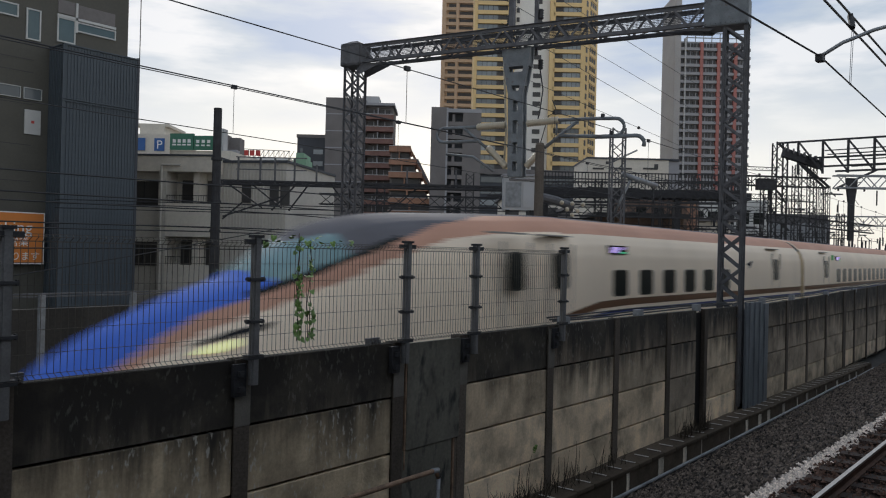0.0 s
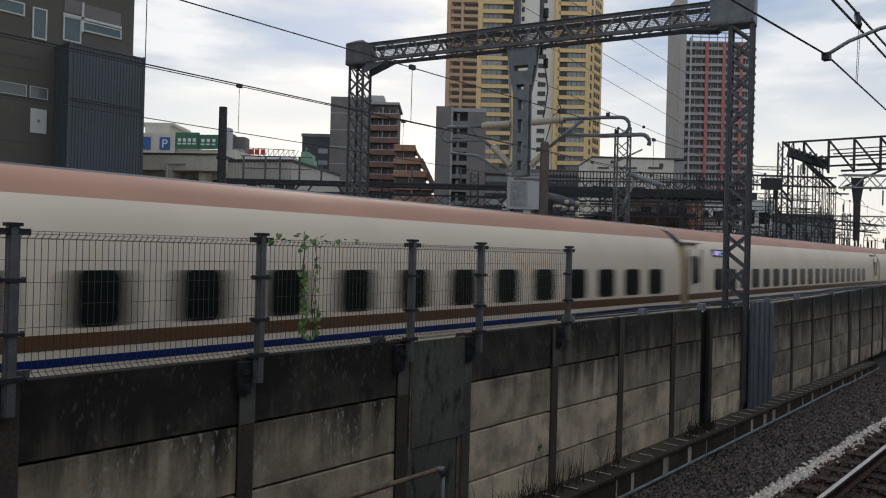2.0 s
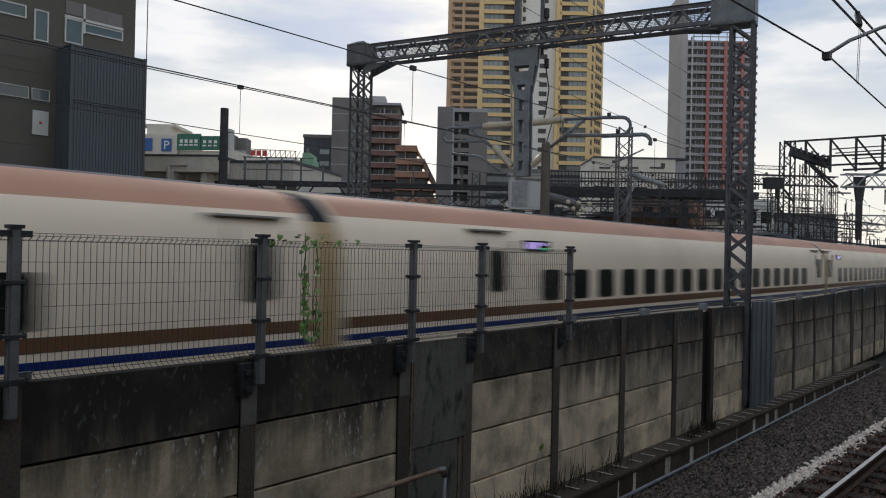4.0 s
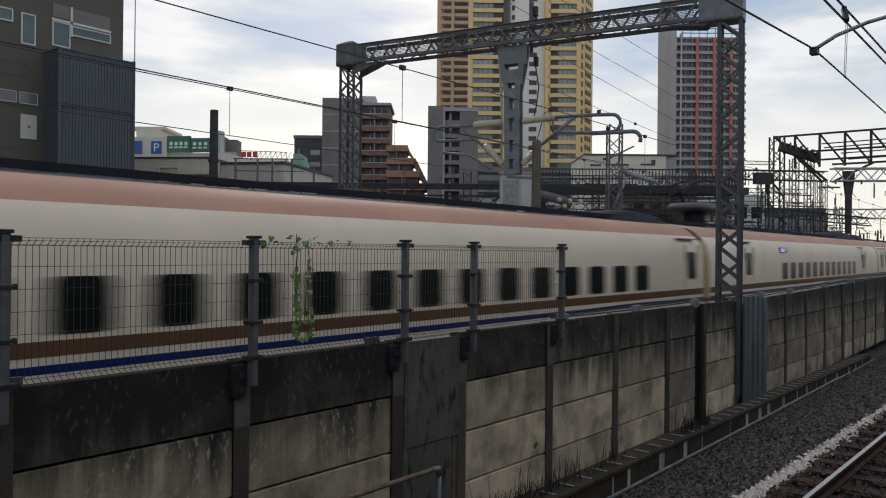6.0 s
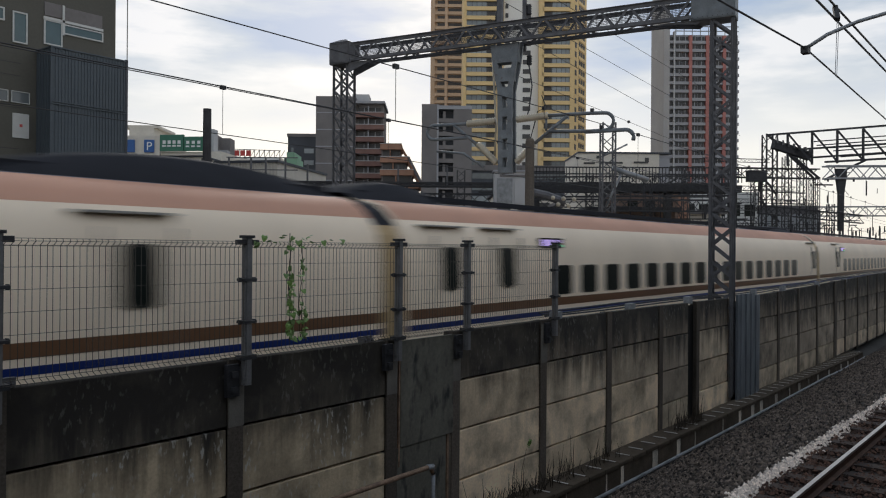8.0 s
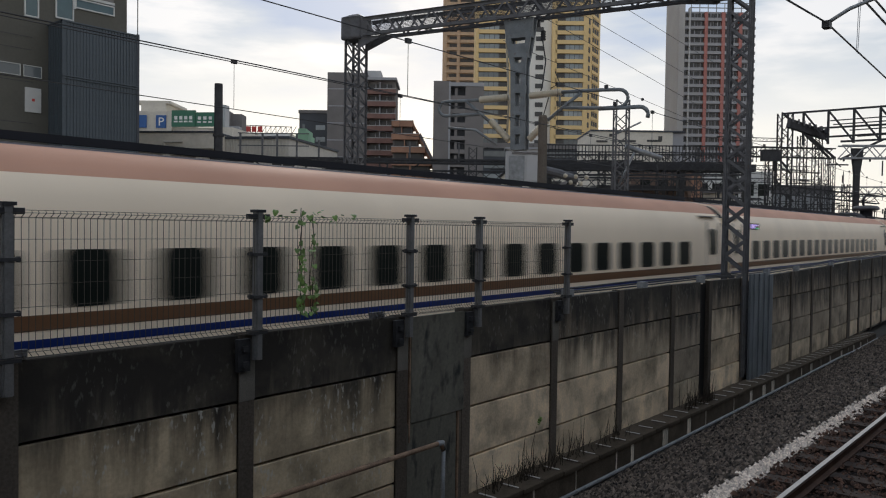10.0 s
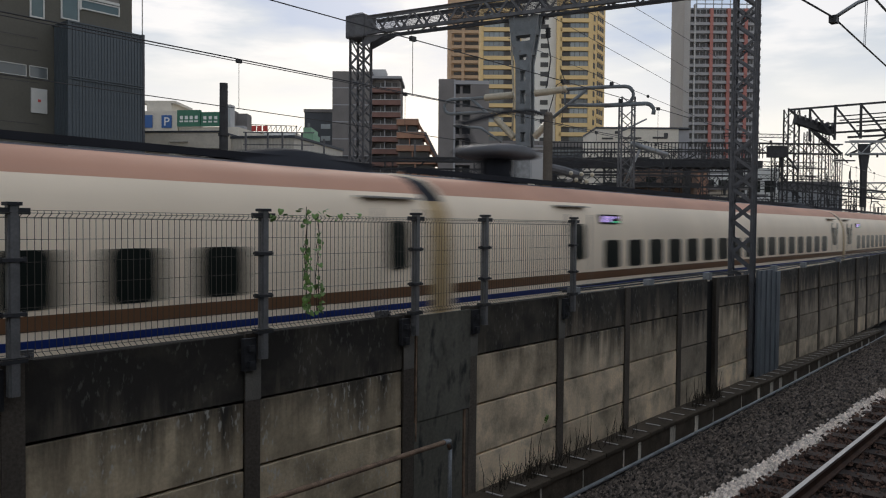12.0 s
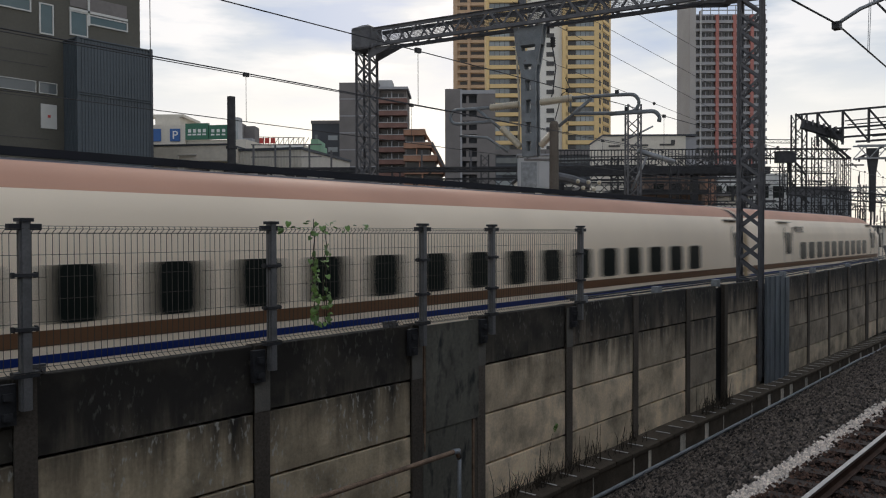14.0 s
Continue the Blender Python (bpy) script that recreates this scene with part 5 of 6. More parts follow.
bpart(h, "pilaster", M_YELLOW, (33.2, -0.4, 0, 34.6, 1.2, 112))
balc = unit("balcony", M_YELLOW, (0, -0.4, 0, 9.4, 0.8, 1.2))
bay = unit("window", M_PANE, (0, 0.3, 0, 6.4, 0.75, 1.75))
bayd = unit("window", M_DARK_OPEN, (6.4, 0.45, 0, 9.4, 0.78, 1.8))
mulls = [unit("mullion", M_DARK_OPEN, (k, 0.22, 0, k + 0.14, 0.32, 1.75)) for k in (1.6, 3.1, 4.7, 6.2)]
for x0 in (0.75, 24.4):
    for i in range(30):
        z = 22.0 + i * STEP
        for nm, me, zz in [("balcony", balc, z), ("window", bay, z + 1.1), ("window", bayd, z + 1.1)] + [("mullion", q, z + 1.1) for q in mulls]:
            o = part(nm, me, None, h)
            if x0 > 20 and nm != "balcony":
                o.matrix_basis = pose(x0 + 9.1, 0, zz) @ Matrix.Diagonal((-0.94, 1, 1, 1))
            else:
                o.location = (x0, 0, zz)
                if x0 > 20:
                    o.scale = (0.94, 1, 1)
small = unit("window", M_DARK_OPEN, (0, 1.4, 0, 2.4, 1.7, 1.4))
floors(h, "window", small, 18.6, 0, 23.2, STEP, 30)
floors(h, "window", unit("window", M_DARK_OPEN, (0, 1.4, 0, 0.9, 1.7, 1.4)), 13.0, 0, 23.2, STEP, 30)
# side face, turned away to the right
sd = house("yellow_tower_wing", "narrow side wing of the yellow apartment tower", 43.3, 245.3, 62)
bpart(sd, "wall", M_YELLOW, (0, 0, 0, 13.0, 16, 112))
sidewin = unit("window", M_DARK_OPEN, (0.9, -0.12, 0, 2.4, 0.2, 1.7))
sidewin2 = unit("balcony", M_YELLOW, (4.2, -0.2, 0, 11.5, 0.1, 1.0))
sidewin3 = [unit("window", M_DARK_OPEN, (x, -0.12, 1.0, x + 1.5, 0.2, 2.6)) for x in (4.9, 7.1, 9.3)]
for me, nm in ((sidewin, "window"), (sidewin2, "balcony"), *[(q, "window") for q in sidewin3]):
    floors(sd, nm, me, 0, 0, 22.8, STEP, 30)
h = house("tan_tower", "tan apartment tower wing with dark recessed balconies", -1.9, 300)
bpart(h, "wall", M_TAN, (0, 0.8, 0, 14, 18, 125))
bpart(h, "pilaster", M_TAN, (-0.2, -0.2, 0, 1.4, 1.0, 125))
bpart(h, "pilaster", M_TAN, (5.2, -0.3, 0, 6.3, 1.0, 125))
b1 = unit("balcony", M_TAN, (0.4, -0.1, 0, 13.5, 0.8, 1.2))
w1 = unit("window", M_DARK_OPEN, (2.4, 0.4, 1.2, 5.2, 0.79, 2.5), (6.6, 0.4, 1.2, 12.0, 0.79, 2.5))
for i in range(30):
    for nm, me in (("balcony", b1), ("window", w1)):
        o = part(nm, me, None, h)
        o.location = (0, 0, 36 + i * 2.84)
h = house("podium_block", "dark low podium block below the yellow tower", 8.0, 232)
bpart(h, "wall", M_DARKBLD, (0, 0, 0, 42, 10, 27))
bpart(h, "roof_edge", M_STUCCO, (-0.5, -0.6, 26.2, 42.5, 10, 27.8))
floors(h, "window", unit("window", M_PANE, (3, -0.15, 0, 39, 0.1, 1.6)), 0, 0, 17, 3.4, 3)

# red and grey tower
h = house("red_tower", "tall grey apartment tower with red tiled pilasters", 78.7, 285)
bpart(h, "wall", M_GREY_TOWER, (6.6, 0.9, 0, 32, 20, 82))
bpart(h, "blank_wall", M_GREY_BLANK, (4.3, -0.6, 0, 6.5, 16, 99), label="blank pale grey side wall")
bpart(h, "pilaster", M_GREY_PALE, (8.0, -0.5, 0, 8.5, 1.0, 83))
for x in (13.6, 19.8, 26.0):
    bpart(h, "pilaster", M_RED_TILE, (x, -0.55, 0, x + 1.15, 1.0, 81.5), label="red tiled pilaster")
slab = unit("balcony", M_GREY_TOWER, (6.6, -0.35, 0, 32, 0.9, 1.05))
rails = [unit("mullion", M_GREY_TOWER, (x, 0.3, 1.05, x + 0.22, 0.6, 2.9)) for x in (10.1, 12.4, 15.9, 18.3, 22.1, 24.5, 28.3)]
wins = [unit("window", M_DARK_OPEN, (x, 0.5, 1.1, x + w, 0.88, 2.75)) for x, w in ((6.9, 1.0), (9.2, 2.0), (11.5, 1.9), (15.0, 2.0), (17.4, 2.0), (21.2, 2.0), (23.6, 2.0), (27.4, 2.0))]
for i in range(24):
    z = 10 + i * 2.98
    for nm, me in [("balcony", slab), *[("mullion", q) for q in rails]] + [("window", q) for q in wins]:
        o = part(nm, me, None, h)
        o.location = (0, 0, z)
bm = bmesh.new()
for x in range(9, 32, 3):
    beam(bm, (x, 0.5, 81.5), (x, 0.5, 85.0), 0.25)
for z in (83.3, 85.0):
    beam(bm, (8.5, 0.5, z), (32, 0.5, z), 0.3)
part("roof_railing", bm, M_STEEL_PALE, h)

# brown brick flats with terraces
h = house("brick_apartment_house", "brown brick apartment house with stepped balconies", -29.0, 190)
bpart(h, "side_wall", M_STUCCO, (0, 0, 0, 9.6, 14, 39.7), label="grey stucco side wall")
for z in (35.6, 31.5, 27.4, 23.3, 19.2):
    bpart(h, "wall_band", M_GREY_TOWER, (0.0, -0.06, z, 9.6, 0.1, z + 0.25))
bpart(h, "wall", M_STUCCO, (9.6, 1.6, 0, 16.2, 14, 38.2))
bpart(h, "roof_edge", M_GREY_TOWER, (9.5, -0.3, 38.0, 16.7, 14, 38.6))
bpart(h, "roof_house", M_GREY_PALE, (8.5, 3, 38.6, 12.6, 9, 40.8))
bb = unit("balcony", M_BRICK, (9.6, -0.6, 0, 16.5, 1.6, 1.15))
bw = unit("window", M_DARK_OPEN, (10.2, 1.3, 1.2, 15.6, 1.62, 2.6))
bc = unit("coping", M_GREY_PALE, (9.55, -0.68, 1.15, 16.55, -0.5, 1.3))
bf, bg = (unit("window_frame", M_GREY_TOWER, (x, 1.2, 1.2, x + 0.2, 1.35, 2.6)) for x in (11.5, 14.2))
bp = unit("divider", M_GREY_TOWER, (12.6, -0.3, 1.15, 12.8, 1.6, 2.85))
for i in range(10):
    for nm, me in (("balcony", bb), ("window", bw), ("divider", bp), ("coping", bc), ("window_frame", bf), ("window_frame", bg)):
        o = part(nm, me, None, h)
        o.location = (0, 0, 34.6 - i * 2.95)
h = house("terraced_apartment_house", "orange brick apartment house stepping down in terraces", -12.2, 176)
for i in range(6):
    z, w = 25.6 - i * 2.9, 4.3 + i * 1.35
    bpart(h, "wall", M_STUCCO, (0, 1.2 - 0.001 * i, z - 2.9, w, 9, z))
    bpart(h, "balcony", M_ORANGE_BRICK, (-0.2, -0.4, z - 0.5, w + 0.35, 9, z + 0.75), label="orange brick terrace parapet")
    bpart(h, "window", M_DARK_OPEN, (0.4, 1.0, z - 2.1, w * 0.45, 1.25, z - 0.55))
    bpart(h, "window", M_DARK_OPEN, (w * 0.52, 1.0, z - 2.1, w * 0.95, 1.25, z - 0.55))
    bpart(h, "coping", M_GREY_PALE, (-0.25, -0.48, z + 0.75, w + 0.4, -0.2, z + 0.87))
    bm = bmesh.new()
    for y in (1.3, 8.5):
        beam(bm, (w - 0.2, y, z + 0.9), (w + 1.5, y, z - 1.9), 0.35)
    part("slanting_roof_edge", bm, M_ORANGE_BRICK, h)
    bpart(h, "pier", M_ORANGE_BRICK, (w * 0.46, -0.3, z - 2.2, w * 0.5, 1.2, z - 0.4))
bm = bmesh.new()
beam(bm, (5.5, 10, 24.5), (13.5, 10, 9.0), 1.5, 1.2)
part("stair_roof", bm, M_GREY_TOWER, h, "grey slanting roof behind the terraces")
h = house("dark_office_block", "dark blue-grey office block with narrow windows", -37.6, 200)
bpart(h, "wall", M_DARKBLD, (0, 0, 0, 8.2, 9, 31.7))
floors(h, "window", unit("window", M_PANE, (0.8, -0.1, 0, 1.5, 0.1, 1.4)), 0, 0, 12, 3.0, 6)
floors(h, "window", unit("window", M_PANE, (4.2, -0.1, 0, 6.6, 0.1, 1.2)), 0, 0, 12, 3.0, 6)
bpart(h, "roof_edge", M_STUCCO, (-0.2, -0.2, 31.2, 8.4, 9, 32.0))
h = house("grey_slab_block", "grey-brown slab apartment block with a stair recess", -3.0, 170)
bpart(h, "wall", M_STUCCO, (0, 0, 0, 3.7, 12, 34.3))
bpart(h, "wall", M_STUCCO, (6.9, 0, 0, 10.9, 12, 33.5))
bpart(h, "stair_back", M_DARKBLD, (3.7, 2.0, 0, 6.9, 12, 33.8))
bpart(h, "roof_edge", M_GREY_TOWER, (3.6, -0.1, 33.2, 10.9, 12, 34.0))
floors(h, "landing", unit("landing", M_STUCCO, (3.7, 0.0, 0, 6.9, 2.0, 0.9)), 0, 0, 10, 2.9, 8)
floors(h, "stair_flight", unit("stair_flight", M_STUCCO, (4.6, 0.4, 0.9, 5.2, 1.6, 2.6)), 0, 0, 10, 2.9, 8)
bpart(h, "corner_strip", M_GREY_TOWER, (3.3, -0.12, 0, 3.7, 0.1, 34.2))

# office building with off-white balconies
h = house("white_office_building", "off-white low office building with recessed balconies", -17.2, 44, -6)
bpart(h, "roof_slab", M_WHITE_WALL, (-1, -0.1, 6.9, 4.4, 8, 7.8))
bpart(h, "roof_edge", M_DARKBLD, (-1, -0.16, 7.76, 4.45, 8, 7.86))
bpart(h, "back_wall", M_PALE_CLAD, (-1, 1.3, -0.6, 4.4, 8, 6.9))
bpart(h, "wall", M_PALE_CLAD, (-1, 0.5, -0.6, 1.3, 1.3, 5.0), (-1, 0.5, 6.3, 1.3, 1.3, 6.9))
bpart(h, "pier", M_PALE_CLAD, (1.3, -0.1, -0.6, 1.75, 1.3, 6.9))
for z in (3.62, 0.2):
    bpart(h, "parapet", M_WHITE_WALL, (1.75, -0.15, z, 4.4, 0.05, z + 1.5))
    bpart(h, "ceiling_beam", M_WHITE_WALL, (1.75, -0.12, z - 0.35, 4.4, 1.3, z + 0.02))
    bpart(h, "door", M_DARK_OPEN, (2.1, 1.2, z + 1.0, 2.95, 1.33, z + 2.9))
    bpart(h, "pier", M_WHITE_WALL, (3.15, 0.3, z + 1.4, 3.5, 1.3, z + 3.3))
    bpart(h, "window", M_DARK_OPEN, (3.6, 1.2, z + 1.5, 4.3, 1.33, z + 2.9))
    bm = bmesh.new()
    for x in [1.8 + 0.14 * i for i in range(19)]:
        beam(bm, (x, -0.05, z + 1.5), (x, -0.05, z + 1.95), 0.015)
    beam(bm, (1.75, -0.05, z + 1.95), (4.4, -0.05, z + 1.95), 0.035)
    part("railing", bm, M_STEEL_DARK, h)
    bpart(h, "window", M_DARK_OPEN, (-0.9, 0.42, z + 1.4, 1.1, 0.56, z + 2.75))
    bpart(h, "mullion", M_STEEL_DARK, (0.2, 0.38, z + 1.4, 0.26, 0.5, z + 2.75))
bm = bmesh.new()
tube(bm, [(1.5, -0.2, -0.5), (1.5, -0.2, 7.2), (1.55, -0.2, 7.25), (2.6, -0.2, 7.25)], 0.06, 8)
part("downpipe", bm, M_PALE_CLAD, h)
h = house("clad_workshop", "pale grey vertically clad workshop wall beside the office", -13.0, 45, -12)
bpart(h, "wall", M_PALE_CLAD, (0, 0.05, -0.6, 4.2, 8, 7.6))
bpart(h, "roof_edge", M_DARKBLD, (-0.1, -0.05, 7.58, 4.3, 8, 7.72))
ribm = unit("cladding_rib", M_PALE_CLAD, (0, 0.0, -0.6, 0.05, 0.06, 7.58))
for i in range(21):
    o = part("cladding_rib", ribm, None, h)
    o.location = (i * 0.2, 0, 0)
for x, z in ((1.55, 5.3), (3.25, 5.2), (3.9, 5.2)):
    bpart(h, "window", M_DARK_OPEN, (x, -0.03, z, x + 0.55, 0.06, z + 1.25))
h = house("parking_building", "cream building with blue parking signs on its roof", -29.6, 75)
bpart(h, "wall", M_WHITE_WALL, (-3, 0, 0, 3.3, 8, 13.4))
bpart(h, "roof_house", M_WHITE_WALL, (0.0, 1, 13.4, 2.4, 6, 14.3), (-0.6, 1, 14.3, 2.8, 6, 14.55))
for x0, x1 in ((-0.6, 0.95), (1.85, 2.8)):
    bpart(h, "sign_board", M_BLUE_BOARD, (x0, -0.12, 11.8, x1, 0.05, 13.0), label="blue parking sign board")
h = house("sign_building", "pale building with a green rooftop sign board", -26.3, 75, -8)
bpart(h, "wall", M_WHITE_WALL, (0, 0.3, 0, 6.0, 8, 11.9))
bpart(h, "sign_board", M_GREEN_BOARD, (0, 0, 11.95, 2.35, 0.3, 13.5), label="green sign board")
bpart(h, "sign_board", M_GREEN_BOARD, (2.4, 0.05, 11.95, 4.6, 0.35, 13.3), label="green sign board")
for i in range(4):
    bpart(h, "sign_bar", M_LETTER, (0.25 + i * 0.5, -0.03, 12.35, 0.62 + i * 0.5, 0.02, 12.5), (0.3 + i * 0.5, -0.03, 12.62, 0.6 + i * 0.5, 0.02, 12.95))
for i in range(3):
    bpart(h, "sign_bar", M_LETTER, (2.6 + i * 0.55, 0.02, 12.3, 2.95 + i * 0.55, 0.07, 12.45), (2.65 + i * 0.55, 0.02, 12.6, 2.95 + i * 0.55, 0.07, 12.9))
bpart(h, "roof_tank", M_GREY_PALE, (3.6, 2, 11.9, 4.5, 3, 14.3))
h = house("stair_tower", "small dark stair tower block with landings", -22.8, 80)
bpart(h, "wall", M_STUCCO, (0, 0, 0, 0.5, 2, 14.3), (0.5, 1.2, 0, 1.6, 3, 14.1))
floors(h, "landing", unit("landing", M_GREY_TOWER, (0.5, 0, 0, 1.6, 1.2, 0.8)), 0, 0, 5, 2.3, 4)
h = house("billboard_building", "low white building with a red rooftop lettering frame", -22.4, 85)
bpart(h, "wall", M_WHITE_WALL, (-0.2, 0.4, 0, 5.6, 8, 12.6))
bm = bmesh.new()
for i in range(11):
    x = i * 0.55
    beam(bm, (x, 0.3, 12.4), (x, 0.3, 13.5 - 0.015 * i), 0.06)
    beam(bm, (x, 0.3, 12.5), (x + 0.55, 0.3, 13.4), 0.05)
beam(bm, (0, 0.3, 13.5), (5.6, 0.3, 13.35), 0.07)
part("sign_frame", bm, M_STEEL, h)
for i in range(3):
    bpart(h, "sign_bar", M_RED_PAINT, (0.6 + i * 0.65, 0.1, 12.75, 1.1 + i * 0.65, 0.2, 13.35))
bpart(h, "sign_board", M_LETTER, (2.0, 0.0, 11.2, 5.4, 0.25, 12.6))
h = house("mint_container", "mint green sheet-clad rooftop unit", -11.6, 60)
bpart(h, "wall", M_MINT, (0.05, 0, 5.0, 1.0, 3, 9.7))
bpart(h, "roof_edge", M_MINT, (0.25, -0.05, 9.7, 0.85, 3, 10.1))
bpart(h, "base", M_PALE_CLAD, (-0.4, 0.1, -0.6, 1.2, 3, 5.0))

# olive building and its slate-blue shaft, beside the line
LB = 36.0
h = thing("olive_building", "dark olive clad building with white-framed windows beside the railway", "building", pose(0, LB, 0))
bpart(h, "wall", M_OLIVE, (-25, 0, -0.6, 19.4, 14, 19))
bm = bmesh.new()
for z in (10.2, 10.75, 8.8, 7.0, 5.4, 14.2):
    box(bm, -25, -0.012, z, 15.05, 0.01, z + 0.035)
part("panel_joint", bm, M_DARK_OPEN, h)


def framed(x0, z0, x1, z1, glass, nm="window", f=0.06):
    w = bpart(h, nm, glass, (x0, -0.03, z0, x1, 0.05, z1))
    q = part("frame", boxes((x0 - f, -0.07, z0 - f, x0, 0.04, z1 + f), (x1, -0.07, z0 - f, x1 + f, 0.04, z1 + f), (x0, -0.07, z0 - f, x1, 0.04, z0), (x0, -0.07, z1, x1, 0.04, z1 + f)), M_FRAME, w)
    return w


framed(12.4, 12.55, 14.3, 13.0, M_PANE_TEAL)
framed(14.75, 11.7, 15.25, 12.95, M_PANE_TEAL)
bpart(h, "louvre_panel", M_STUCCO, (16.05, -0.04, 13.15, 16.8, 0.04, 13.75))
framed(16.08, 11.9, 16.78, 12.9, M_PANE_TEAL)
bpart(h, "louvre_panel", M_STUCCO, (16.95, -0.04, 13.1, 18.72, 0.04, 13.7))
framed(16.95, 12.52, 18.7, 12.86, M_PANE_TEAL)
bpart(h, "white_band", M_FRAME, (16.0, -0.09, 12.96, 18.75, 0.02, 13.08))
bpart(h, "post_strip", M_FRAME, (16.83, -0.09, 12.4, 16.93, 0.02, 13.75))
framed(12.6, 9.05, 14.5, 9.5, M_PANE, f=0.03)
framed(14.68, 9.05, 15.4, 9.5, M_PANE, f=0.03)
w = bpart(h, "hatch", M_FRAME, (14.72, -0.06, 7.5, 15.4, 0.04, 8.57), label="pale grey hatch door with a red mark")
part("red_mark", boxes((15.0, -0.075, 7.98, 15.12, -0.058, 8.1)), M_RED_PAINT, w)
h2 = thing("clad_shaft", "slate-blue corrugated lift shaft against the olive building", "shaft", pose(0, LB, 0))
bpart(h2, "core", M_SLATE, (15.72, -1.45, -0.6, 19.15, -0.02, 11.4))
rib = unit("sheet_rib", M_SLATE, (0, -0.022, -0.6, 0.07, 0.02, 11.4))
for i in range(24):
    o = part("sheet_rib", rib, None, h2)
    o.location = (15.74 + i * 0.143, -1.45, 0)
ribs = unit("sheet_rib", M_SLATE, (-0.02, 0, -0.6, 0.02, 0.075, 11.4))
for i in range(9):
    o = part("sheet_rib", ribs, None, h2)
    o.location = (15.72, -1.42 + i * 0.155, 0)
bpart(h2, "corner_trim", M_SLATE, (15.66, -1.5, -0.6, 15.8, -1.4, 11.46))
bpart(h2, "corner_trim", M_DARKBLD, (19.1, -1.5, -0.6, 19.22, -1.38, 11.5))
for z in (9.05, 8.95):
    bpart(h2, "band_rail", M_SLATE, (15.66, -1.53, z, 19.2, -1.46, z + 0.04))
bpart(h2, "top_trim", M_SLATE, (15.66, -1.52, 11.4, 19.2, 0, 11.46))
h3 = thing("parking_sign", "orange parking sign board with white writing on the wall", "sign", pose(0, LB, 0))
bpart(h3, "board", M_ORANGE_BOARD, (12.4, -0.5, 1.85, 15.45, -0.42, 4.0))
bpart(h3, "border", M_LETTER, (12.36, -0.49, 1.80, 15.5, -0.43, 1.85), (12.36, -0.49, 4.0, 15.5, -0.43, 4.05), (15.45, -0.49, 1.85, 15.5, -0.43, 4.0))
bpart(h3, "bracket", M_STEEL_DARK, (13, -0.43, 2.2, 13.1, 0.0, 3.8), (15, -0.43, 2.2, 15.1, 0.0, 3.8))


def writing(body, x, z, size, parent, y):
    cu = bpy.data.curves.new("lettering", "FONT")
    cu.body, cu.size, cu.extrude = body, size, 0.004
    cu.materials.append(M_LETTER)
    o = new("lettering", cu)
    o.parent = parent
    o.matrix_basis = pose(x, y, z, 90, 0, 0)
    return o


writing("Parking", 12.85, 3.15, 0.72, h3, -0.506)
writing("営業", 14.0, 2.62, 0.42, h3, -0.506)
writing("あります", 13.72, 2.0, 0.40, h3, -0.506)
bpart(bpy.data.objects["parking_building"], "letter_backing", M_BLUE_BOARD, (1.88, -0.13, 11.85, 2.77, -0.115, 12.95))
writing("P", 2.05, 12.0, 1.15, bpy.data.objects["parking_building"], -0.14)

# ---- railway clutter beyond the high-speed line ----
guard = thing("guard_rail", "grey steel guard rail beside the far track", "rail")
for z in (1.68, 1.62):
    bm = bmesh.new()
    beam(bm, (-10, 16.8, z), (16, 16.8 + off(16), z), 0.05, 0.03)
    part("top_bar", bm, M_STEEL, guard)
for i in range(12):
    part("post", boxes((-8.9 + i * 2.02, 16.76, -0.4, -8.78 + i * 2.02, 16.86, 1.66)), M_STEEL_PALE, guard)
stay = wire("stay_wire", [(4.0, 16.6, 1.5), (6.5, 16.7, 2.04), (9.5, 16.8, 2.54), (14, 17.5, 3.3)], 0.012, "thin slanting stay wire behind the far track")
pole = thing("catenary_pole", "black round concrete pole with a stepped base", "pole", TOWN @ pose(-6.97, 24, 0))
bm = bmesh.new()
tube(bm, [(0, 0, -0.6), (0, 0, 7.0)], [0.16, 0.125], 12)
part("shaft", bm, M_STEEL_DARK, pole)
bm = bmesh.new()
for z in (3.2, 4.1, 4.6, 5.4):
    tube(bm, [(0, 0, z), (0, 0, z + 0.08)], 0.17, 12)
part("pole_band", bm, M_STEEL_DARK, pole)

walkway = thing("service_walkway", "dark steel service walkway with railings above the yard", "walkway", TOWN @ pose(0, 32, 0))
bm = bmesh.new()
lattice(bm, (-9.2, 0, 5.4), (3.0, 0, 5.4), 0.5, 0.12, 0.6, 0.07, 0.04)
part("deck_beam", bm, M_STEEL_DARK, walkway)
for x in (-8.4, -7.5, -6.9, -6.1, -5.2, -4.0, -1.5, 0.5):
    bm = bmesh.new()
    beam(bm, (x, 0, 5.4), (x, 0, 6.45 if x < -5.5 else 6.2), 0.07)
    part("rail_post", bm, M_STEEL, walkway)
bm = bmesh.new()
for z in (6.45, 5.95):
    beam(bm, (-8.5, 0, z), (-5.6, 0, z), 0.04)
part("rail_bar", bm, M_STEEL, walkway)
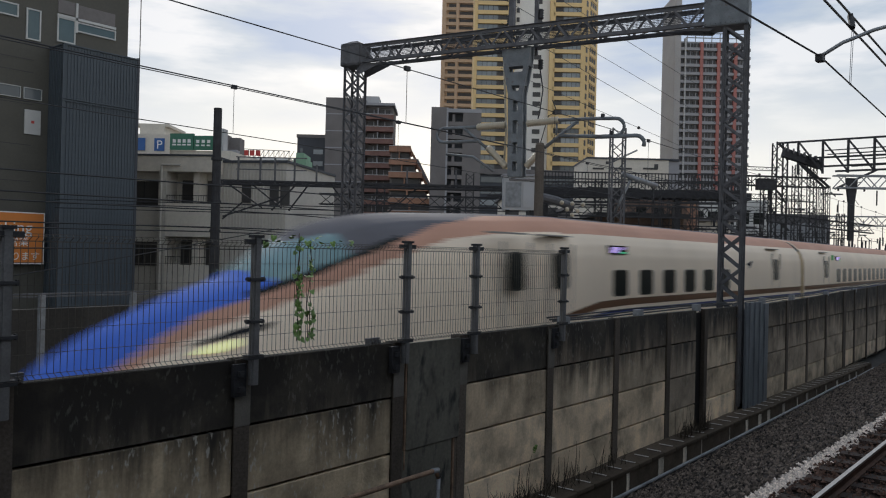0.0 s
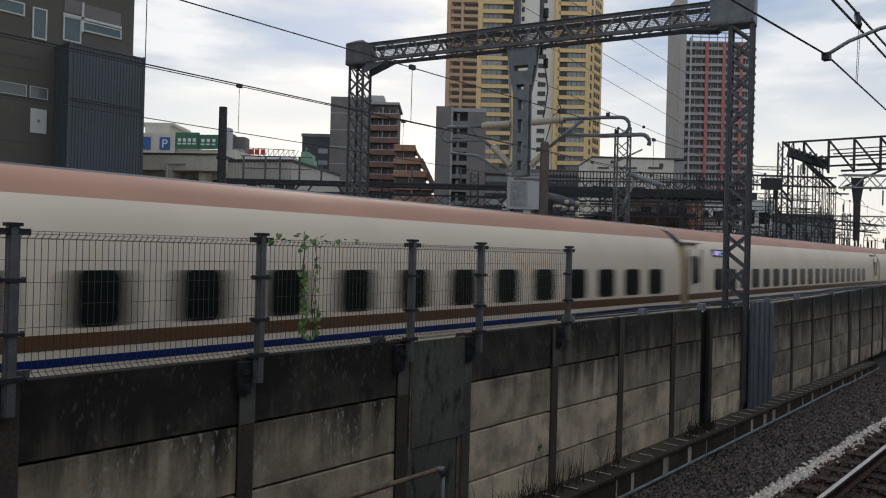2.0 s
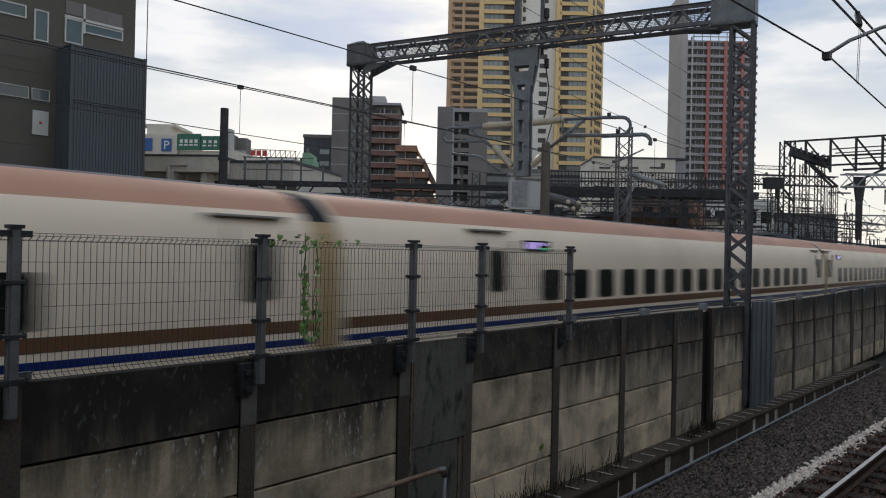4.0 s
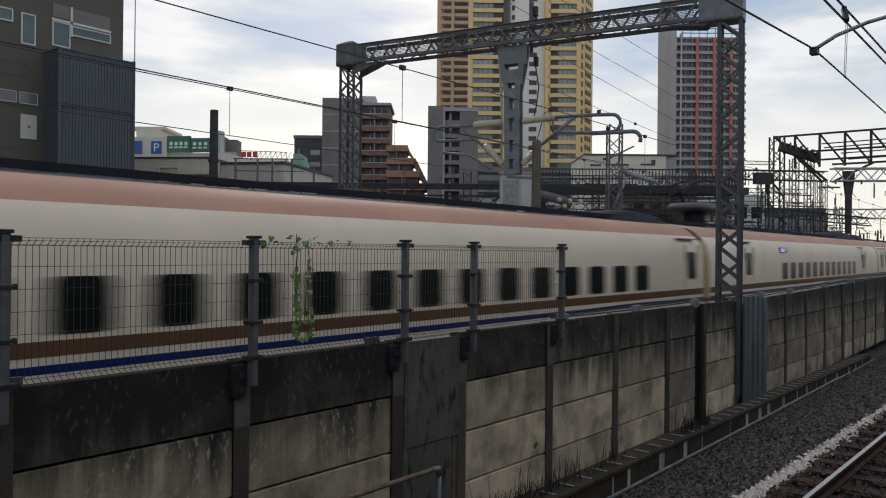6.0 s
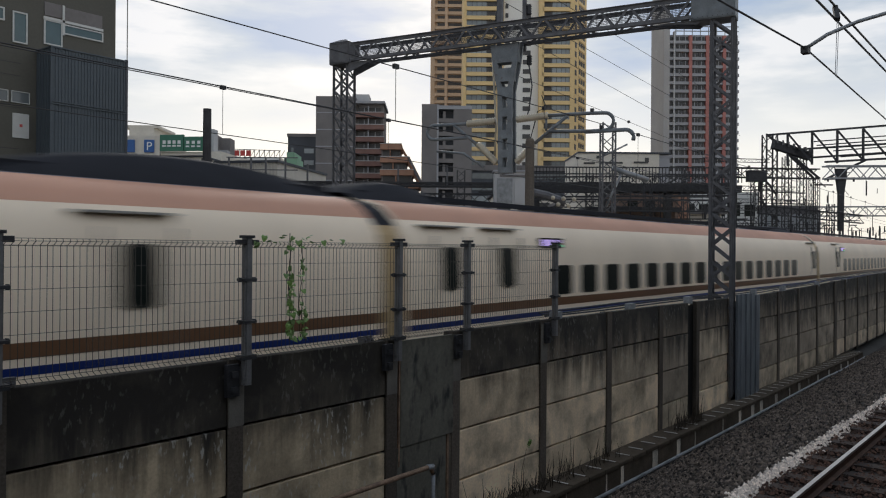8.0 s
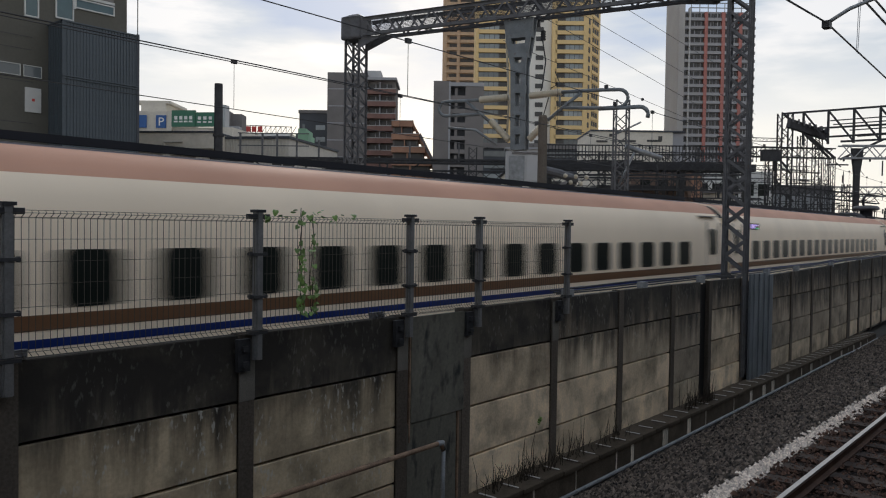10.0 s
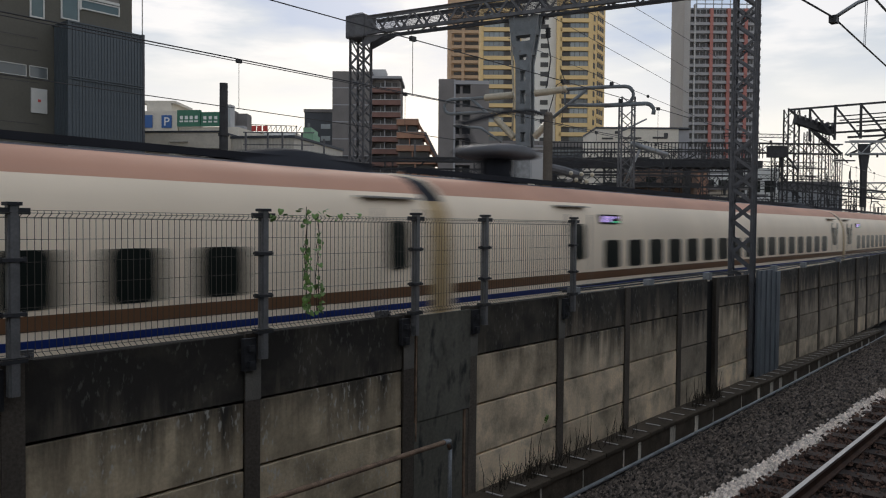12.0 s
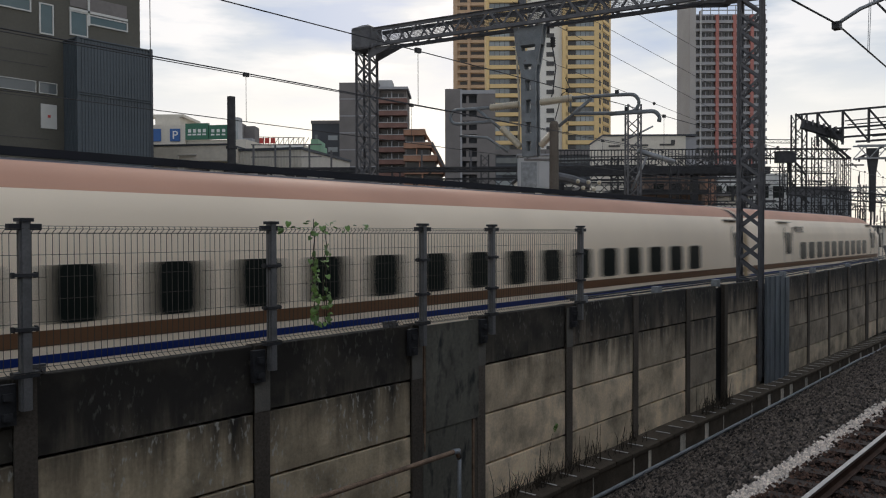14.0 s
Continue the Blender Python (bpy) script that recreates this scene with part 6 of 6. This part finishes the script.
for a, b in (((-9.0, 3.9), (-8.2, 4.6)), ((-8.9, 5.4), (-7.4, 4.4)), ((-7.9, 5.4), (-6.6, 4.4)), ((-6.0, 5.4), (-7.0, 4.3)), ((-5.5, 5.4), (-6.3, 4.3)), ((-4.6, 5.4), (-3.6, 4.2)), ((-2.4, 4.2), (-1.0, 5.4)), ((-9.0, 4.0), (-6.5, 4.9))):
    bm = bmesh.new()
    beam(bm, (a[0], 0, a[1]), (b[0], 0, b[1]), 0.06)
    part("strut", bm, M_STEEL_DARK, walkway)
for z in (4.55, 4.4, 4.2):
    bm = bmesh.new()
    beam(bm, (-16, 0.3, z), (4, 0.3, z - 0.05), 0.035)
    part("cable_tray", bm, M_STEEL_DARK, walkway)


def girder(x0, z0, x1, z1, d, depth, step, mat, name="lattice_girder", label="dark lattice steel girder over the railway yard", d1=None):
    bm = bmesh.new()
    lattice(bm, (x0, d, z0), (x1, d if d1 is None else d1, z1), depth * 0.7, depth, step, depth * 0.12, depth * 0.075)
    o = tagged(part(name, bm, mat), label, "girder")
    o.matrix_world = TOWN
    return o


def tower(x, d, z0, z1, w, mat, name="lattice_mast", label="dark lattice steel mast in the railway yard"):
    bm = bmesh.new()
    lattice(bm, (x, d, z0), (x, d, z1), w, w, w * 0.9, w * 0.12, w * 0.075)
    o = tagged(part(name, bm, mat), label, "mast")
    o.matrix_world = TOWN
    return o


def bars(rows, r, mat, name, label, category="steelwork"):
    t = thing(name, label, category, TOWN)
    for a, b in rows:
        bm = bmesh.new()
        beam(bm, a, b, r)
        part("bar", bm, mat, t)
    return t


girder(-6, 5.2, 4, 5.2, 38, 0.5, 0.6, M_STEEL_DARK)
girder(4, 6.2, 17.5, 6.4, 46, 0.7, 0.7, M_STEEL_DARK)
girder(6, 7.3, 19, 7.5, 52, 0.6, 0.7, M_STEEL_DARK)
girder(5, 5.2, 16, 5.2, 42, 0.6, 0.6, M_STEEL_DARK)
girder(2, 5.6, 9, 5.7, 36, 0.4, 0.5, M_STEEL_DARK)
girder(8, 4.5, 20, 4.6, 50, 0.5, 0.6, M_STEEL_DARK)
tower(7.52, 34, -0.6, 8.3, 0.55, M_STEEL, label="grey lattice mast with a bent pipe arm")
for x, d, z1, w in ((-3.2, 40, 6.2, 0.4), (1.2, 36, 6.4, 0.35), (9.5, 48, 7.4, 0.4), (12.0, 44, 6.8, 0.4), (14.2, 50, 7.6, 0.4), (16.5, 46, 7.2, 0.4), (18.0, 56, 8.5, 0.45), (20.0, 56, 8.0, 0.45), (4.0, 34, 5.6, 0.3)):
    tower(x, d, -0.6, z1, w, M_STEEL_DARK)
bridge = thing("yard_bridge", "dark steel footbridge with close bars across the yard", "bridge", TOWN @ pose(0, 47, 0))
part("deck", boxes((5.5, 0, 6.32, 18.5, 1.6, 6.45)), M_STEEL_DARK, bridge)
part("side_plate", boxes((5.5, -0.05, 6.35, 18.5, 0.0, 6.75)), M_STEEL_DARK, bridge)
for z in (7.35, 7.75):
    bm = bmesh.new()
    beam(bm, (5.5, 0, z), (18.5, 0, z + 0.05), 0.07)
    part("hand_bar", bm, M_STEEL_DARK, bridge)
for i in range(66):
    bm = bmesh.new()
    beam(bm, (5.5 + i * 0.2, 0, 6.9), (5.5 + i * 0.2, 0, 7.75), 0.045)
    part("baluster", bm, M_STEEL_DARK, bridge)
for x in (6.0, 10.0, 14.0, 18.0):
    part("pier", boxes((x, 0.3, -0.6, x + 0.35, 0.8, 6.32)), M_STEEL_DARK, bridge)
# brick and pale sheds under the girders
h = house("brick_shed", "brown brick equipment shed in the railway yard", 9.8, 50)
bpart(h, "wall", M_SHED_BROWN, (0, 0, -0.6, 5.6, 5, 5.3))
bpart(h, "roof_edge", M_STEEL_DARK, (-0.2, -0.3, 5.3, 5.9, 5, 5.55))
bpart(h, "window", M_DARK_OPEN, (4.2, -0.05, 3.6, 5.2, 0.1, 4.6))
h = house("pale_house", "small pale house with a grey roof beyond the yard", 18.0, 68)
bpart(h, "wall", M_WHITE_WALL, (0, 0, -0.6, 7.0, 6, 6.0))
bpart(h, "window", M_DARK_OPEN, (0.8, -0.05, 3.4, 2.0, 0.1, 4.6), (3.0, -0.05, 3.4, 4.2, 0.1, 4.6), (5.2, -0.05, 3.4, 6.2, 0.1, 4.6))
bpart(h, "roof", M_STUCCO, (-0.4, -0.5, 6.0, 7.4, 6.4, 6.3))
h = house("logo_building", "white flat-roofed building with a row of black emblem shapes", 12.8, 70)
bpart(h, "wall", M_WHITE_WALL, (0, 0, -0.6, 7.3, 7, 11.5))
bpart(h, "side_wall", M_GREY_TOWER, (7.3, 0.2, -0.6, 8.3, 6, 11.4))
bpart(h, "roof_edge", M_DARKBLD, (-0.05, -0.08, 11.45, 8.3, 7, 11.6))
for x, z, w, t in ((0.5, 10.5, 1.0, 0.16), (2.4, 10.55, 1.6, 0.16), (5.0, 10.6, 1.3, 0.16)):
    bpart(h, "emblem_bar", M_DARK_OPEN, (x, -0.06, z, x + w, 0.02, z + t))
bpart(h, "emblem_bar", M_DARK_OPEN, (6.0, -0.06, 10.7, 6.35, 0.02, 11.1))
bpart(h, "emblem_bar", M_DARK_OPEN, (1.65, -0.06, 11.0, 1.95, 0.02, 11.25))
# transformer cabinet and pipework in front of the yard
h = thing("equipment_cabinet", "pale grey equipment cabinet on a steel stand", "cabinet", TOWN @ pose(2.3, 30, 0))
bpart(h, "body", M_GREY_PALE, (0, 0, 4.45, 1.45, 0.7, 5.75))
bpart(h, "stand", M_STEEL_DARK, (0.1, 0.1, -0.6, 0.25, 0.25, 4.55), (1.05, 0.1, -0.6, 1.2, 0.25, 4.55))
bpart(h, "door_panel", M_STEEL_PALE, (0.08, -0.03, 4.55, 0.68, 0.02, 5.5))
bpart(h, "door_panel", M_GREY_PALE, (0.76, -0.03, 4.55, 1.37, 0.02, 5.5))
bpart(h, "vent_slot", M_STUCCO, (0.2, -0.03, 5.56, 1.2, 0.02, 5.64))
bpart(h, "roof_lip", M_GREY_TOWER, (-0.06, -0.08, 5.75, 1.51, 0.76, 5.82))
h = thing("bent_pipe", "grey bent cable pipe on the lattice mast", "pipe", TOWN @ pose(0, 34, -0.847) @ Matrix.Diagonal((1.308, 1.308, 1.308, 1)))
for pts, r in (([(5.6, 0, 5.9), (6.4, 0, 6.3)], 0.03), ([(5.9, 0, 5.5), (7.1, 0, 5.12)], 0.085), ([(6.2, 0, 5.3), (5.7, 0, 4.2)], 0.04)):
    bm = bmesh.new()
    tube(bm, pts, r, 10)
    part("pipe", bm, M_STEEL_PALE, h, smooth=True)
h = thing("insulator_stack", "pale porcelain insulators on dark transformer pipes", "insulators", TOWN @ pose(0, 30, 0))
bm = bmesh.new()
tube(bm, [(3.6, 0, 5.0), (4.3, 0, 4.85), (5.0, 0, 4.6)], 0.17, 10)
part("tank_pipe", bm, M_STEEL, h)
bm = bmesh.new()
tube(bm, [(3.7, 0, 3.85), (4.6, 0, 3.8)], 0.15, 10)
part("tank_pipe", bm, M_STEEL, h)
for x, z in ((4.5, 4.75), (4.9, 4.72), (5.3, 4.7), (4.7, 4.5), (5.1, 4.45), (4.9, 4.3), (4.3, 3.85), (4.7, 3.8)):
    bm = bmesh.new()
    bmesh.ops.create_uvsphere(bm, u_segments=10, v_segments=6, radius=0.085)
    bmesh.ops.translate(bm, vec=(x, -0.3, z), verts=bm.verts[:])
    part("insulator_cap", bm, M_INSUL, h, smooth=True)
# many thin conductors across the yard
cl = random.Random(9)
bm = bmesh.new()
for i in range(90):
    x0 = cl.uniform(-4, 19)
    L, d = cl.uniform(1.5, 7), cl.uniform(33, 56)
    zt = (7.6 if x0 > 5 else 5.6) * d / 48
    z = cl.uniform(3.2, max(3.6, zt))
    d = max(d, (19.5 + 0.772 * (x0 + L)) / 0.636)
    a = Vector((x0, d, z))
    if cl.random() < 0.45:
        b = a + Vector((L, cl.uniform(0, 2), cl.uniform(-0.15, 0.15)))
    elif cl.random() < 0.5:
        b = a + Vector((L * 0.35, 0, cl.uniform(-1.6, 1.6)))
    else:
        b = a + Vector((0, 0, -cl.uniform(0.8, 2.5)))
    beam(bm, a, b, cl.choice((0.03, 0.04, 0.06, 0.1)))
o = tagged(part("yard_conductors", bm, M_STEEL_DARK), "tangle of dark conductors and bars over the yard", "conductors", kind="stuff")
o.matrix_world = TOWN

# ---- far steel frames on the right of the yard ----
M_DEPOT_WHITE = surface("white_depot_render", (0.55, 0.55, 0.53), 0.9, vary=0.12, scale=1, grain=8, streak=0.3)
M_DEPOT = surface("grey_depot_render", (0.25, 0.26, 0.27), 0.9, vary=0.15, scale=0.6, grain=8)
frame_rows = []
for x0, x1, d0, d1, z0, z1 in ((29.9, 44, 70, 62, 13.25, 13.6), (31.5, 44, 72, 64, 12.1, 12.2), (33, 44, 70, 62, 11.2, 11.3), (33.0, 44, 66, 60, 10.4, 10.6)):
    frame_rows.append(((x0, d0, z0), (x1, d1, z1)))
for k in range(7):
    x, d = 31.3 + k * 1.7, 69.2 - k
    frame_rows.append(((x, d, 13.3), (x, d, 10.4 + 0.02 * k)))
    frame_rows.append(((x, d, 13.3), (x + 1.7, d - 1, 10.6)))
frame_rows += [((29.9, 70, 13.2), (35.5, 72, 9.6)), ((30.6, 70, 12.6), (35.0, 72, 9.6)), ((35.5, 64, 10.4), (33.0, 66, 8.9))]
bars(frame_rows, 0.16, M_STEEL_DARK, "overhead_portal", "dark open steel portal high over the yard")
rail_rows = [((x0, d0, 13.3 - dz), (44, 62, 13.62 - dz)) for x0, d0, dz in ((33.2, 68.3, 0.85), (33.4, 68.2, 1.2), (34.5, 67.5, 1.75), (35.0, 67.2, 2.3))]
bars(rail_rows, 0.09, M_STEEL_DARK, "overhead_bus_bars", "thin dark parallel bus bars hung under the portal")
for x, d, z1, w in ((28.86, 70, 9.3, 0.7), (30.04, 70, 13.3, 0.95), (31.6, 70, 11.3, 0.6), (32.95, 70, 11.6, 0.6), (33.8, 70, 9.4, 0.35), (34.3, 70, 9.5, 0.4), (36.6, 72, 7.2, 0.5), (26.9, 72, 10.6, 0.5), (61.7, 104, 12.5, 0.85)):
    tower(x, d, -0.6, z1, w, M_STEEL_DARK)
for x0, x1, z, d, depth in ((24.5, 34.6, 9.8, 70.3, 0.85), (26.5, 34.6, 7.3, 71, 0.35), (25.5, 34.8, 6.65, 72, 0.3), (25.0, 36.5, 5.1, 72, 0.4), (24.0, 30.0, 10.9, 70, 0.3), (24.5, 33.5, 8.6, 72.5, 0.4)):
    girder(x0, z + 0.1, x1, z, d, depth, depth * 1.1, M_STEEL_DARK)
girder(30, 8.9, 44, 9.05, 60, 0.95, 0.9, M_STEEL_PALE, label="pale grey lattice girder over far tracks")
girder(36, 6.7, 52, 6.9, 76, 0.9, 0.9, M_STEEL_PALE, label="pale grey lattice girder over far tracks")
girder(25, 6.0, 33, 5.3, 60, 0.6, 0.6, M_STEEL_DARK)
beamdeck = thing("slanting_beam", "dark solid slanting beam with clamps over the yard", "beam", TOWN)
bm = bmesh.new()
beam(bm, (29.9, 69, 12.3), (33.4, 69.5, 11.3), 0.5, 0.75)
part("web", bm, M_STEEL_DARK, beamdeck)
for k in range(7):
    x = 30.2 + 0.5 * k
    part("clamp", boxes((x - 0.06, 68.7, 12.45 - 0.143 * k - 0.1, x + 0.06, 68.75 + 0.07 * k, 12.75 - 0.143 * k)), M_STEEL, beamdeck)
# feeder wires running down to the far yard
for x0, z0, x1, z1 in ((7.24, 14.95, 26.23, 16.11), (5.54, 14.29, 26.27, 13.77), (5.55, 13.02, 26.31, 11.68), (5.58, 11.11, 26.33, 10.68)):
    a, b = Vector((x0, 40, z0)), Vector((x1, 70, z1))
    pts = [a + (b - a) * k for k in (-0.15, 0.0, 0.5, 1.0, 1.12)]
    wire("feeder_wire", pts, 0.014, "thin black feeder wire running to the far yard").matrix_world = TOWN
bm = bmesh.new()
bmesh.ops.create_icosphere(bm, subdivisions=2, radius=0.10)
part("wire_weight", bm, M_STEEL_DARK).matrix_world = TOWN @ pose(12.3, 49.7, 10.97)
tagged(bpy.data.objects["wire_weight"], "small black round weight on a feeder wire", "weight")
# low sheds behind the yard
hs = thing("brown_shed", "low brown brick shed behind the lineside cables", "shed", TOWN @ pose(14.6, 62, -0.6))
part("wall", boxes((0, 0, 0, 4.75, 5, 8.0)), M_SHED_BROWN, hs)
part("roof", boxes((-0.15, -0.15, 8.0, 4.9, 5.15, 8.15)), M_STEEL_DARK, hs)
for k in range(3):
    part("window", boxes((0.7 + 1.4 * k, -0.03, 6.3, 1.5 + 1.4 * k, 0.02, 7.3)), M_GLASS_DARK, hs)
hs = thing("orange_cabin", "small orange-brown cabin beside the brick shed", "cabin", TOWN @ pose(19.5, 62.5, -0.6))
part("wall", boxes((0, 0, 0, 0.85, 2, 7.85)), M_ORANGE_BRICK, hs)
part("roof", boxes((-0.08, -0.08, 7.85, 0.93, 2.1, 7.95)), M_STEEL_DARK, hs)
hs = thing("white_depot", "white low depot building with dark windows behind the yard", "building", TOWN @ pose(31.0, 100, -0.6))
part("wall", boxes((0, 0, 0, 10.5, 8, 11.0)), M_DEPOT_WHITE, hs)
for k in range(5):
    part("window", boxes((0.9 + 1.95 * k, -0.04, 7.9, 2.3 + 1.95 * k, 0.02, 9.4)), M_GLASS_DARK, hs)
    part("window", boxes((0.9 + 1.95 * k, -0.04, 4.3, 2.3 + 1.95 * k, 0.02, 5.8)), M_GLASS_DARK, hs)
hs = thing("grey_depot", "long grey depot building far beyond the yard", "building", TOWN @ pose(45.5, 112, -0.6))
part("wall", boxes((0, 0, 0, 10.0, 8, 9.0)), M_DEPOT, hs)
part("roof", boxes((-0.2, -0.2, 9.0, 10.2, 8.2, 9.25)), M_STEEL_PALE, hs)
# an equipment deck with pale boxes and posts on it
deck = thing("equipment_deck", "dark steel equipment deck with a railing in the yard", "deck", TOWN @ pose(32.0, 70.6, 0))
part("platform", boxes((-2.6, -0.6, 6.2, 2.5, 0.6, 6.95)), M_STEEL, deck)
for k in range(7):
    part("stanchion", boxes((-2.5 + 0.75 * k, -0.6, 6.95, -2.43 + 0.75 * k, -0.53, 7.5)), M_STEEL_DARK, deck)
cab = thing("relay_cabinet", "blue-grey relay cabinet hung on the yard girder", "cabinet", TOWN @ pose(28.4, 69, 0.35))
part("body", boxes((-0.75, -0.4, 8.6, 0.75, 0.4, 9.5)), M_STEEL_DARK, cab)
part("roof", boxes((-0.8, -0.45, 9.5, 0.8, 0.45, 9.58)), M_STEEL_DARK, cab)
pst = thing("tapered_post", "dark tapered post hanging from the pale girder", "post", TOWN @ pose(31.28, 60, 0))
bm = bmesh.new()
levels = [(0.42, 9.2), (0.36, 8.4), (0.22, 7.4), (0.2, 7.3), (0.18, 4.4)]
loops = [[bm.verts.new((sx * w, sy * 0.16, z)) for sx, sy in ((-1, -1), (1, -1), (1, 1), (-1, 1))] for w, z in levels]
for p, q in zip(loops, loops[1:]):
    for j in range(4):
        bm.faces.new((p[j], p[(j + 1) % 4], q[(j + 1) % 4], q[j]))
bm.faces.new(loops[0])
bm.faces.new(loops[-1][::-1])
part("body", bm, M_STEEL_DARK, pst)
bm = bmesh.new()
for sx in (-1, 1):
    beam(bm, (sx * 0.4, 0, 8.5), (sx * 1.0, 0, 8.5), 0.08)
    beam(bm, (sx * 1.0, 0, 8.55), (sx * 1.0, 0, 8.2), 0.1)
part("cross_arm", bm, M_STEEL_DARK, pst)
cl = random.Random(21)
bm = bmesh.new()
for i in range(400):
    x = cl.uniform(21, 37.5) if cl.random() < 0.72 else cl.uniform(36, 47)
    low = cl.random() < 0.6
    a = Vector((x, cl.uniform(60, 78), cl.uniform(3.3, 5.0) if low else cl.uniform(4.8, 9.2 if x < 36.5 else 5.0)))
    aside = 0.636 * a.y - 0.772 * (a.x + 5)
    if aside < 18.5:  # keep clear of the tracks: set it further back
        k = min(2.6, 18.5 / max(aside, 6.0))
        a = Vector((a.x * k, a.y * k, 2.75 + (a.z - 2.75) * k))
        if 0.636 * a.y - 0.772 * (a.x + 5) < 17:
            continue
    kind = cl.random() if x < 36.5 else 0.5
    if kind < 0.28:
        go = Vector((cl.uniform(0.8, 3.0), 0, cl.uniform(-0.12, 0.05)))
    elif kind < 0.75:
        go = Vector((cl.uniform(-0.05, 0.05), 0, cl.uniform(-2.8, -0.8)))
    else:
        go = Vector((cl.choice((-1, 1)) * cl.uniform(0.4, 1.0), 0, cl.uniform(-1.1, -0.5)))
    beam(bm, a, a + go, cl.choice((0.05, 0.06, 0.08, 0.11, 0.16)))
o = tagged(part("yard_steelwork", bm, M_STEEL_DARK), "thicket of dark masts and bars in the far yard", "steelwork", kind="stuff")
o.matrix_world = TOWN
# low roofs of the far town, to close the distance
cl = random.Random(4)
for i in range(26):
    x = -60 + i * 11 + cl.uniform(-3, 3)
    d = cl.uniform(120, 165) if x < 0 or x > 70 else cl.uniform(95, 125)
    hgt = cl.uniform(7, 11) if x < 55 else cl.uniform(3.5, 5.0)
    if 0.636 * d - 0.772 * (x + 12) < 25:
        continue
    hb = house("town_house", "plain grey town house in the far distance", x, d)
    w = cl.uniform(7, 12)
    bpart(hb, "wall", cl.choice((M_GREY_TOWER, M_WHITE_WALL, M_STUCCO, M_DARKBLD)), (0, 0, -0.6, w, 9, hgt))
    bpart(hb, "roof", cl.choice((M_STUCCO, M_DARKBLD)), (-0.4, -0.4, hgt, w + 0.4, 9.4, hgt + 0.4))
    for k in range(4):
        for z in (hgt - 2.4, hgt - 5.2):
            bpart(hb, "window", M_DARK_OPEN, (0.8 + k * w / 4, -0.1, z, 0.8 + k * w / 4 + w / 7, 0.1, z + 1.4))


# ---- what moves ----
def motions():
    for n, c in enumerate(CARS):
        rows = []
        for i in range(29):
            t = i * 0.5
            s = 29.372 - 18.069 * t - 0.0256 * t * t + 25.0 * (n - 1) + 12.5
            rows.append((t, on_line(s, TRAIN_Y)))
        walk(c, rows)


motions()
